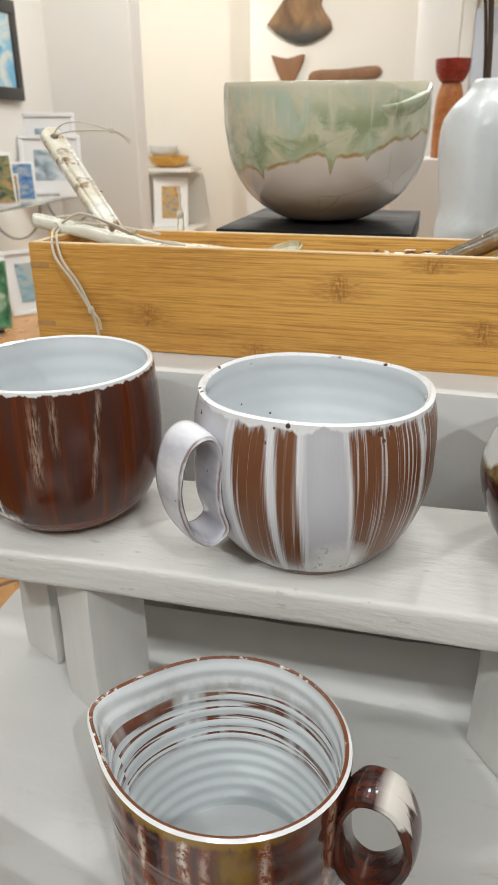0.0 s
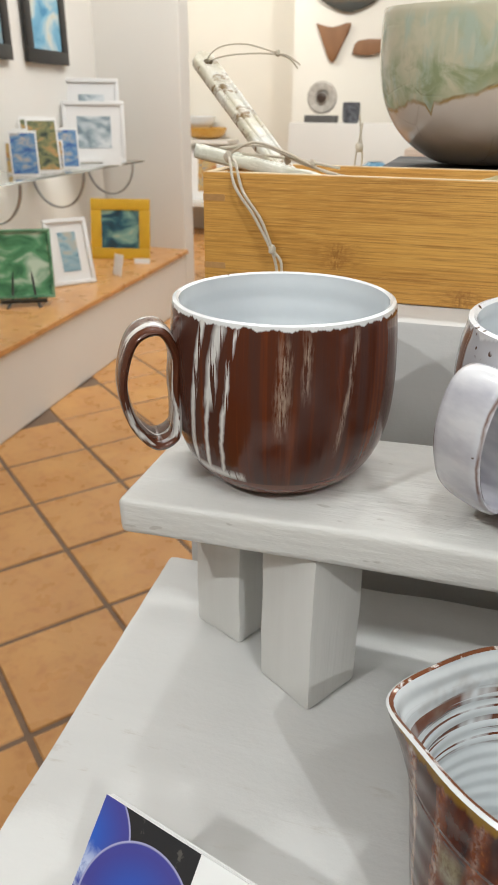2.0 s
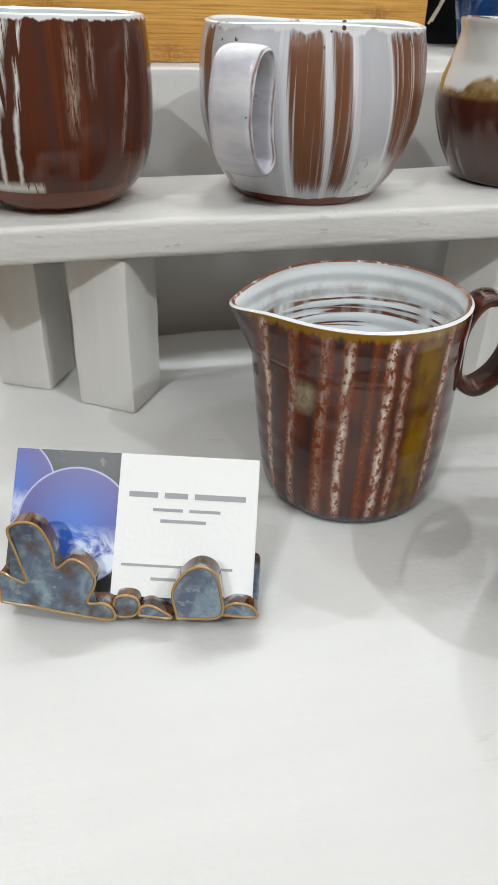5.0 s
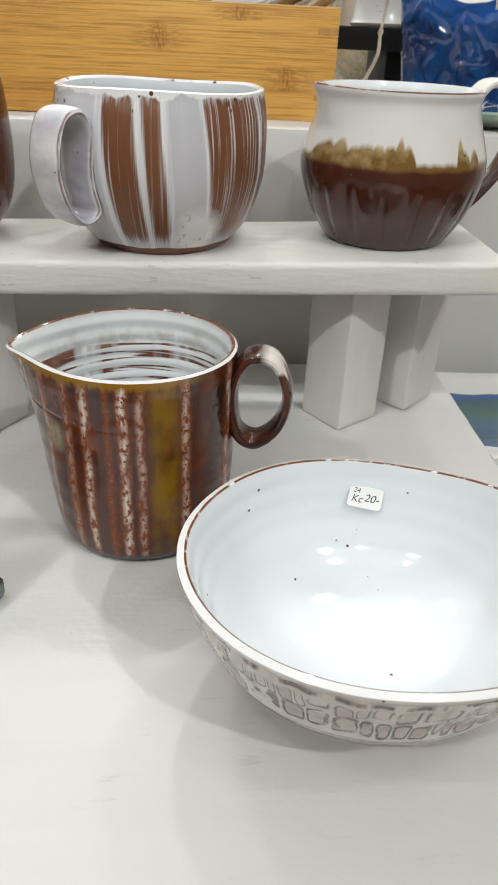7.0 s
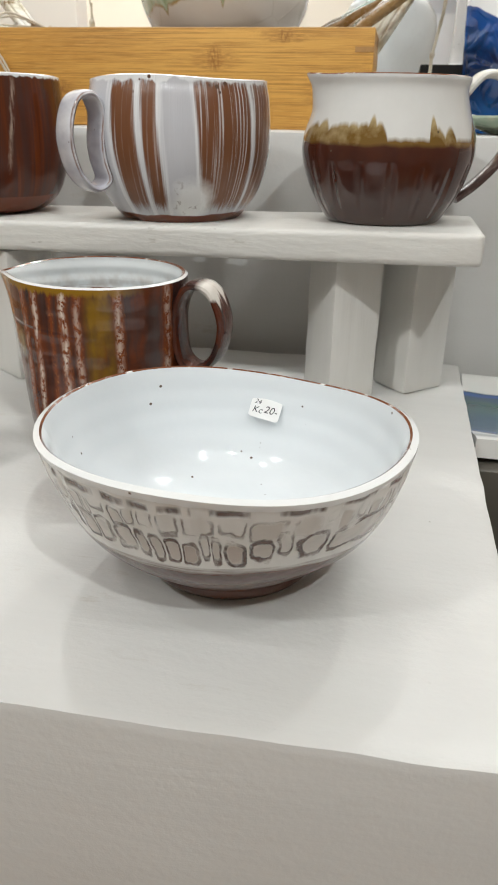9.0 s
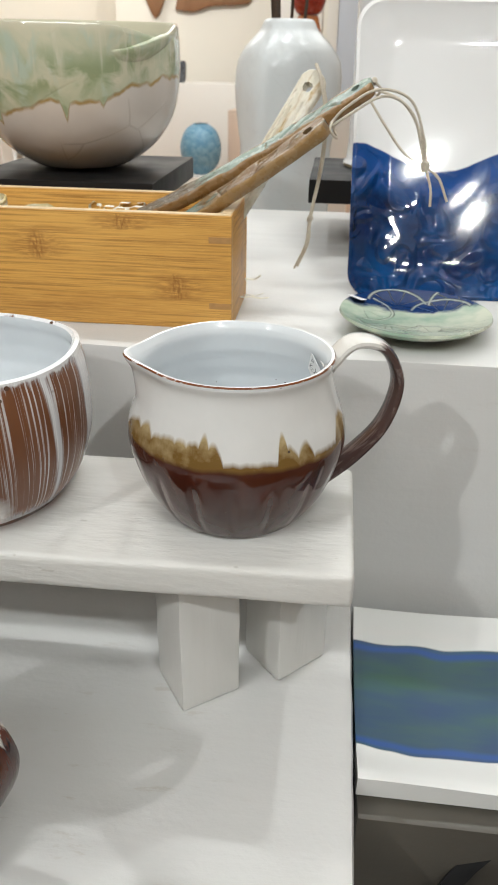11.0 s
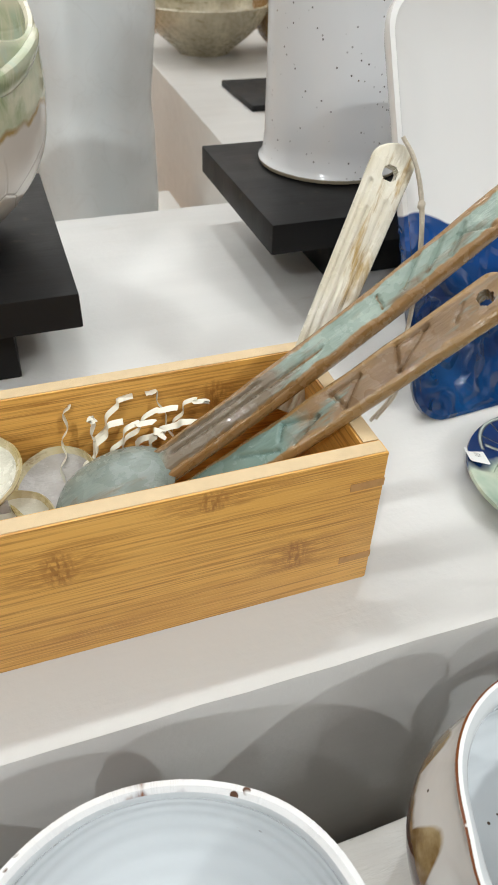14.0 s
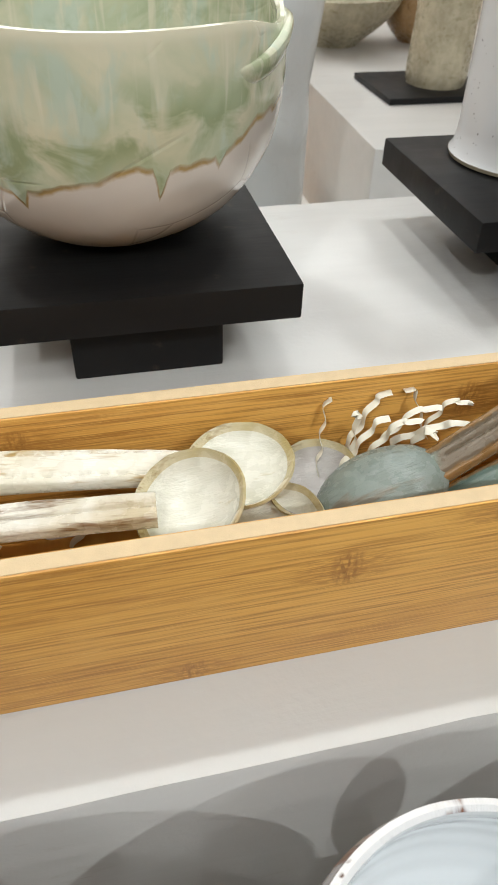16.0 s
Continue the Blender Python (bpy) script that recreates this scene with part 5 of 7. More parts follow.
spoon("cream spoon with brown streaked handle", DARK_GOLD, (0.020, 0.1995, 0.2040), (0.1255, 0.1905, 0.2065), 0.0135, 0.0070,
      ((0.1355, 0.1885, 0.2105), 0.0192, 0.0180, 0.011, (0.05, -0.35, 1)), [(0.0, 0.0, 0.085, 0.001)], 0.001, 5.0, (0, -0.2, 1), 0.0115, True, CREAM)
spoon("grey lilac spoon lying in the box", GREY_PURPLE, (0.085, 0.2160, 0.1810), (0.1670, 0.2105, 0.1880), 0.0130, 0.0070,
      ((0.1835, 0.2075, 0.1930), 0.0172, 0.0165, 0.010, (0.1, -0.3, 1)), (), 0.0, 6.0)
spoon("pale green spoon lying in the box", CREAM, (0.065, 0.1880, 0.1780), (0.1500, 0.1940, 0.1830), 0.0130, 0.0070,
      ((0.1670, 0.1935, 0.1880), 0.0165, 0.0160, 0.010, (0.05, -0.25, 1)), (), 0.0, 7.0)
spoon("spoon standing out of the box with gold flecked handle", FLECKED, (-0.0640, 0.2840, 0.2825), (0.0250, 0.2180, 0.2040), 0.0175, 0.0080, None,
      [(0.02, -0.004, 0.10, -0.004), (0.02, 0.004, 0.10, 0.004)], 0.0, 8.0, (0.55, -0.6, 0.6))
spoon("cream spoon lying across the end of the box", CREAM, (-0.040, 0.2080, 0.2275), (0.050, 0.2130, 0.2090), 0.0160, 0.0080, None, [(0.01, 0.0, 0.08, 0.0)], 0.0, 9.0)
spoon("white glazed spoon lying along the box", CREAM, (0.0, 0.2240, 0.2130), (0.075, 0.2225, 0.2040), 0.0110, 0.0070, None, (), 0.0, 10.0)


def twine(label, strands, knots=(), radius=0.0010):
    """Strings as thin twisted tubes, tied with small knots."""
    t = thing("twine", label, "string", None, "twine loops")
    for pts in strands:
        line = smooth_line(pts, 9)
        a = sweep_bm(line, radius * 1.7, radius * 1.5, (0.3, 0.4, 0.86), 2.0, 7)
        part("strand", a, TWINE, t)
    for p, size in knots:
        bm = bmesh.new()
        bmesh.ops.create_icosphere(bm, subdivisions=2, radius=size)
        for v in bm.verts:
            v.co *= 1 + 0.35 * noise.noise(v.co * 700 + Vector(p) * 40)
            v.co.z *= 1.3
        bmesh.ops.translate(bm, vec=p, verts=bm.verts)
        part("knot", bm, TWINE, t)
    return t


twine("loop of twine hanging over the front of the box",
      [[(-0.012, 0.1900, 0.2250), (-0.004, 0.1680, 0.2240), (0.003, 0.1560, 0.2120), (0.014, 0.1545, 0.1980), (0.0245, 0.1545, 0.1800)],
       [(-0.010, 0.1900, 0.2240), (0.000, 0.1660, 0.2235), (0.007, 0.1570, 0.2100), (0.018, 0.1550, 0.1960), (0.0255, 0.1540, 0.1800)],
       [(0.025, 0.1545, 0.1800), (0.0275, 0.1545, 0.1720), (0.029, 0.1540, 0.1640)], [(0.025, 0.1545, 0.1800), (0.0305, 0.1530, 0.1745), (0.0315, 0.1530, 0.1680)]],
      [((0.0252, 0.1542, 0.1800), 0.0022), ((-0.011, 0.1850, 0.2255), 0.0026)])
twine("thin twine loop on the upright spoon handle",
      [[(-0.0615, 0.2820, 0.2785), (-0.0475, 0.276, 0.2875), (-0.0275, 0.270, 0.2890), (-0.0045, 0.268, 0.2835)],
       [(-0.0615, 0.2820, 0.2785), (-0.0425, 0.274, 0.2825), (-0.0225, 0.270, 0.2835), (-0.0045, 0.268, 0.2830)],
       [(-0.0045, 0.268, 0.2833), (0.0035, 0.266, 0.2815), (0.0115, 0.265, 0.2765)], [(-0.0045, 0.268, 0.2833), (0.0045, 0.267, 0.2795), (0.0095, 0.267, 0.2745)]],
      [((-0.0045, 0.268, 0.2833), 0.0016)], 0.0006)
twine("twine over the spoons at the end of the box",
      [[(-0.020, 0.2050, 0.2240), (0.000, 0.1990, 0.2330), (0.020, 0.1990, 0.2280), (0.045, 0.2050, 0.2170), (0.062, 0.2150, 0.2140)],
       [(-0.025, 0.2120, 0.2290), (0.005, 0.2040, 0.2310), (0.030, 0.2020, 0.2220), (0.055, 0.2080, 0.2150), (0.070, 0.2100, 0.2130)],
       [(-0.010, 0.2100, 0.2260), (0.020, 0.2110, 0.2240), (0.050, 0.2160, 0.2190)]],
      [((0.020, 0.2050, 0.2240), 0.0024), ((0.036, 0.2030, 0.2220), 0.0020)])
twine("short twine standing up behind the spoons",
      [[(0.055, 0.2350, 0.2120), (0.056, 0.2350, 0.2250), (0.058, 0.2340, 0.2380), (0.057, 0.2340, 0.2480)], [(0.059, 0.2350, 0.2120), (0.060, 0.2350, 0.2250), (0.0585, 0.2340, 0.2370), (0.059, 0.2340, 0.2440)]],
      [((0.0580, 0.2342, 0.2300), 0.0024)], 0.0007)
twine("twine hanging from the cream spoon handle",
      [[(0.3325, 0.2490, 0.2930), (0.3360, 0.2430, 0.2850), (0.3400, 0.2390, 0.2660), (0.3395, 0.2330, 0.2400), (0.3345, 0.2260, 0.2080), (0.3330, 0.2240, 0.1920), (0.3260, 0.2280, 0.1750)],
       [(0.3330, 0.2500, 0.2930), (0.3375, 0.2440, 0.2830), (0.3412, 0.2400, 0.2660), (0.3405, 0.2335, 0.2400), (0.3352, 0.2265, 0.2080), (0.3345, 0.2240, 0.1930), (0.3280, 0.2270, 0.1765)]],
      [((0.3395, 0.2395, 0.2700), 0.0016), ((0.3346, 0.2262, 0.2070), 0.0019)])
twine("bow of twine tied through two spoon handles",
      [[(0.3440, 0.1850, 0.2650), (0.3520, 0.1830, 0.2735), (0.3680, 0.1850, 0.2820), (0.3860, 0.1900, 0.2770), (0.3955, 0.1930, 0.2580), (0.3985, 0.1930, 0.2440)],
       [(0.3440, 0.1850, 0.2630), (0.3540, 0.1830, 0.2700), (0.3720, 0.1860, 0.2790), (0.3880, 0.1910, 0.2700), (0.3975, 0.1930, 0.2440)],
       [(0.3640, 0.2130, 0.2820), (0.3820, 0.2080, 0.2760), (0.3930, 0.1990, 0.2620), (0.3985, 0.1940, 0.2450)],
       [(0.3620, 0.2120, 0.2800), (0.3740, 0.2060, 0.2640), (0.3860, 0.1980, 0.2500), (0.3980, 0.1935, 0.2440)],
       [(0.3980, 0.1930, 0.2440), (0.4020, 0.1910, 0.2330), (0.4030, 0.1900, 0.2230)], [(0.3980, 0.1930, 0.2440), (0.4060, 0.1915, 0.2380), (0.4120, 0.1900, 0.2260)],
       [(0.3450, 0.1840, 0.2660), (0.3460, 0.1905, 0.2620), (0.3480, 0.1850, 0.2580), (0.3440, 0.1800, 0.2620), (0.3450, 0.1840, 0.2660)],
       [(0.3670, 0.2130, 0.2850), (0.3650, 0.2210, 0.2830), (0.3690, 0.2230, 0.2780), (0.3710, 0.2160, 0.2810), (0.3670, 0.2130, 0.2850)]],
      [((0.3980, 0.1932, 0.2442), 0.0026), ((0.3665, 0.2160, 0.2850), 0.0018)], 0.0009)


def shreds():
    """Crinkled strips of packing paper in the bottom of the box."""
    rng = random.Random(5)
    bms = []
    spots = [(0.196, 0.2110, 0.203), (0.201, 0.2140, 0.204), (0.207, 0.2150, 0.203), (0.203, 0.2180, 0.205), (0.210, 0.2130, 0.207), (0.206, 0.2110, 0.206), (0.214, 0.2160, 0.208), (0.219, 0.2190, 0.209), (0.226, 0.2170, 0.207), (0.212, 0.2150, 0.209)] + [(rng.uniform(0.0, 0.28), rng.uniform(0.172, 0.226), 0.168) for _ in range(60)]
    for cx, cy, cz in spots:
        p = Vector((cx + rng.uniform(-0.012, 0.014), cy + rng.uniform(-0.006, 0.004), cz - 0.017 + rng.uniform(0, 0.008)))
        d = Vector((rng.uniform(-0.4, 0.9) if cz > 0.19 else rng.uniform(-1, 1), rng.uniform(-0.3, 0.5), rng.uniform(0.35, 0.8) if cz > 0.19 else rng.uniform(-0.1, 0.4))).normalized()
        line = [p.copy()]
        for k in range(7):
            z = Vector((0.9, 0.2, -0.5)) * (0.8 if k % 2 else -0.8)
            p = p + (d * 1.2 + z * 0.6).normalized() * 0.0056
            p.y = min(max(p.y, 0.171), 0.2275)
            p.z = min(max(p.z, 0.161), 0.2125)
            line.append(p.copy())
        bms.append(sweep_bm(smooth_line([tuple(q) for q in line], 5), 0.0031, 0.0003, (rng.uniform(-0.3, 0.3), 1, rng.uniform(-0.3, 0.3)), 4, 6))
    return tagged(mesh_object("paper_shreds", join_bm(*bms), SHRED), "crinkled cream paper shreds under the spoons", "packing paper", kind="stuff")


shreds()


# ---- business cards in a ceramic holder ----
def card_photo():
    n = Nodes("card_photo_of_blue_plates")
    x, y, z = n.xyz()

    def disc(cx, cz, r):
        dx, dz = n.math("SUBTRACT", x, cx), n.math("SUBTRACT", z, cz)
        return n.math("DIVIDE", n.math("SQRT", n.math("ADD", n.math("MULTIPLY", dx, dx), n.math("MULTIPLY", dz, dz))), r)
    c = n.mix(n.ramp(n.noise(260, 3), (0.6, 0), (0.66, 0.4)), (0.018, 0.018, 0.02), (0.2, 0.18, 0.15))
    low = n.ramp(n.noise(120, 4, None, 0.6, 0.8), (0.45, 0), (0.6, 1))
    for cx, cz, r in ((-0.004, 0.036, 0.0195), (0.0235, 0.0235, 0.0215)):
        d = disc(cx, cz, r)
        blue = n.mix(n.ramp(d, (0.15, 0), (0.85, 1)), (0.022, 0.11, 0.50), (0.055, 0.055, 0.27))
        blue = n.mix(n.math("MULTIPLY", low, n.math("MULTIPLY", n.math("SUBTRACT", cz + 0.001, z), 110, True)), blue, (0.62, 0.68, 0.80))
        blue = n.mix(n.band(d, 0.965, 1.0, 0.02), blue, (0.35, 0.35, 0.55))
        c = n.mix(n.ramp(d, (0.99, 1), (1.0, 0)), c, blue)
    return n.done(c, 0.35)


def card_slant():
    """The slope on which the cards lean: x along their foot, z up them."""
    u = Vector((0.9634, -0.2680, 0.0))
    v = Vector((0.168, 0.628, 0.760)).normalized()
    w = u.cross(v).normalized()
    m = Matrix((u, -w, v)).transposed().to_4x4()
    m.translation = Vector((0.0398, -0.0968, 0.0468)) - v * 0.0495
    return m


def business_cards():
    s = thing("business_cards", "stack of business cards with a blue plate photo", "cards", card_slant())
    for k in range(9):
        j = random.uniform(-0.0003, 0.0003)
        part("card", box_bm(0.0889, 0.00033, 0.0505, (0.04445 + j, 0.0006 + k * 0.00042, j)), PAPER, s, smooth=False)
    part("front_card", box_bm(0.0889, 0.0003, 0.0508, (0.04445, 0.0001, 0)), PAPER, s, "white printed card", smooth=False)
    part("photo", box_bm(0.0385, 0.0001, 0.0507, (0.01926, -0.0001, 0.00005)), card_photo(), s, "photo of round blue plates", smooth=False)
    lines = [(0.0425, 0.0352, 0.0020, (0.0105, 0.0085, 0.0185)), (0.0515, 0.0304, 0.0011, (0.0108, 0.0112)), (0.0545, 0.0264, 0.0012, (0.0165,)),
             (0.0415, 0.0105, 0.0009, (0.0225, 0.0150)), (0.0525, 0.0058, 0.0011, (0.0100,))]
    for x, z, h, words in lines:
        for n in words:
            part("print_bar", box_bm(n, 0.00008, h, (x + n / 2, -0.00016, z)), PRINT, s, "grey printed line", smooth=False)
            x += n + 0.0024
    return s


PRINT = plain("grey_print", (0.33, 0.33, 0.35), 0.6)
business_cards()


def slate_glaze():
    n = Nodes("slate_blue_glaze_breaking_brown")
    c = n.mix(n.ramp(n.noise(110, 4, None, 0.6, 0.5), (0.4, 0), (0.6, 1)), (0.075, 0.10, 0.16), (0.20, 0.28, 0.33))
    c = n.mix(n.ramp(n.noise(300, 3), (0.60, 0), (0.68, 0.4)), c, (0.36, 0.40, 0.38))
    c = n.mix(n.ramp(n.noise(70, 3), (0.50, 0), (0.64, 0.9)), c, (0.065, 0.034, 0.018))
    return n.done(c, 0.1, n.noise(90, 3), 0.3, 0.0012, coat=0.5)


SLATE = slate_glaze()


def slate_side_glaze():
    n = Nodes("dark_brown_and_pale_blue_pooled_glaze")
    c = n.mix(n.ramp(n.noise(130, 4, None, 0.6, 0.4), (0.40, 0), (0.58, 1)), (0.035, 0.015, 0.008), (0.13, 0.055, 0.02))
    c = n.mix(n.ramp(n.noise(85, 3), (0.50, 0), (0.62, 0.9)), c, (0.30, 0.36, 0.38))
    return n.done(c, 0.06, n.noise(90, 3), 0.3, 0.0012, coat=0.6)


SLATE_SIDE = slate_side_glaze()
TAN_EDGE = clay("tan_clay_edge", (0.40, 0.24, 0.09), 0.2)


def blob_outline(points, steps=6):
    return [tuple(p) for p in smooth_line(points + [points[0]], steps)][:-1]


def slab_shape(outline, thick, bulge=0.0008):
    """A clay cut-out in the x z plane, rounded at its edges, from y = 0 towards -y."""
    bm = bmesh.new()
    c = Vector((sum(p[0] for p in outline) / len(outline), sum(p[1] for p in outline) / len(outline)))
    rings = []
    for shrink, y in ((0.90, 0.0), (1.0, -thick * 0.25), (1.0, -thick * 0.75), (0.92, -thick), (0.55, -thick - bulge)):
        rings.append([bm.verts.new((c.x + (x - c.x) * shrink, y, c.y + (z - c.y) * shrink)) for x, z in outline])
    for a, b in zip(rings, rings[1:]):
        for k in range(len(a)):
            j = (k + 1) % len(a)
            f = bm.faces.new((a[k], a[j], b[j], b[k]))
            f.material_index = 1 if b is rings[1] or b is rings[2] else 0
    bm.faces.new(rings[0])
    bm.faces.new(rings[-1][::-1])
    return bm


def petal_slab(outline, thick):
    """A thick cut-out in the x z plane whose rounded front looks towards -y."""
    bm = bmesh.new()
    count = len(outline)

    def inset(k, amount):
        (x0, z0), (x1, z1), (x2, z2) = outline[k - 1], outline[k], outline[(k + 1) % count]
        d = Vector((x2 - x0, z2 - z0)).normalized()
        return x1 - d.y * amount * turn, z1 + d.x * amount * turn
    turn = 1 if sum(outline[k - 1][0] * outline[k][1] - outline[k][0] * outline[k - 1][1] for k in range(count)) > 0 else -1
    rings = []
    for amount, y in ((0.0010, 0.0), (0.0, -0.0010), (0.0, -thick * 0.5), (0.0, -thick + 0.0007), (0.0006, -thick)):
        rings.append([bm.verts.new((p[0], y, p[1])) for p in (inset(k, amount) for k in range(count))])
    for i, (a, b) in enumerate(zip(rings, rings[1:])):
        for k in range(count):
            j = (k + 1) % count
            bm.faces.new((a[k], a[j], b[j], b[k])).material_index = 1
    for ring in (rings[0], rings[-1]):
        bmesh.ops.triangulate(bm, faces=[bm.faces.new(ring)])
    return bm


def card_holder():
    m = pose(0.0325, -0.1285, 0, 0, 0, -15.4)
    s = thing("card_holder", "slate blue ceramic card holder with clay petals", "card holder", m)
    bm = box_bm(0.090, 0.030, 0.0085, (0.0450, 0.0150, 0), 0.0024, 3)
    bmesh.ops.subdivide_edges(bm, edges=bm.edges[:], cuts=2)
    for v in bm.verts:
        v.co += Vector((0, 0.0025, 0.0008)) * noise.noise(v.co * 60)
    part("base", bm, SLATE, s, "low glazed clay base")
    shapes = [
        ("leaf_plaque", [(0.0010, 0.0098), (0.0005, 0.0152), (0.0014, 0.0219), (0.0058, 0.0198), (0.0103, 0.0190), (0.0076, 0.0298), (0.0054, 0.0377), (0.0071, 0.0407), (0.0123, 0.0421), (0.0166, 0.0397), (0.0200, 0.0323), (0.0209, 0.0251), (0.0261, 0.0287), (0.0307, 0.0269), (0.0340, 0.0220), (0.0335, 0.0180), (0.0311, 0.0118), (0.0366, 0.0117), (0.0398, 0.0094), (0.0393, 0.0052), (0.0256, 0.0065), (0.0118, 0.0087)], 0.0080, 0.0),
        ("curl", [(0.0488, 0.0071), (0.0494, 0.0104), (0.0527, 0.0113), (0.0559, 0.0100), (0.0601, 0.0068)], 0.0075, 0.0008),
        ("arch", [(0.0624, 0.0074), (0.0607, 0.0178), (0.0641, 0.0251), (0.0696, 0.0288), (0.0751, 0.0265), (0.0772, 0.0190), (0.0769, 0.0092)], 0.0085, 0.0),
        ("tail", [(0.0771, 0.0092), (0.0785, 0.0123), (0.0823, 0.0142), (0.0876, 0.0133), (0.0894, 0.0092)], 0.0070, 0.0012),
        ("curl", [(0.0392, 0.0080), (0.0405, 0.0127), (0.0436, 0.0140), (0.0474, 0.0132), (0.0487, 0.0096), (0.0464, 0.0058), (0.0410, 0.0052)], 0.0060, 0.0022),
    ]
    for name, pts, thick, back in shapes:
        outline = blob_outline(pts)
        o = part(name, petal_slab(outline, thick), [SLATE, SLATE_SIDE, TAN_EDGE], s)
        o.matrix_local = pose(0, -0.0085, 0) @ pose(0, 0, 0, -10, 0, 0) @ Matrix.Translation((0, thick + back, 0))
        loop = [(x, -thick * 0.985, z) for x, z in outline]
        part("broken_edge", sweep_bm(loop + loop[:1], 0.0010, 0.0010, (0, 1, 0.01), 2, 7), TAN_EDGE, o, "tan edge where the glaze breaks")
    return s


card_holder()


# ---- vases, platter and dishes on the taller plinth ----
def speckled_white():
    n = Nodes("white_glaze_with_iron_specks")
    c = n.mix(n.noise(12, 4), (0.66, 0.67, 0.69), (0.75, 0.755, 0.765))
    d = n.ramp(n.cells(230), (0.0, 1), (0.10, 1), (0.17, 0))
    pick = n.ramp(n.noise(60, 3), (0.46, 0), (0.52, 1))
    c = n.mix(n.math("MULTIPLY", d, pick), c, (0.12, 0.11, 0.11))
    d2 = n.ramp(n.cells(90), (0.0, 1), (0.04, 1), (0.06, 0))
    c = n.mix(n.math("MULTIPLY", d2, n.ramp(n.noise(33, 2), (0.55, 0), (0.6, 1))), c, (0.18, 0.12, 0.08))
    return n.done(c, 0.2, n.noise(30, 3), 0.25, 0.002, coat=0.3)


def speckled_vase():
    m = thing("vase", "tall white cylinder vase with dark specks", "vase", pose(0.4045, 0.4610, 0.2105) @ Matrix.Diagonal((0.955, 0.955, 1, 1)))
    out = [(0.046, 0.0), (0.0505, 0.0012), (0.0512, 0.0035), (0.0485, 0.007), (0.0475, 0.02), (0.0475, 0.07), (0.0480, 0.13), (0.0485, 0.19), (0.0485, 0.25)]
    ins = [(0.0475, 0.252), (0.0450, 0.25), (0.0445, 0.13), (0.043, 0.02), (0.0, 0.012)]
    part("body", lathe_bm([(0, 0.001)] + out + ins, 72, wobble(0.0007, 40), [1, 1, 1] + [0] * 20), [speckled_white(), clay("pale_clay_foot", (0.42, 0.36, 0.26))], m)
    return m


speckled_vase()


def porcelain():
    n = Nodes("pale_blue_white_porcelain")
    c = n.mix(n.noise(8, 4), (0.70, 0.75, 0.77), (0.79, 0.82, 0.83))
    crease = n.ramp(n.noise(16, 3, None, 0.5, 1.2), (0.485, 0), (0.5, 0.10), (0.515, 0))
    c = n.mix(crease, c, (0.5, 0.5, 0.48))
    return n.done(c, 0.25, n.noise(9, 4), 0.5, 0.012, coat=0.2)


def porcelain_vase():
    m = thing("vase", "tall pale porcelain vase with pressed creases and twigs", "vase", pose(0.2835, 0.7470, -0.0105) @ Matrix.Scale(0.882, 4))
    out = [tuple(p) for p in smooth_line([(0.060, 0.0), (0.066, 0.004), (0.067, 0.06), (0.070, 0.15), (0.0705, 0.195), (0.0675, 0.232), (0.0725, 0.268), (0.0765, 0.32), (0.070, 0.362), (0.045, 0.388), (0.036, 0.402)], 4)]
    ins = [(0.033, 0.404), (0.030, 0.40), (0.038, 0.38), (0.06, 0.35), (0.06, 0.05), (0, 0.02)]

    def shape(x, y, z, i):
        a = math.atan2(y, x)
        k = 1 + 0.05 * math.cos(4 * a + 0.6) * (1 if z < 0.36 else 0.2) + 0.04 * noise.noise(Vector((x * 18, y * 18, z * 12)))
        return x * k * 0.93, y * k * 0.93, z * 0.975
    part("body", lathe_bm([(0, 0.001)] + out + ins, 64, shape), porcelain(), m)
    rng = random.Random(3)
    bark = plain("dark_twig_bark", (0.07, 0.045, 0.03), 0.7, 0.3, 200)
    bud = plain("silver_willow_bud", (0.6, 0.55, 0.48), 0.9, 0.15, 400)
    for k in range(6):
        a = rng.uniform(0, 6.28)
        line = smooth_line([(0.012 * math.cos(a), 0.012 * math.sin(a), 0.03), (0.022 * math.cos(a), 0.022 * math.sin(a), 0.39), (0.05 * math.cos(a), 0.05 * math.sin(a), 0.60), (0.075 * math.cos(a + 0.3), 0.075 * math.sin(a + 0.3), 0.85)], 8)
        part("twig", sweep_bm(line, 0.005, 0.005, (0, 1, 0.2), 2, 6), bark, m, "dark willow twig")
        for j in range(3):
            bm = bmesh.new()
            bmesh.ops.create_icosphere(bm, subdivisions=2, radius=0.006)
            bmesh.ops.scale(bm, vec=(0.8, 0.8, 1.5), verts=bm.verts)
            p = line[len(line) - 3 - 4 * j]
            bmesh.ops.translate(bm, vec=(p[0] + 0.004, p[1], p[2]), verts=bm.verts)
            part("bud", bm, bud, m, "soft silver bud")
    return m


porcelain_vase()


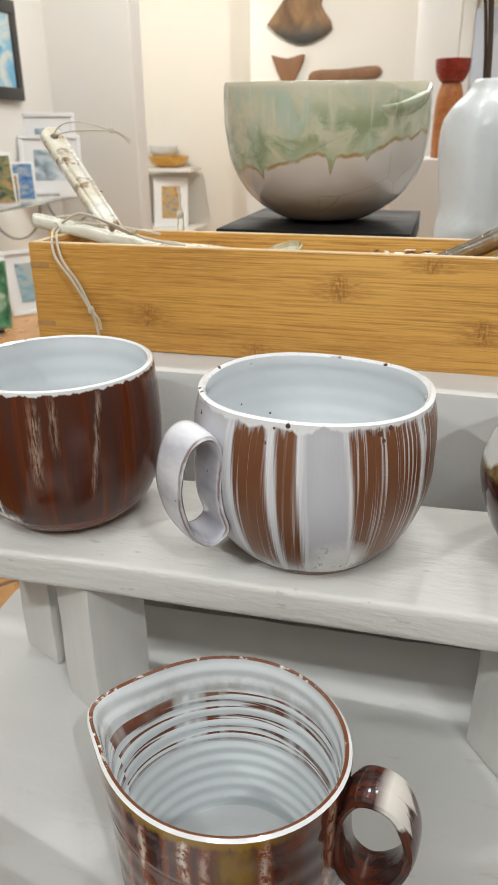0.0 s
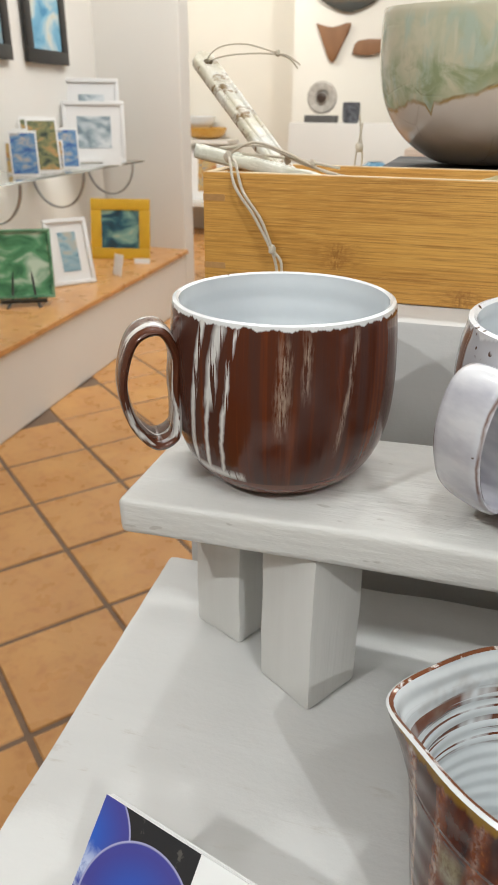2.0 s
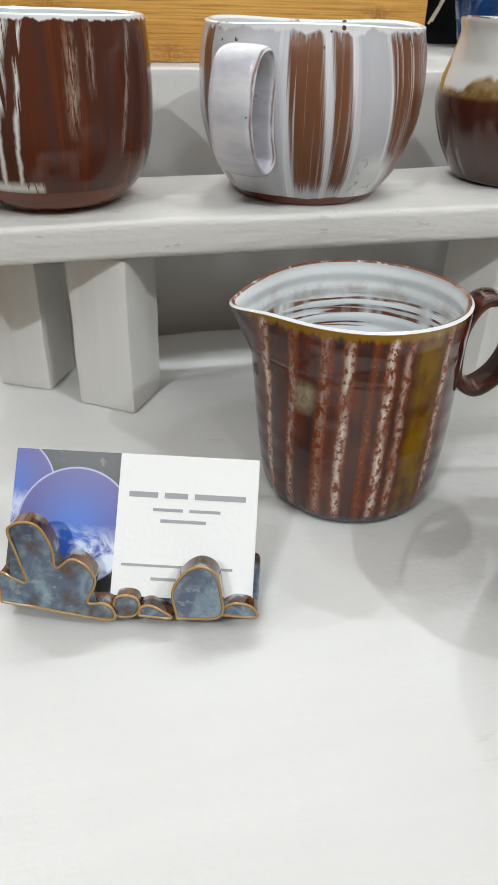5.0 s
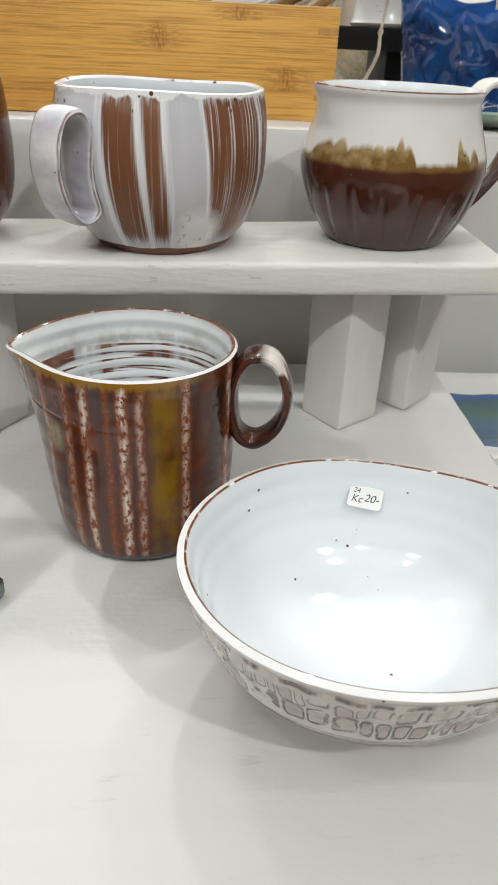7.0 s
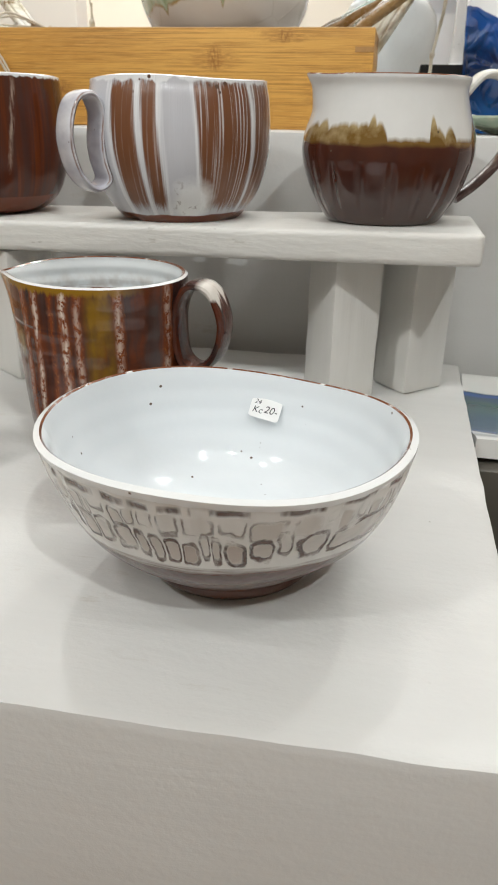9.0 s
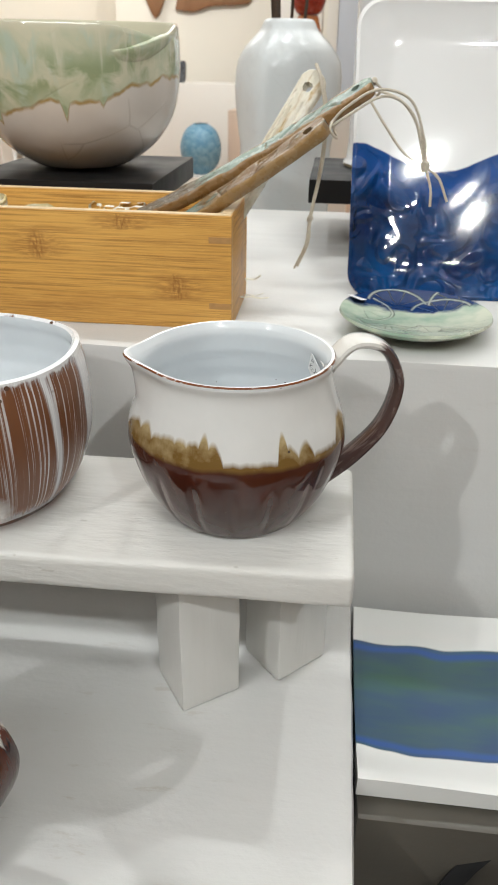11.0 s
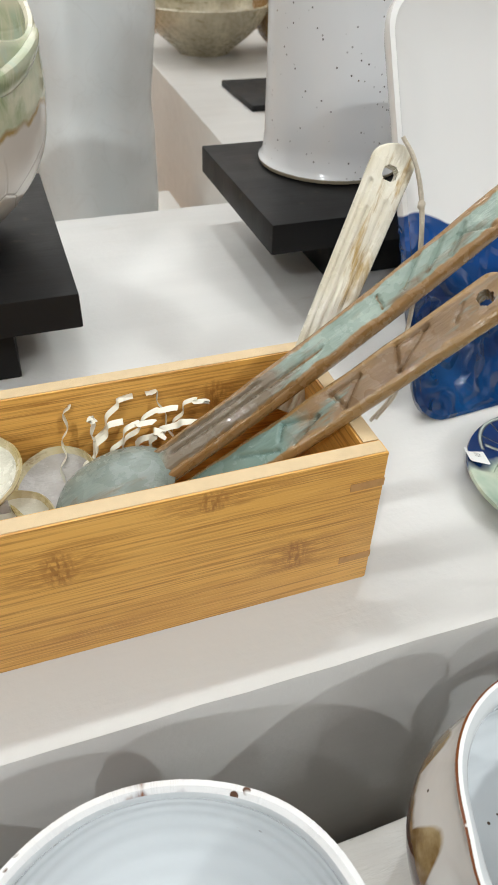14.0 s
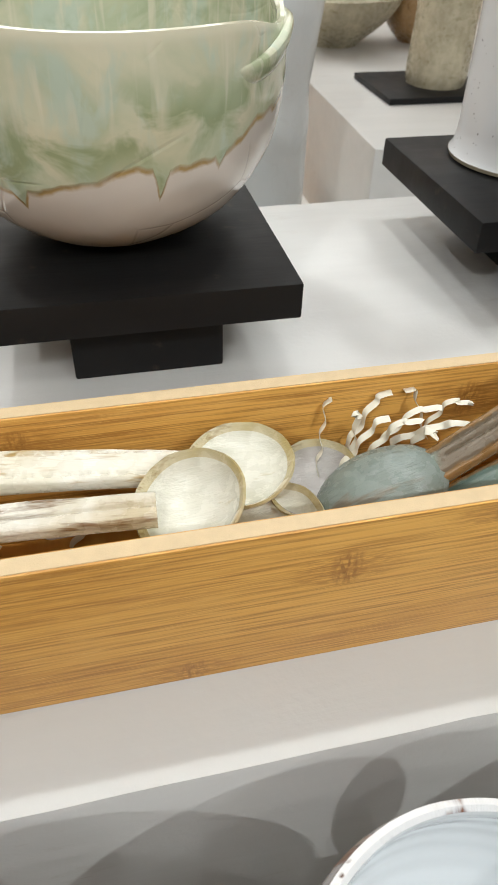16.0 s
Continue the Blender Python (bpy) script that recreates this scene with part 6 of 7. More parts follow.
def tray_bm(half_x, half_y, corner, depth, thick, rim):
    """A shallow tray with raised, rounded rim, opening up."""
    bm = bmesh.new()
    rings = []
    half = 1.0
    for inset, z in ((0.02 + rim, 0.0), (rim * 0.35, thick * 0.6), (0.0, depth * 0.7), (0.0, depth), (rim * 0.25, depth + 0.0008), (rim * 0.55, depth * 0.9), (rim * 1.2, thick + depth * 0.35), (rim * 2.0, thick + 0.001), (rim * 3.4, thick)):
        pts = rounded_square(1.0, corner / half_x)
        rings.append([bm.verts.new((x * (half_x - inset), y * (half_y - inset), z)) for x, y in pts])
    for a, b in zip(rings, rings[1:]):
        for k in range(len(a)):
            j = (k + 1) % len(a)
            bm.faces.new((a[k], a[j], b[j], b[k]))
    bm.faces.new(rings[0][::-1])
    bm.faces.new(rings[-1])
    bmesh.ops.triangulate(bm, faces=[f for f in bm.faces if len(f.verts) > 4])
    return bm


def platter_glaze():
    n = Nodes("white_glaze_dipped_in_cobalt")
    x, y, z = n.xyz()
    wave = n.math("ADD", -0.003, n.math("ADD", n.math("MULTIPLY", n.math("SINE", n.math("MULTIPLY", n.math("ADD", x, 0.012), 58)), 0.0075), n.math("MULTIPLY", n.math("SUBTRACT", n.noise(30, 2), 0.5), 0.006)))
    d = n.math("SUBTRACT", wave, y)
    blue = n.mix(n.ramp(n.noise(34, 4), (0.35, 0), (0.65, 1)), (0.001, 0.016, 0.075), (0.002, 0.055, 0.19))
    blue = n.mix(n.band(d, 0.0, 0.022, 0.02), blue, (0.004, 0.060, 0.25))
    veins = n.ramp(n.noise(60, 3, None, 0.5, 1.6), (0.485, 0), (0.5, 1), (0.515, 0))
    blue = n.mix(n.math("MULTIPLY", veins, 0.12), blue, (0.01, 0.07, 0.26))
    c = n.mix(n.math("MULTIPLY", d, 900, True), (0.80, 0.80, 0.795), blue)
    h = n.math("MULTIPLY", n.math("ADD", n.math("MULTIPLY", n.ramp(n.noise(46, 1, None, 0.4, 1.2), (0.40, 0), (0.60, 1)), 0.5), n.noise(20, 1, None, 0.4, 0.8)), n.math("MULTIPLY", d, 60, True))
    return n.done(c, 0.05, h, 0.7, 0.012, coat=0.1)


def platter():
    t = thing("platter", "square white platter dipped in cobalt blue, propped upright", "platter")
    lean = 24.5
    b = part("body", tray_bm(0.098, 0.098, 0.017, 0.013, 0.006, 0.008), platter_glaze(), t)
    t.matrix_world = Matrix.Translation((0.4600, 0.2470, 0.1535)) @ pose(0, 0, 0, 0, 0, 4) @ pose(0, 0, 0, 90 - lean, 0, 0) @ pose(0, 0.098, -0.013)
    return t


platter()


def leaf_dish_glaze():
    n = Nodes("green_and_blue_leaf_glaze")
    x, y, z = n.xyz()
    top = n.math("MULTIPLY", n.math("SUBTRACT", n.math("ADD", y, n.math("MULTIPLY", n.math("SUBTRACT", n.noise(45, 3), 0.5), 0.03)), 0.015), 180, True)
    c = n.mix(n.ramp(n.noise(40, 3), (0.35, 0), (0.65, 1)), (0.30, 0.42, 0.32), (0.62, 0.65, 0.52))
    c = n.mix(top, c, (0.005, 0.028, 0.115))
    lines = None
    for cx, cy, lo, hi, count in ((-0.016, -0.006, -2.9, -0.1, 22), (0.018, 0.014, 0.3, 2.9, 20), (-0.008, 0.024, 0.2, 3.0, 20), (0.010, -0.028, -0.4, 3.2, 20), (-0.030, 0.012, -1.6, 1.2, 18), (0.028, -0.008, -2.6, 0.4, 20), (-0.014, -0.030, 0.2, 2.6, 16), (0.030, 0.026, 1.2, 4.0, 16)):
        dx, dy = n.math("SUBTRACT", x, cx), n.math("SUBTRACT", y, cy)
        a = n.math("ARCTAN2", dy, dx)
        r = n.math("SQRT", n.math("ADD", n.math("MULTIPLY", dx, dx), n.math("MULTIPLY", dy, dy)))
        rib = n.ramp(n.math("ABSOLUTE", n.math("SINE", n.math("MULTIPLY", a, count / 4))), (0.0, 1), (0.16, 0))
        inside = n.math("MULTIPLY", n.band(a, lo, hi, 0.05), n.band(r, 0.0015, 0.0185, 0.001))
        arc = n.math("MULTIPLY", n.band(a, lo, hi, 0.05), n.band(r, 0.0175, 0.0192, 0.0008))
        v = n.math("MAXIMUM", n.math("MULTIPLY", rib, inside), arc)
        lines = v if lines is None else n.math("MAXIMUM", lines, v)
    c = n.mix(n.math("MULTIPLY", lines, 0.6), c, (0.60, 0.66, 0.56))
    return n.done(c, 0.1, lines, 1.0, 0.0022, coat=0.1)


def leaf_dish():
    m = thing("dish", "small round dish with raised leaves, green and blue", "dish", pose(0.4010, 0.1790, 0.1535))
    out = [(0.020, 0.0), (0.024, 0.0012), (0.034, 0.005), (0.0425, 0.0088), (0.0447, 0.0108)]
    ins = [(0.0442, 0.0122), (0.0425, 0.0118), (0.034, 0.0085), (0.020, 0.0062), (0.0, 0.0056)]
    part("body", lathe_bm([(0, 0.0008)] + out + ins, 72, wobble(0.0006, 60)), leaf_dish_glaze(), m)
    sticker(m, Matrix.Translation((-0.0335, 0.0215, 0.0120)) @ pose(0, 0, 0, 12, 14, 70), [("10", -0.002, -0.002, 0.0045)])
    return m


leaf_dish()


# ---- blue tray and painted plate beside the low plinth ----
def tray_glaze():
    n = Nodes("white_tray_with_blue_green_pool")
    x, y, z = n.xyz()
    c = n.mix(n.ramp(n.noise(28, 3, n.stretch(0.4, 1.5, 1)), (0.35, 0), (0.65, 1)), (0.035, 0.075, 0.15), (0.05, 0.12, 0.10))
    edge = n.math("ADD", n.math("ABSOLUTE", y), n.math("MULTIPLY", n.math("SUBTRACT", n.noise(18, 2), 0.5), 0.016))
    c = n.mix(n.band(edge, 0.032, 0.037, 0.003), c, (0.03, 0.09, 0.28))
    c = n.mix(n.math("MULTIPLY", n.math("SUBTRACT", edge, 0.0380), 900, True), c, (0.76, 0.76, 0.74))
    return n.done(c, 0.12, n.noise(25, 3), 0.2, 0.002, coat=0.4)


def blue_tray():
    m = thing("tray", "white rectangular tray with a blue green pooled centre", "tray", pose(0.4832, 0.0500, -0.0195))
    bm = bmesh.new()
    rings = []
    for k in range(25):
        x = -0.105 + 0.210 * k / 24
        ring = []
        for side, ys in ((1, range(-16, 17)), (-1, range(16, -17, -1))):
            for j in ys:
                t = j / 16
                round_off = 0.0030 * (1 - max(0.0, 1 - abs(t) ** 12)) * side
                z = (0.0060 + 0.0110 * abs(t) ** 3 if side > 0 else 0.0) - round_off + 0.0010 * math.sin(x * 38 + t) * max(0, side)
                ring.append(bm.verts.new((x, 0.061 * t, max(0.0, z))))
        rings.append(ring)
    for a, b in zip(rings, rings[1:]):
        for j in range(len(a)):
            q = (j + 1) % len(a)
            bm.faces.new((a[j], a[q], b[q], b[j]))
    bm.faces.new(rings[0][::-1])
    bm.faces.new(rings[-1])
    part("body", bm, tray_glaze(), m)
    return m


blue_tray()


def painted_plate_glaze():
    n = Nodes("cream_plate_with_red_brush_band")
    x, y, z = n.xyz()
    r = n.math("SQRT", n.math("ADD", n.math("MULTIPLY", x, x), n.math("MULTIPLY", y, y)))
    a = n.math("ARCTAN2", y, x)
    c = n.mix(n.noise(14, 4), (0.60, 0.57, 0.51), (0.74, 0.735, 0.72))
    c = n.mix(n.math("MULTIPLY", n.math("SUBTRACT", r, 0.108), 80, True), c, (0.46, 0.36, 0.22))
    brush = n.noise(1, 4, n.join(n.math("MULTIPLY", r, 900), n.math("MULTIPLY", a, 1.5), 0.0), 0.6)
    red = n.mix(n.ramp(r, (0.088, 0), (0.094, 1)), (0.40, 0.018, 0.04), (0.33, 0.12, 0.15))
    red = n.mix(n.ramp(brush, (0.45, 0), (0.65, 0.7)), red, (0.58, 0.42, 0.40))
    c = n.mix(n.math("MULTIPLY", n.band(r, 0.082, 0.101, 0.004), n.ramp(brush, (0.3, 0.75), (0.5, 1))), c, red)
    return n.done(c, 0.14, n.noise(30, 3), 0.2, 0.002, coat=0.4)


def painted_plate():
    t = thing("plate", "big cream plate with a red brushed band, propped up", "plate")
    out = [(0.040, 0.0), (0.050, 0.001), (0.085, 0.008), (0.112, 0.018), (0.1185, 0.022)]
    ins = [(0.118, 0.0255), (0.113, 0.025), (0.085, 0.014), (0.05, 0.007), (0.0, 0.006)]
    part("body", lathe_bm([(0, 0.001)] + out + ins, 96, wobble(0.0006, 70)), painted_plate_glaze(), t)
    ink = plain("plum_lettering", (0.16, 0.03, 0.07), 0.5)
    for k in range(5):
        b = part("lettering", box_bm(0.0055, 0.0012, 0.0003, (0, 0, 0)), ink, t, "unreadable plum brush mark", smooth=False)
        b.matrix_local = pose(-0.045 + k * 0.008, 0.044 - k * 0.004, 0.0085, 0, 0, 35 + 25 * (k % 3))
    t.matrix_world = pose(0.505, -0.135, -0.073) @ pose(0, 0, 0, 0, 0, -22) @ pose(0, 0, 0, 52, 0, 0) @ pose(0, 0, -0.02)
    e = thing("plate_easel", "black easel behind the painted plate", "easel")
    part("ring", lathe_bm([(0.118, 0.0), (0.126, 0.0), (0.126, 0.006), (0.118, 0.006), (0.118, 0.0)], 64), BLACK_WOOD, e)
    e.matrix_world = pose(0.515, -0.112, -0.075) @ pose(0, 0, 0, 0, 0, -22) @ pose(0, 0, 0, 52, 0, 0) @ pose(0, 0, -0.03)
    return t


painted_plate()


# ---- the gallery behind: pictures, shelf, pedestals ----
def painting(name, *colours, scale=9.0, seed=0.0):
    n = Nodes(name)
    f = n.noise(scale, 4, n.stretch(1, 1, 1.6, (seed, seed, seed)), 0.5, 0.8)
    k = len(colours)
    c = n.ramp(f, *[(0.32 + 0.36 * i / max(1, k - 1), col) for i, col in enumerate(colours)])
    return n.done(c, 0.5, n.noise(150, 3), 0.3, 0.002)


MAT_BOARD = plain("white_mat_board", (0.80, 0.80, 0.80), 0.6, 0.02, 10)
BLACK_FRAME = plain("black_frame_wood", (0.02, 0.019, 0.018), 0.35, 0.2, 40)
YELLOW_FRAME = plain("yellow_frame_wood", (0.62, 0.36, 0.02), 0.4, 0.12, 30)
WHITE_FRAME = plain("white_frame_wood", (0.78, 0.78, 0.78), 0.35, 0.03, 30)


def picture(label, at, w, h, yaw, lean, frame_mat, band, mat_band, art, glazed=False):
    """A framed picture whose base centre stands at `at`, facing -y turned by yaw, leaning back."""
    p = thing("framed_picture", label, "picture", pose(*at) @ pose(0, 0, 0, 0, 0, yaw) @ pose(0, 0, 0, -lean, 0, 0), "framed pictures")
    sides = [box_bm(w, 0.022, band, (0, 0, 0), 0.003), box_bm(w, 0.022, band, (0, 0, h - band), 0.003)]
    sides += [box_bm(band, 0.0218, h - 2 * band, (s * (w - band) / 2, 0, band), 0.003) for s in (-1, 1)]
    part("frame", join_bm(*sides), frame_mat, p)
    part("mat", box_bm(w - band, 0.006, h - band, (0, 0.004, band / 2)), MAT_BOARD if mat_band else frame_mat, p)
    k = band + mat_band
    part("art", box_bm(w - 2 * k, 0.002, h - 2 * k, (0, -0.0005, k)), art, p, "painted picture")
    return p


WALL_YAW = 90 + math.degrees(math.atan(0.075))
picture("black framed beach painting on the wall", (-2.128, 3.33, 0.430), 0.42, 0.47, WALL_YAW, 0, BLACK_FRAME, 0.062, 0,
        painting("beach_painting", (0.06, 0.25, 0.45), (0.20, 0.45, 0.62), (0.62, 0.66, 0.62), (0.55, 0.42, 0.18), scale=4))
picture("black framed painting further along the wall", (-2.090, 2.80, 0.430), 0.36, 0.47, WALL_YAW, 0, BLACK_FRAME, 0.062, 0,
        painting("dune_painting", (0.5, 0.36, 0.16), (0.2, 0.35, 0.45), (0.6, 0.6, 0.5), scale=4, seed=4))
SEA = painting("sea_print", (0.10, 0.15, 0.19), (0.34, 0.42, 0.47), (0.68, 0.72, 0.74), scale=10, seed=2)
SHELF = -0.045
picture("white framed sea print on the glass shelf", (-1.975, 3.46, SHELF), 0.33, 0.31, 24, 10, WHITE_FRAME, 0.02, 0.055, SEA)
picture("white framed print standing behind another", (-2.035, 3.56, SHELF), 0.30, 0.42, 24, 6, WHITE_FRAME, 0.02, 0.06, SEA)
picture("yellow framed sea painting on the ledge", (-1.885, 3.50, -0.57), 0.345, 0.335, 14, 12, YELLOW_FRAME, 0.062, 0,
        painting("dark_sea_painting", (0.01, 0.03, 0.05), (0.02, 0.10, 0.14), (0.20, 0.36, 0.30), (0.5, 0.5, 0.35), scale=7, seed=6))
picture("small white framed print on the ledge", (-1.80, 2.85, -0.57), 0.22, 0.32, 52, 16, WHITE_FRAME, 0.02, 0.045, painting("bay_print", (0.10, 0.22, 0.30), (0.3, 0.45, 0.52), (0.5, 0.45, 0.35), scale=11, seed=8))
picture("green painted tile picture on a black easel", (-1.80, 2.42, -0.54), 0.27, 0.30, 30, 18, painting("green_edge", (0.03, 0.16, 0.07), (0.2, 0.4, 0.25), scale=12), 0.012, 0,
        painting("green_leaves_painting", (0.02, 0.12, 0.05), (0.10, 0.32, 0.15), (0.55, 0.68, 0.55), scale=9, seed=9))


def small_easel(x, y, z, yaw):
    e = thing("easel", "small black easel on the ledge", "easel", pose(x, y, z, 0, 0, yaw))
    for s in (-1, 1):
        part("leg", sweep_bm([(s * 0.07, -0.06, 0), (s * 0.05, 0.0, 0.03), (s * 0.03, 0.08, 0.25)], 0.012, 0.012, (1, 0, 0), 2.5, 8), BLACK_FRAME, e)
    part("rest", box_bm(0.2, 0.03, 0.012, (0, -0.02, 0.017)), BLACK_FRAME, e)


small_easel(-1.80, 2.42, -0.57, 30)


def glass_shelf():
    n = Nodes("shelf_glass")
    n.bsdf.inputs["Transmission Weight"].default_value = 1.0
    n.bsdf.inputs["IOR"].default_value = 1.45
    glass = n.done((0.86, 0.93, 0.90), 0.03)
    steel = plain("brushed_steel", (0.32, 0.31, 0.30), 0.35, 0.1, 60, metal=0.8)
    s = thing("glass_shelf", "glass shelf on curved steel brackets", "shelf")
    pane = part("pane", prism_bm([(-2.075, 2.2), (-2.165, 3.74), (-1.83, 3.76), (-1.76, 2.2)], SHELF - 0.010, SHELF - 0.0005), glass, s, "clear glass pane", smooth=False)
    pane.visible_shadow = False
    for y in (2.45, 3.05, 3.68):
        x = -1.9 - 0.075 * y + 0.012
        line = [(x + 0.29 * math.sin(a) * 0.95, y, SHELF - 0.018 - 0.17 * (1 - abs(math.cos(a))) ** 0.8 * (1 if a < 1.6 else 1)) for a in np.linspace(0.0, math.pi / 2, 10)]
        arc = [(x + 0.15 - 0.15 * math.cos(a), y, SHELF - 0.016 - 0.17 * math.sin(a)) for a in np.linspace(0, math.pi, 16)]
        part("bracket", sweep_bm(arc, 0.02, 0.008, (0, 1, 0), 3, 8), steel, s, "curved steel bracket")


glass_shelf()


def upright_card(x, y, z, w, h, yaw, art):
    c = thing("greeting_card", "small printed art card standing on the shelf", "card", pose(x, y, z) @ pose(0, 0, 0, 0, 0, yaw) @ pose(0, 0, 0, -12, 0, 0), "art cards")
    part("card", box_bm(w, 0.004, h, (0, 0, 0), 0.0008), PAPER, c)
    part("art", box_bm(w * 0.88, 0.001, h * 0.88, (0, -0.0026, h * 0.06)), art, c)


CARD_ART = [painting("card_art_warm", (0.4, 0.12, 0.04), (0.55, 0.4, 0.15), (0.15, 0.2, 0.3), scale=20, seed=1), painting("card_art_blue", (0.03, 0.1, 0.35), (0.15, 0.3, 0.5), (0.5, 0.45, 0.4), scale=20, seed=2),
            painting("card_art_dark", (0.03, 0.05, 0.04), (0.2, 0.22, 0.1), (0.5, 0.3, 0.12), scale=20, seed=3)]
for k, (x, y) in enumerate(((-1.98, 3.10), (-1.90, 3.05), (-2.02, 2.98), (-1.90, 2.92), (-1.98, 2.84), (-1.86, 2.80), (-1.95, 2.70), (-1.85, 2.62))):
    upright_card(x, y, SHELF, 0.10 + 0.02 * (k % 3), 0.14 + 0.05 * (k % 3), 26 + 8 * (k % 3), CARD_ART[k % 3])
upright_card(-1.80, 3.32, SHELF, 0.10, 0.045, 24, MAT_BOARD)
upright_card(-1.70, 3.10, -0.57, 0.07, 0.11, -25, MAT_BOARD)
upright_card(-1.71, 3.42, -0.57, 0.09, 0.03, 14, MAT_BOARD)


def flat_slab(name, label, category, outline, y, thick, material):
    """A slab of wood hung on the far wall."""
    ob = mesh_object(name, slab_shape(outline, thick, 0.004), material)
    ob.location = (0, y, 0)
    return tagged(ob, label, category)


def driftwood():
    n = Nodes("weathered_driftwood")
    c = n.mix(n.ramp(n.noise(7, 5, n.stretch(1, 1, 0.6), 0.6, 0.7), (0.35, 0), (0.65, 1)), (0.12, 0.065, 0.03), (0.33, 0.19, 0.085))
    x, y, z = n.xyz()
    c = n.mix(n.math("MULTIPLY", n.math("SUBTRACT", n.math("ADD", 1.02, n.math("MULTIPLY", n.noise(8, 2), 0.08)), z), 9, True), c, (0.07, 0.075, 0.07)) 
    return n.done(c, 0.6, n.noise(30, 4), 0.5, 0.006)


def heart_wood():
    n = Nodes("reddish_heart_wood")
    c = n.mix(n.noise(12, 4, n.stretch(1, 1, 0.3), 0.6, 0.6), (0.17, 0.075, 0.03), (0.30, 0.15, 0.07))
    return n.done(c, 0.55, n.noise(40, 4), 0.3, 0.004)


HEART = heart_wood()
flat_slab("wall_sculpture", "broken slab of weathered driftwood hung on the wall", "wall art", blob_outline([(-1.42, 1.04), (-1.20, 1.28), (-0.96, 1.30), (-0.99, 1.16), (-0.895, 1.00), (-1.11, 0.90), (-1.30, 0.95)], 3), 6.045, 0.05, driftwood())
flat_slab("wall_sculpture", "small wooden heart hung on the far wall", "wall art", blob_outline([(-1.385, 0.83), (-1.25, 0.80), (-1.11, 0.825), (-1.17, 0.68), (-1.245, 0.555), (-1.32, 0.68)], 3), 6.045, 0.035, HEART)
flat_slab("wall_sculpture", "low wooden plank sculpture hung on the wall", "wall art", blob_outline([(-1.09, 0.615), (-1.04, 0.705), (-0.80, 0.715), (-0.525, 0.73), (-0.53, 0.655), (-0.80, 0.64), (-0.95, 0.60)], 3), 6.045, 0.035, HEART)


def pedestal(label, x0, x1, y0, y1, top):
    return tagged(mesh_object("pedestal", prism_bm([(x0, y0), (x1, y0), (x1, y1), (x0, y1)], FLOOR, top, 0.005), WALL_WHITE), label, "pedestal", "pedestals", "structure")


pedestal("white pedestal in front of the far wall", -1.39, -0.45, 5.3, 5.75, 0.13)
pedestal("white pedestal carrying the red bowl", -0.06, 0.34, 2.86, 3.2, 0.17)
pedestal("low white plinth carrying the porcelain vase", 0.08, 0.42, 0.66, 1.02, -0.0105)
pedestal("low white pedestal carrying a blue vase", -0.80, -0.47, 4.35, 4.7, -0.36)


def simple_pot(name, label, category, at, profile, material, wob=0.002):
    m = thing(name, label, category, pose(*at))
    out = [tuple(p) for p in smooth_line(profile, 4)]
    t = max(0.003, 0.05 * max(r for r, z in out))
    ins = inner_wall(out, t, profile[0][1] + t)
    part("body", lathe_bm([(0, profile[0][1])] + out + [(out[-1][0] - t / 2, out[-1][1] + t / 3)] + ins, 56, wobble(wob, at[0] * 9)), material, m)
    return m


def disc_sculpture():
    s = thing("disc_sculpture", "round grey disc sculpture on a dark block", "sculpture", pose(-1.19, 5.5, 0.13))
    grey = spoon_glaze("grey_stone_glaze", (0.42, 0.39, 0.35), (0.55, 0.52, 0.47), (0.25, 0.2, 0.16), 0.6)
    part("base", box_bm(0.24, 0.1, 0.05, (0, 0, 0), 0.004), plain("dark_slate", (0.09, 0.085, 0.08), 0.6, 0.2, 30), s)
    d = part("disc", lathe_bm([(0, 0), (0.10, 0.0), (0.112, 0.01), (0.112, 0.03), (0.10, 0.04), (0.055, 0.036), (0.05, 0.02), (0.0, 0.02)], 48), grey, s)
    d.matrix_local = pose(0, 0.02, 0.17, 90, 0, 0)
    e = part("eye", lathe_bm([(0, 0.02), (0.03, 0.02), (0.034, 0.045), (0.02, 0.052), (0, 0.053)], 32), plain("dark_brown_stone", (0.06, 0.04, 0.03), 0.4, 0.2, 40), s)
    e.matrix_local = pose(0, 0.02, 0.17, 90, 0, 0)


disc_sculpture()
DARK_STONE = spoon_glaze("dark_blue_stone_glaze", (0.05, 0.05, 0.06), (0.12, 0.13, 0.15), (0.3, 0.3, 0.32), 0.6)
simple_pot("cup", "small dark glazed cup on the pedestal", "cup", (-0.955, 5.45, 0.13), [(0.045, 0), (0.06, 0.02), (0.065, 0.11), (0.06, 0.14)], DARK_STONE)
BLUE_POT = spoon_glaze("sky_blue_glaze", (0.12, 0.30, 0.46), (0.22, 0.42, 0.56), (0.4, 0.55, 0.6), 0.62)
simple_pot("vase", "round sky blue vase on a low pedestal", "vase", (-0.60, 4.5, -0.36), [(0.05, 0), (0.11, 0.06), (0.13, 0.16), (0.10, 0.25), (0.05, 0.29)], BLUE_POT)
ORANGE = spoon_glaze("orange_earth_glaze", (0.42, 0.14, 0.04), (0.52, 0.20, 0.06), (0.3, 0.06, 0.02), 0.6)
RED = spoon_glaze("deep_red_glaze", (0.24, 0.022, 0.012), (0.34, 0.035, 0.018), (0.1, 0.012, 0.01), 0.6)
simple_pot("jar", "square shouldered orange jar under the red bowl", "jar", (0.135, 3.03, 0.17), [(0.055, 0), (0.058, 0.02), (0.056, 0.2), (0.04, 0.275)], ORANGE, 0.001)
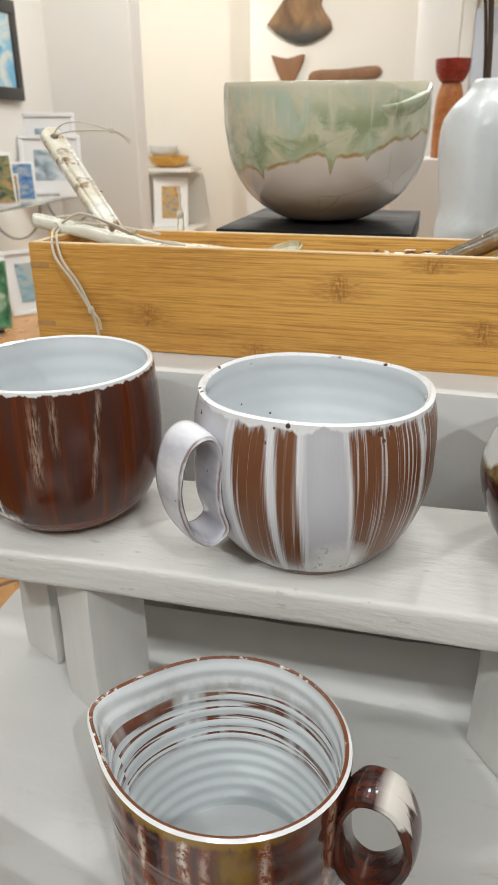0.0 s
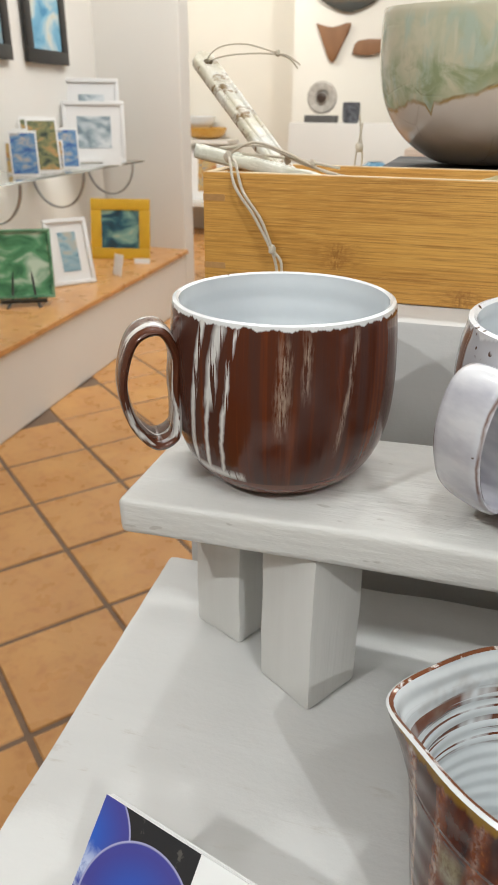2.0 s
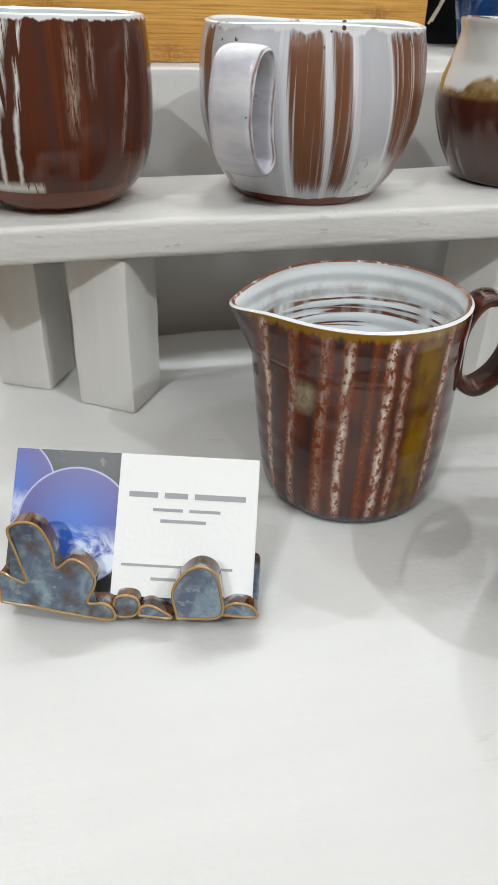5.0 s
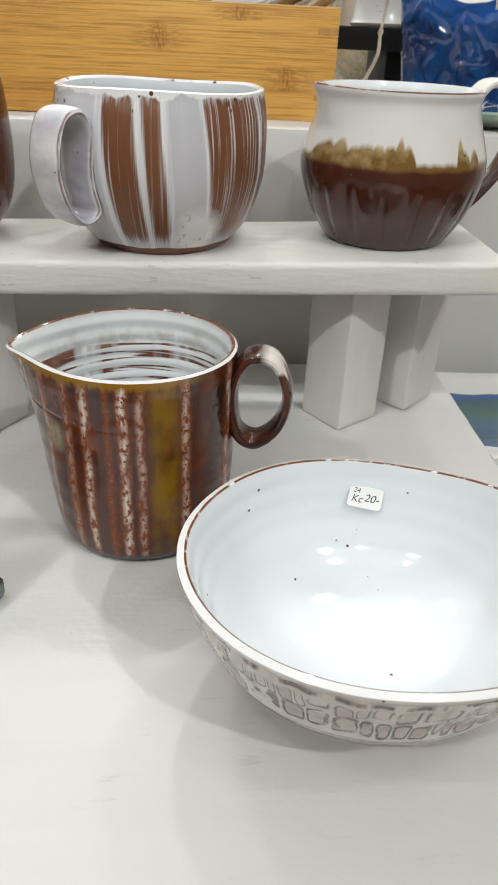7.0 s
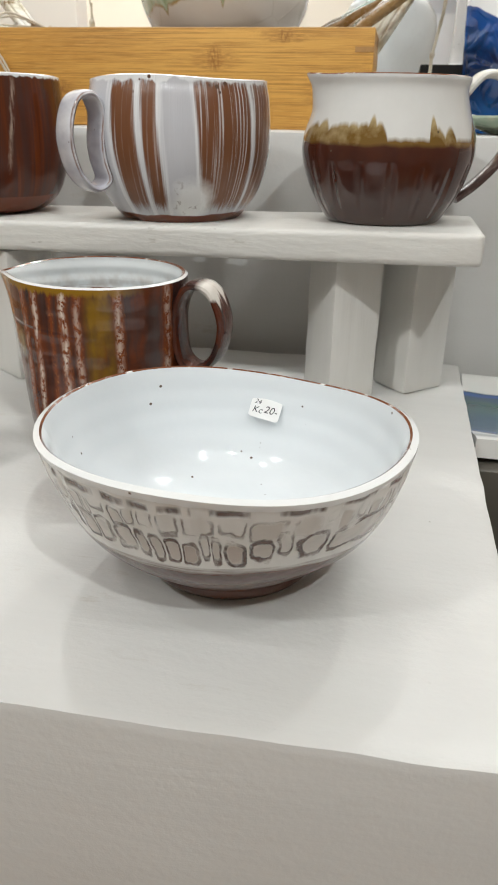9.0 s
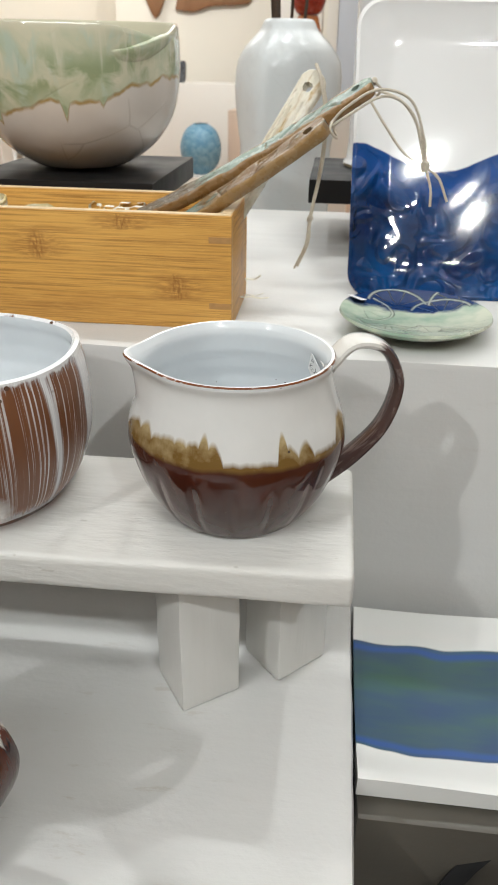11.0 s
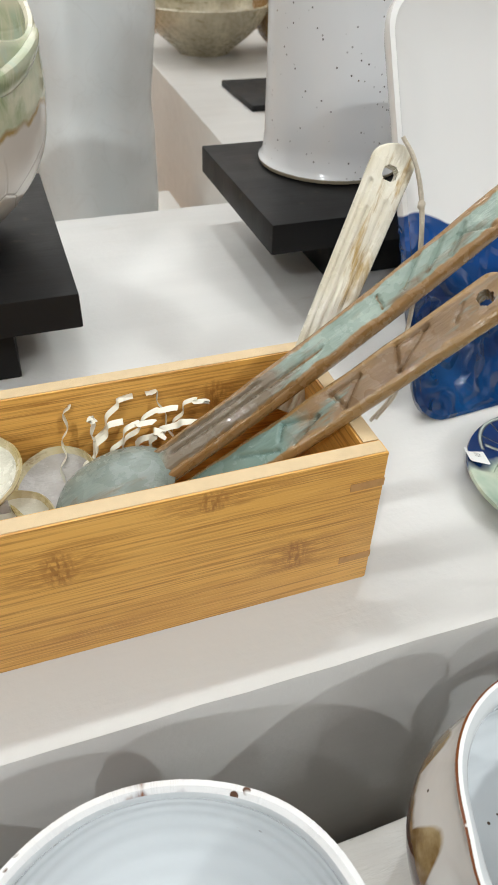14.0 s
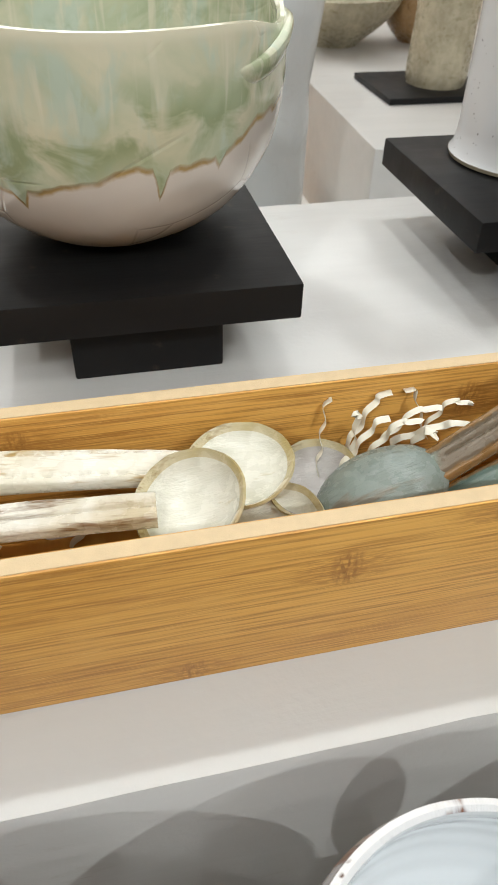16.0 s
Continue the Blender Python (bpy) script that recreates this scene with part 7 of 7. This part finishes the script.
simple_pot("bowl", "deep red bowl with flared rim and dark stem", "bowl", (0.135, 3.03, 0.448), [(0.035, 0), (0.05, 0.012), (0.066, 0.045), (0.069, 0.085)], RED, 0.001)
simple_pot("bottle", "small dark red bottle on the pedestal", "bottle", (0.03, 2.95, 0.17), [(0.022, 0), (0.026, 0.03), (0.02, 0.06), (0.01, 0.08)], RED, 0.001)

# the next room
YELLOW_POT = spoon_glaze("amber_yellow_glaze", (0.62, 0.33, 0.06), (0.70, 0.42, 0.10), (0.5, 0.22, 0.04), 0.62)
structure("far_shelf", "white display shelf in the next room", slab(-2.95, -2.15, 6.55, 6.89, -0.09, -0.055, 0.004), WALL_WHITE, "shelf")
simple_pot("bowl", "amber bowl on the far shelf", "bowl", (-2.42, 6.72, -0.055), [(0.08, 0), (0.16, 0.03), (0.19, 0.08), (0.20, 0.10)], YELLOW_POT)
picture("white framed print leaning under the far shelf", (-2.38, 6.60, -0.60), 0.34, 0.46, 10, 8, WHITE_FRAME, 0.02, 0.06, CARD_ART[0])
structure("far_table", "low white table in the next room", slab(-3.0, -2.1, 6.4, 6.89, -0.64, -0.60, 0.004), WALL_WHITE, "table")
picture("framed print leaning on the low far table", (-2.78, 6.60, -0.60), 0.3, 0.42, 10, 8, WHITE_FRAME, 0.02, 0.06, CARD_ART[1])
simple_pot("bowl", "white and blue bowl on the far shelf", "bowl", (-2.50, 6.80, 0.02), [(0.05, 0), (0.12, 0.05), (0.14, 0.12)], INNER_WHITE)
DOOR_PAINT = plain("pale_blue_grey_paint", (0.55, 0.60, 0.68), 0.45, 0.04, 6)
structure("partition", "white partition end beside the doorway", slab(-0.165, 0.10, 4.95, 5.12, FLOOR, CEILING, 0.004), WALL_WHITE, "wall")


def far_door():
    d = thing("door_1", "pale blue grey glazed door in the far wall", "door", pose(0.62, 6.04, FLOOR), kind="structure")
    part("leaf", box_bm(0.9, 0.04, 2.02, (0, -0.01, 0), 0.003), DOOR_PAINT, d)
    for z in (0.15, 1.05):
        part("panel", box_bm(0.6, 0.012, 0.8, (0, -0.036, z), 0.004), plain("frosted_panel", (0.68, 0.73, 0.80), 0.25, 0.04, 4), d)
    for s in (-1, 1):
        part("jamb", box_bm(0.08, 0.05, 2.1, (s * 0.49, -0.018, 0), 0.003), WALL_WHITE, d)


far_door()


def panel_cabinet():
    n = Nodes("pale_limed_wood")
    x, y, z = n.xyz()
    g = n.noise(1, 4, n.join(n.math("MULTIPLY", x, 90), 0.0, n.math("MULTIPLY", z, 4)), 0.6)
    wood = n.done(n.mix(g, (0.60, 0.47, 0.38), (0.70, 0.58, 0.48)), 0.5, g, 0.2, 0.002)
    c = thing("cabinet", "pale limed wooden cabinet with upright boards", "cabinet", pose(-0.02, 4.52, FLOOR))
    part("carcass", box_bm(0.82, 0.40, 0.94, (0, 0.20, 0.0), 0.003), wood, c)
    for k in range(6):
        part("board", box_bm(0.128, 0.016, 0.90, (-0.335 + k * 0.134, -0.009, 0.02), 0.003), wood, c)


panel_cabinet()
TEAL = spoon_glaze("teal_glaze", (0.03, 0.16, 0.18), (0.06, 0.25, 0.26), (0.1, 0.1, 0.08), 0.62)
simple_pot("bowl", "small teal bowl on the low plinth", "bowl", (0.135, 0.93, -0.0105), [(0.02, 0), (0.035, 0.02), (0.042, 0.045)], TEAL, 0.001)
simple_pot("bowl", "small orange bowl on the low plinth", "bowl", (0.160, 0.86, -0.0105), [(0.016, 0), (0.028, 0.012), (0.036, 0.03)], ORANGE, 0.001)

# pots on the plinth further back
SAND = spoon_glaze("sand_and_olive_glaze", (0.42, 0.37, 0.26), (0.55, 0.50, 0.36), (0.26, 0.22, 0.12), 0.58)
simple_pot("bowl", "wide shallow cream bowl with olive outside", "bowl", (0.565, 1.33, 0.105), [(0.045, 0), (0.05, 0.006), (0.085, 0.035), (0.105, 0.058), (0.112, 0.075)], SAND)
BROWN_POT = spoon_glaze("tan_brown_glaze", (0.30, 0.17, 0.07), (0.42, 0.26, 0.12), (0.15, 0.08, 0.04), 0.6)
simple_pot("jar", "round tan brown jar on the plinth", "jar", (0.720, 1.33, 0.105), [(0.03, 0), (0.055, 0.03), (0.065, 0.08), (0.05, 0.13), (0.035, 0.15)], BROWN_POT)
tagged(mesh_object("stand", box_bm(0.16, 0.14, 0.008, (0.605, 1.03, 0.105), 0.001), BLACK_WOOD), "thin black slab stand on the plinth", "stand", "black stands")
simple_pot("vase", "sand and white cylinder vase on a black slab", "vase", (0.620, 1.03, 0.113), [(0.040, 0), (0.043, 0.02), (0.041, 0.09), (0.043, 0.18)], SAND, 0.001)


# ---- terracotta floor tiles ----
def lay_tiles():
    d1, d2 = Vector((0.782, -0.623)), Vector((0.623, 0.782))
    origin, pitch = Vector((-0.914, 1.243)), 0.305
    meshes = []
    for k in range(3):
        bm = box_bm(pitch - 0.013, pitch - 0.013, 0.008, (0, 0, -0.008), 0.003, 1)
        data = bpy.data.meshes.new("tile")
        bm.to_mesh(data)
        bm.free()
        data.materials.append(TERRACOTTA)
        meshes.append(data)
    rest = []
    rng = random.Random(11)
    for i in range(-24, 24):
        for j in range(-24, 24):
            p = origin + d1 * (i + 0.5) * pitch + d2 * (j + 0.5) * pitch
            if p.y < 4.2 and p.x < -1.50 - 0.075 * p.y or not (-3.1 < p.x < 2.5 and -2.3 < p.y < 7.3):
                continue
            if not (-1.95 < p.x < 0.35 and 0.35 < p.y < 6.8) or (p.x > -0.25 and p.y < 1.2):
                rest.append(p)
                continue
            t = new("tile", meshes[(i * 7 + j * 3) % 3])
            t.parent = floor
            t.matrix_local = pose(p.x, p.y, FLOOR + rng.uniform(-0.001, 0.001), rng.uniform(-0.2, 0.2), rng.uniform(-0.2, 0.2), math.degrees(math.atan2(d1.y, d1.x)) + 90 * rng.randrange(4))
    verts, faces = [], []
    h = (pitch - 0.013) / 2
    for p in rest:
        n0 = len(verts)
        for z, r in ((-0.004, h), (-0.003, h), (0.0, h - 0.003)):
            for sx, sy in ((-1, -1), (1, -1), (1, 1), (-1, 1)):
                q = p + d1 * (sx * r) + d2 * (sy * r)
                verts.append((q.x, q.y, FLOOR + z))
        faces.append((n0 + 8, n0 + 9, n0 + 10, n0 + 11))
        for ring in (0, 4):
            for k in range(4):
                m = (k + 1) % 4
                faces.append((n0 + ring + k, n0 + ring + m, n0 + ring + 4 + m, n0 + ring + 4 + k))
    data = bpy.data.meshes.new("tile_field")
    data.from_pydata(verts, [], faces)
    data.materials.append(TERRACOTTA)
    field = new("tile_field", data)
    field.parent = floor
    tagged(field, "terracotta tiles over the rest of the floor", kind="stuff")


lay_tiles()


# ---- the room stands slightly turned to the display ----
ROOM = Matrix.Translation((0.16, -0.25, 0)) @ pose(0, 0, 0, 0, 0, -1.3) @ Matrix.Translation((-0.16, 0.25, 0))
bpy.context.view_layer.update()
for ob in [o for o in scene.objects if o.parent is None and o.type in ("MESH", "EMPTY")]:
    around = [o for o in (ob, *ob.children) if o.type == "MESH"]
    mid = sum(((o.matrix_world @ Vector(c)).y for o in around for c in o.bound_box), 0.0) / max(1, 8 * len(around))
    far_shelf = 6.4 < mid < 6.85
    if ob is floor or ob.name.startswith(("wall", "ceiling", "ledge", "pilaster")) or (mid > 1.9 and not far_shelf):
        ob.matrix_world = ROOM @ ob.matrix_world
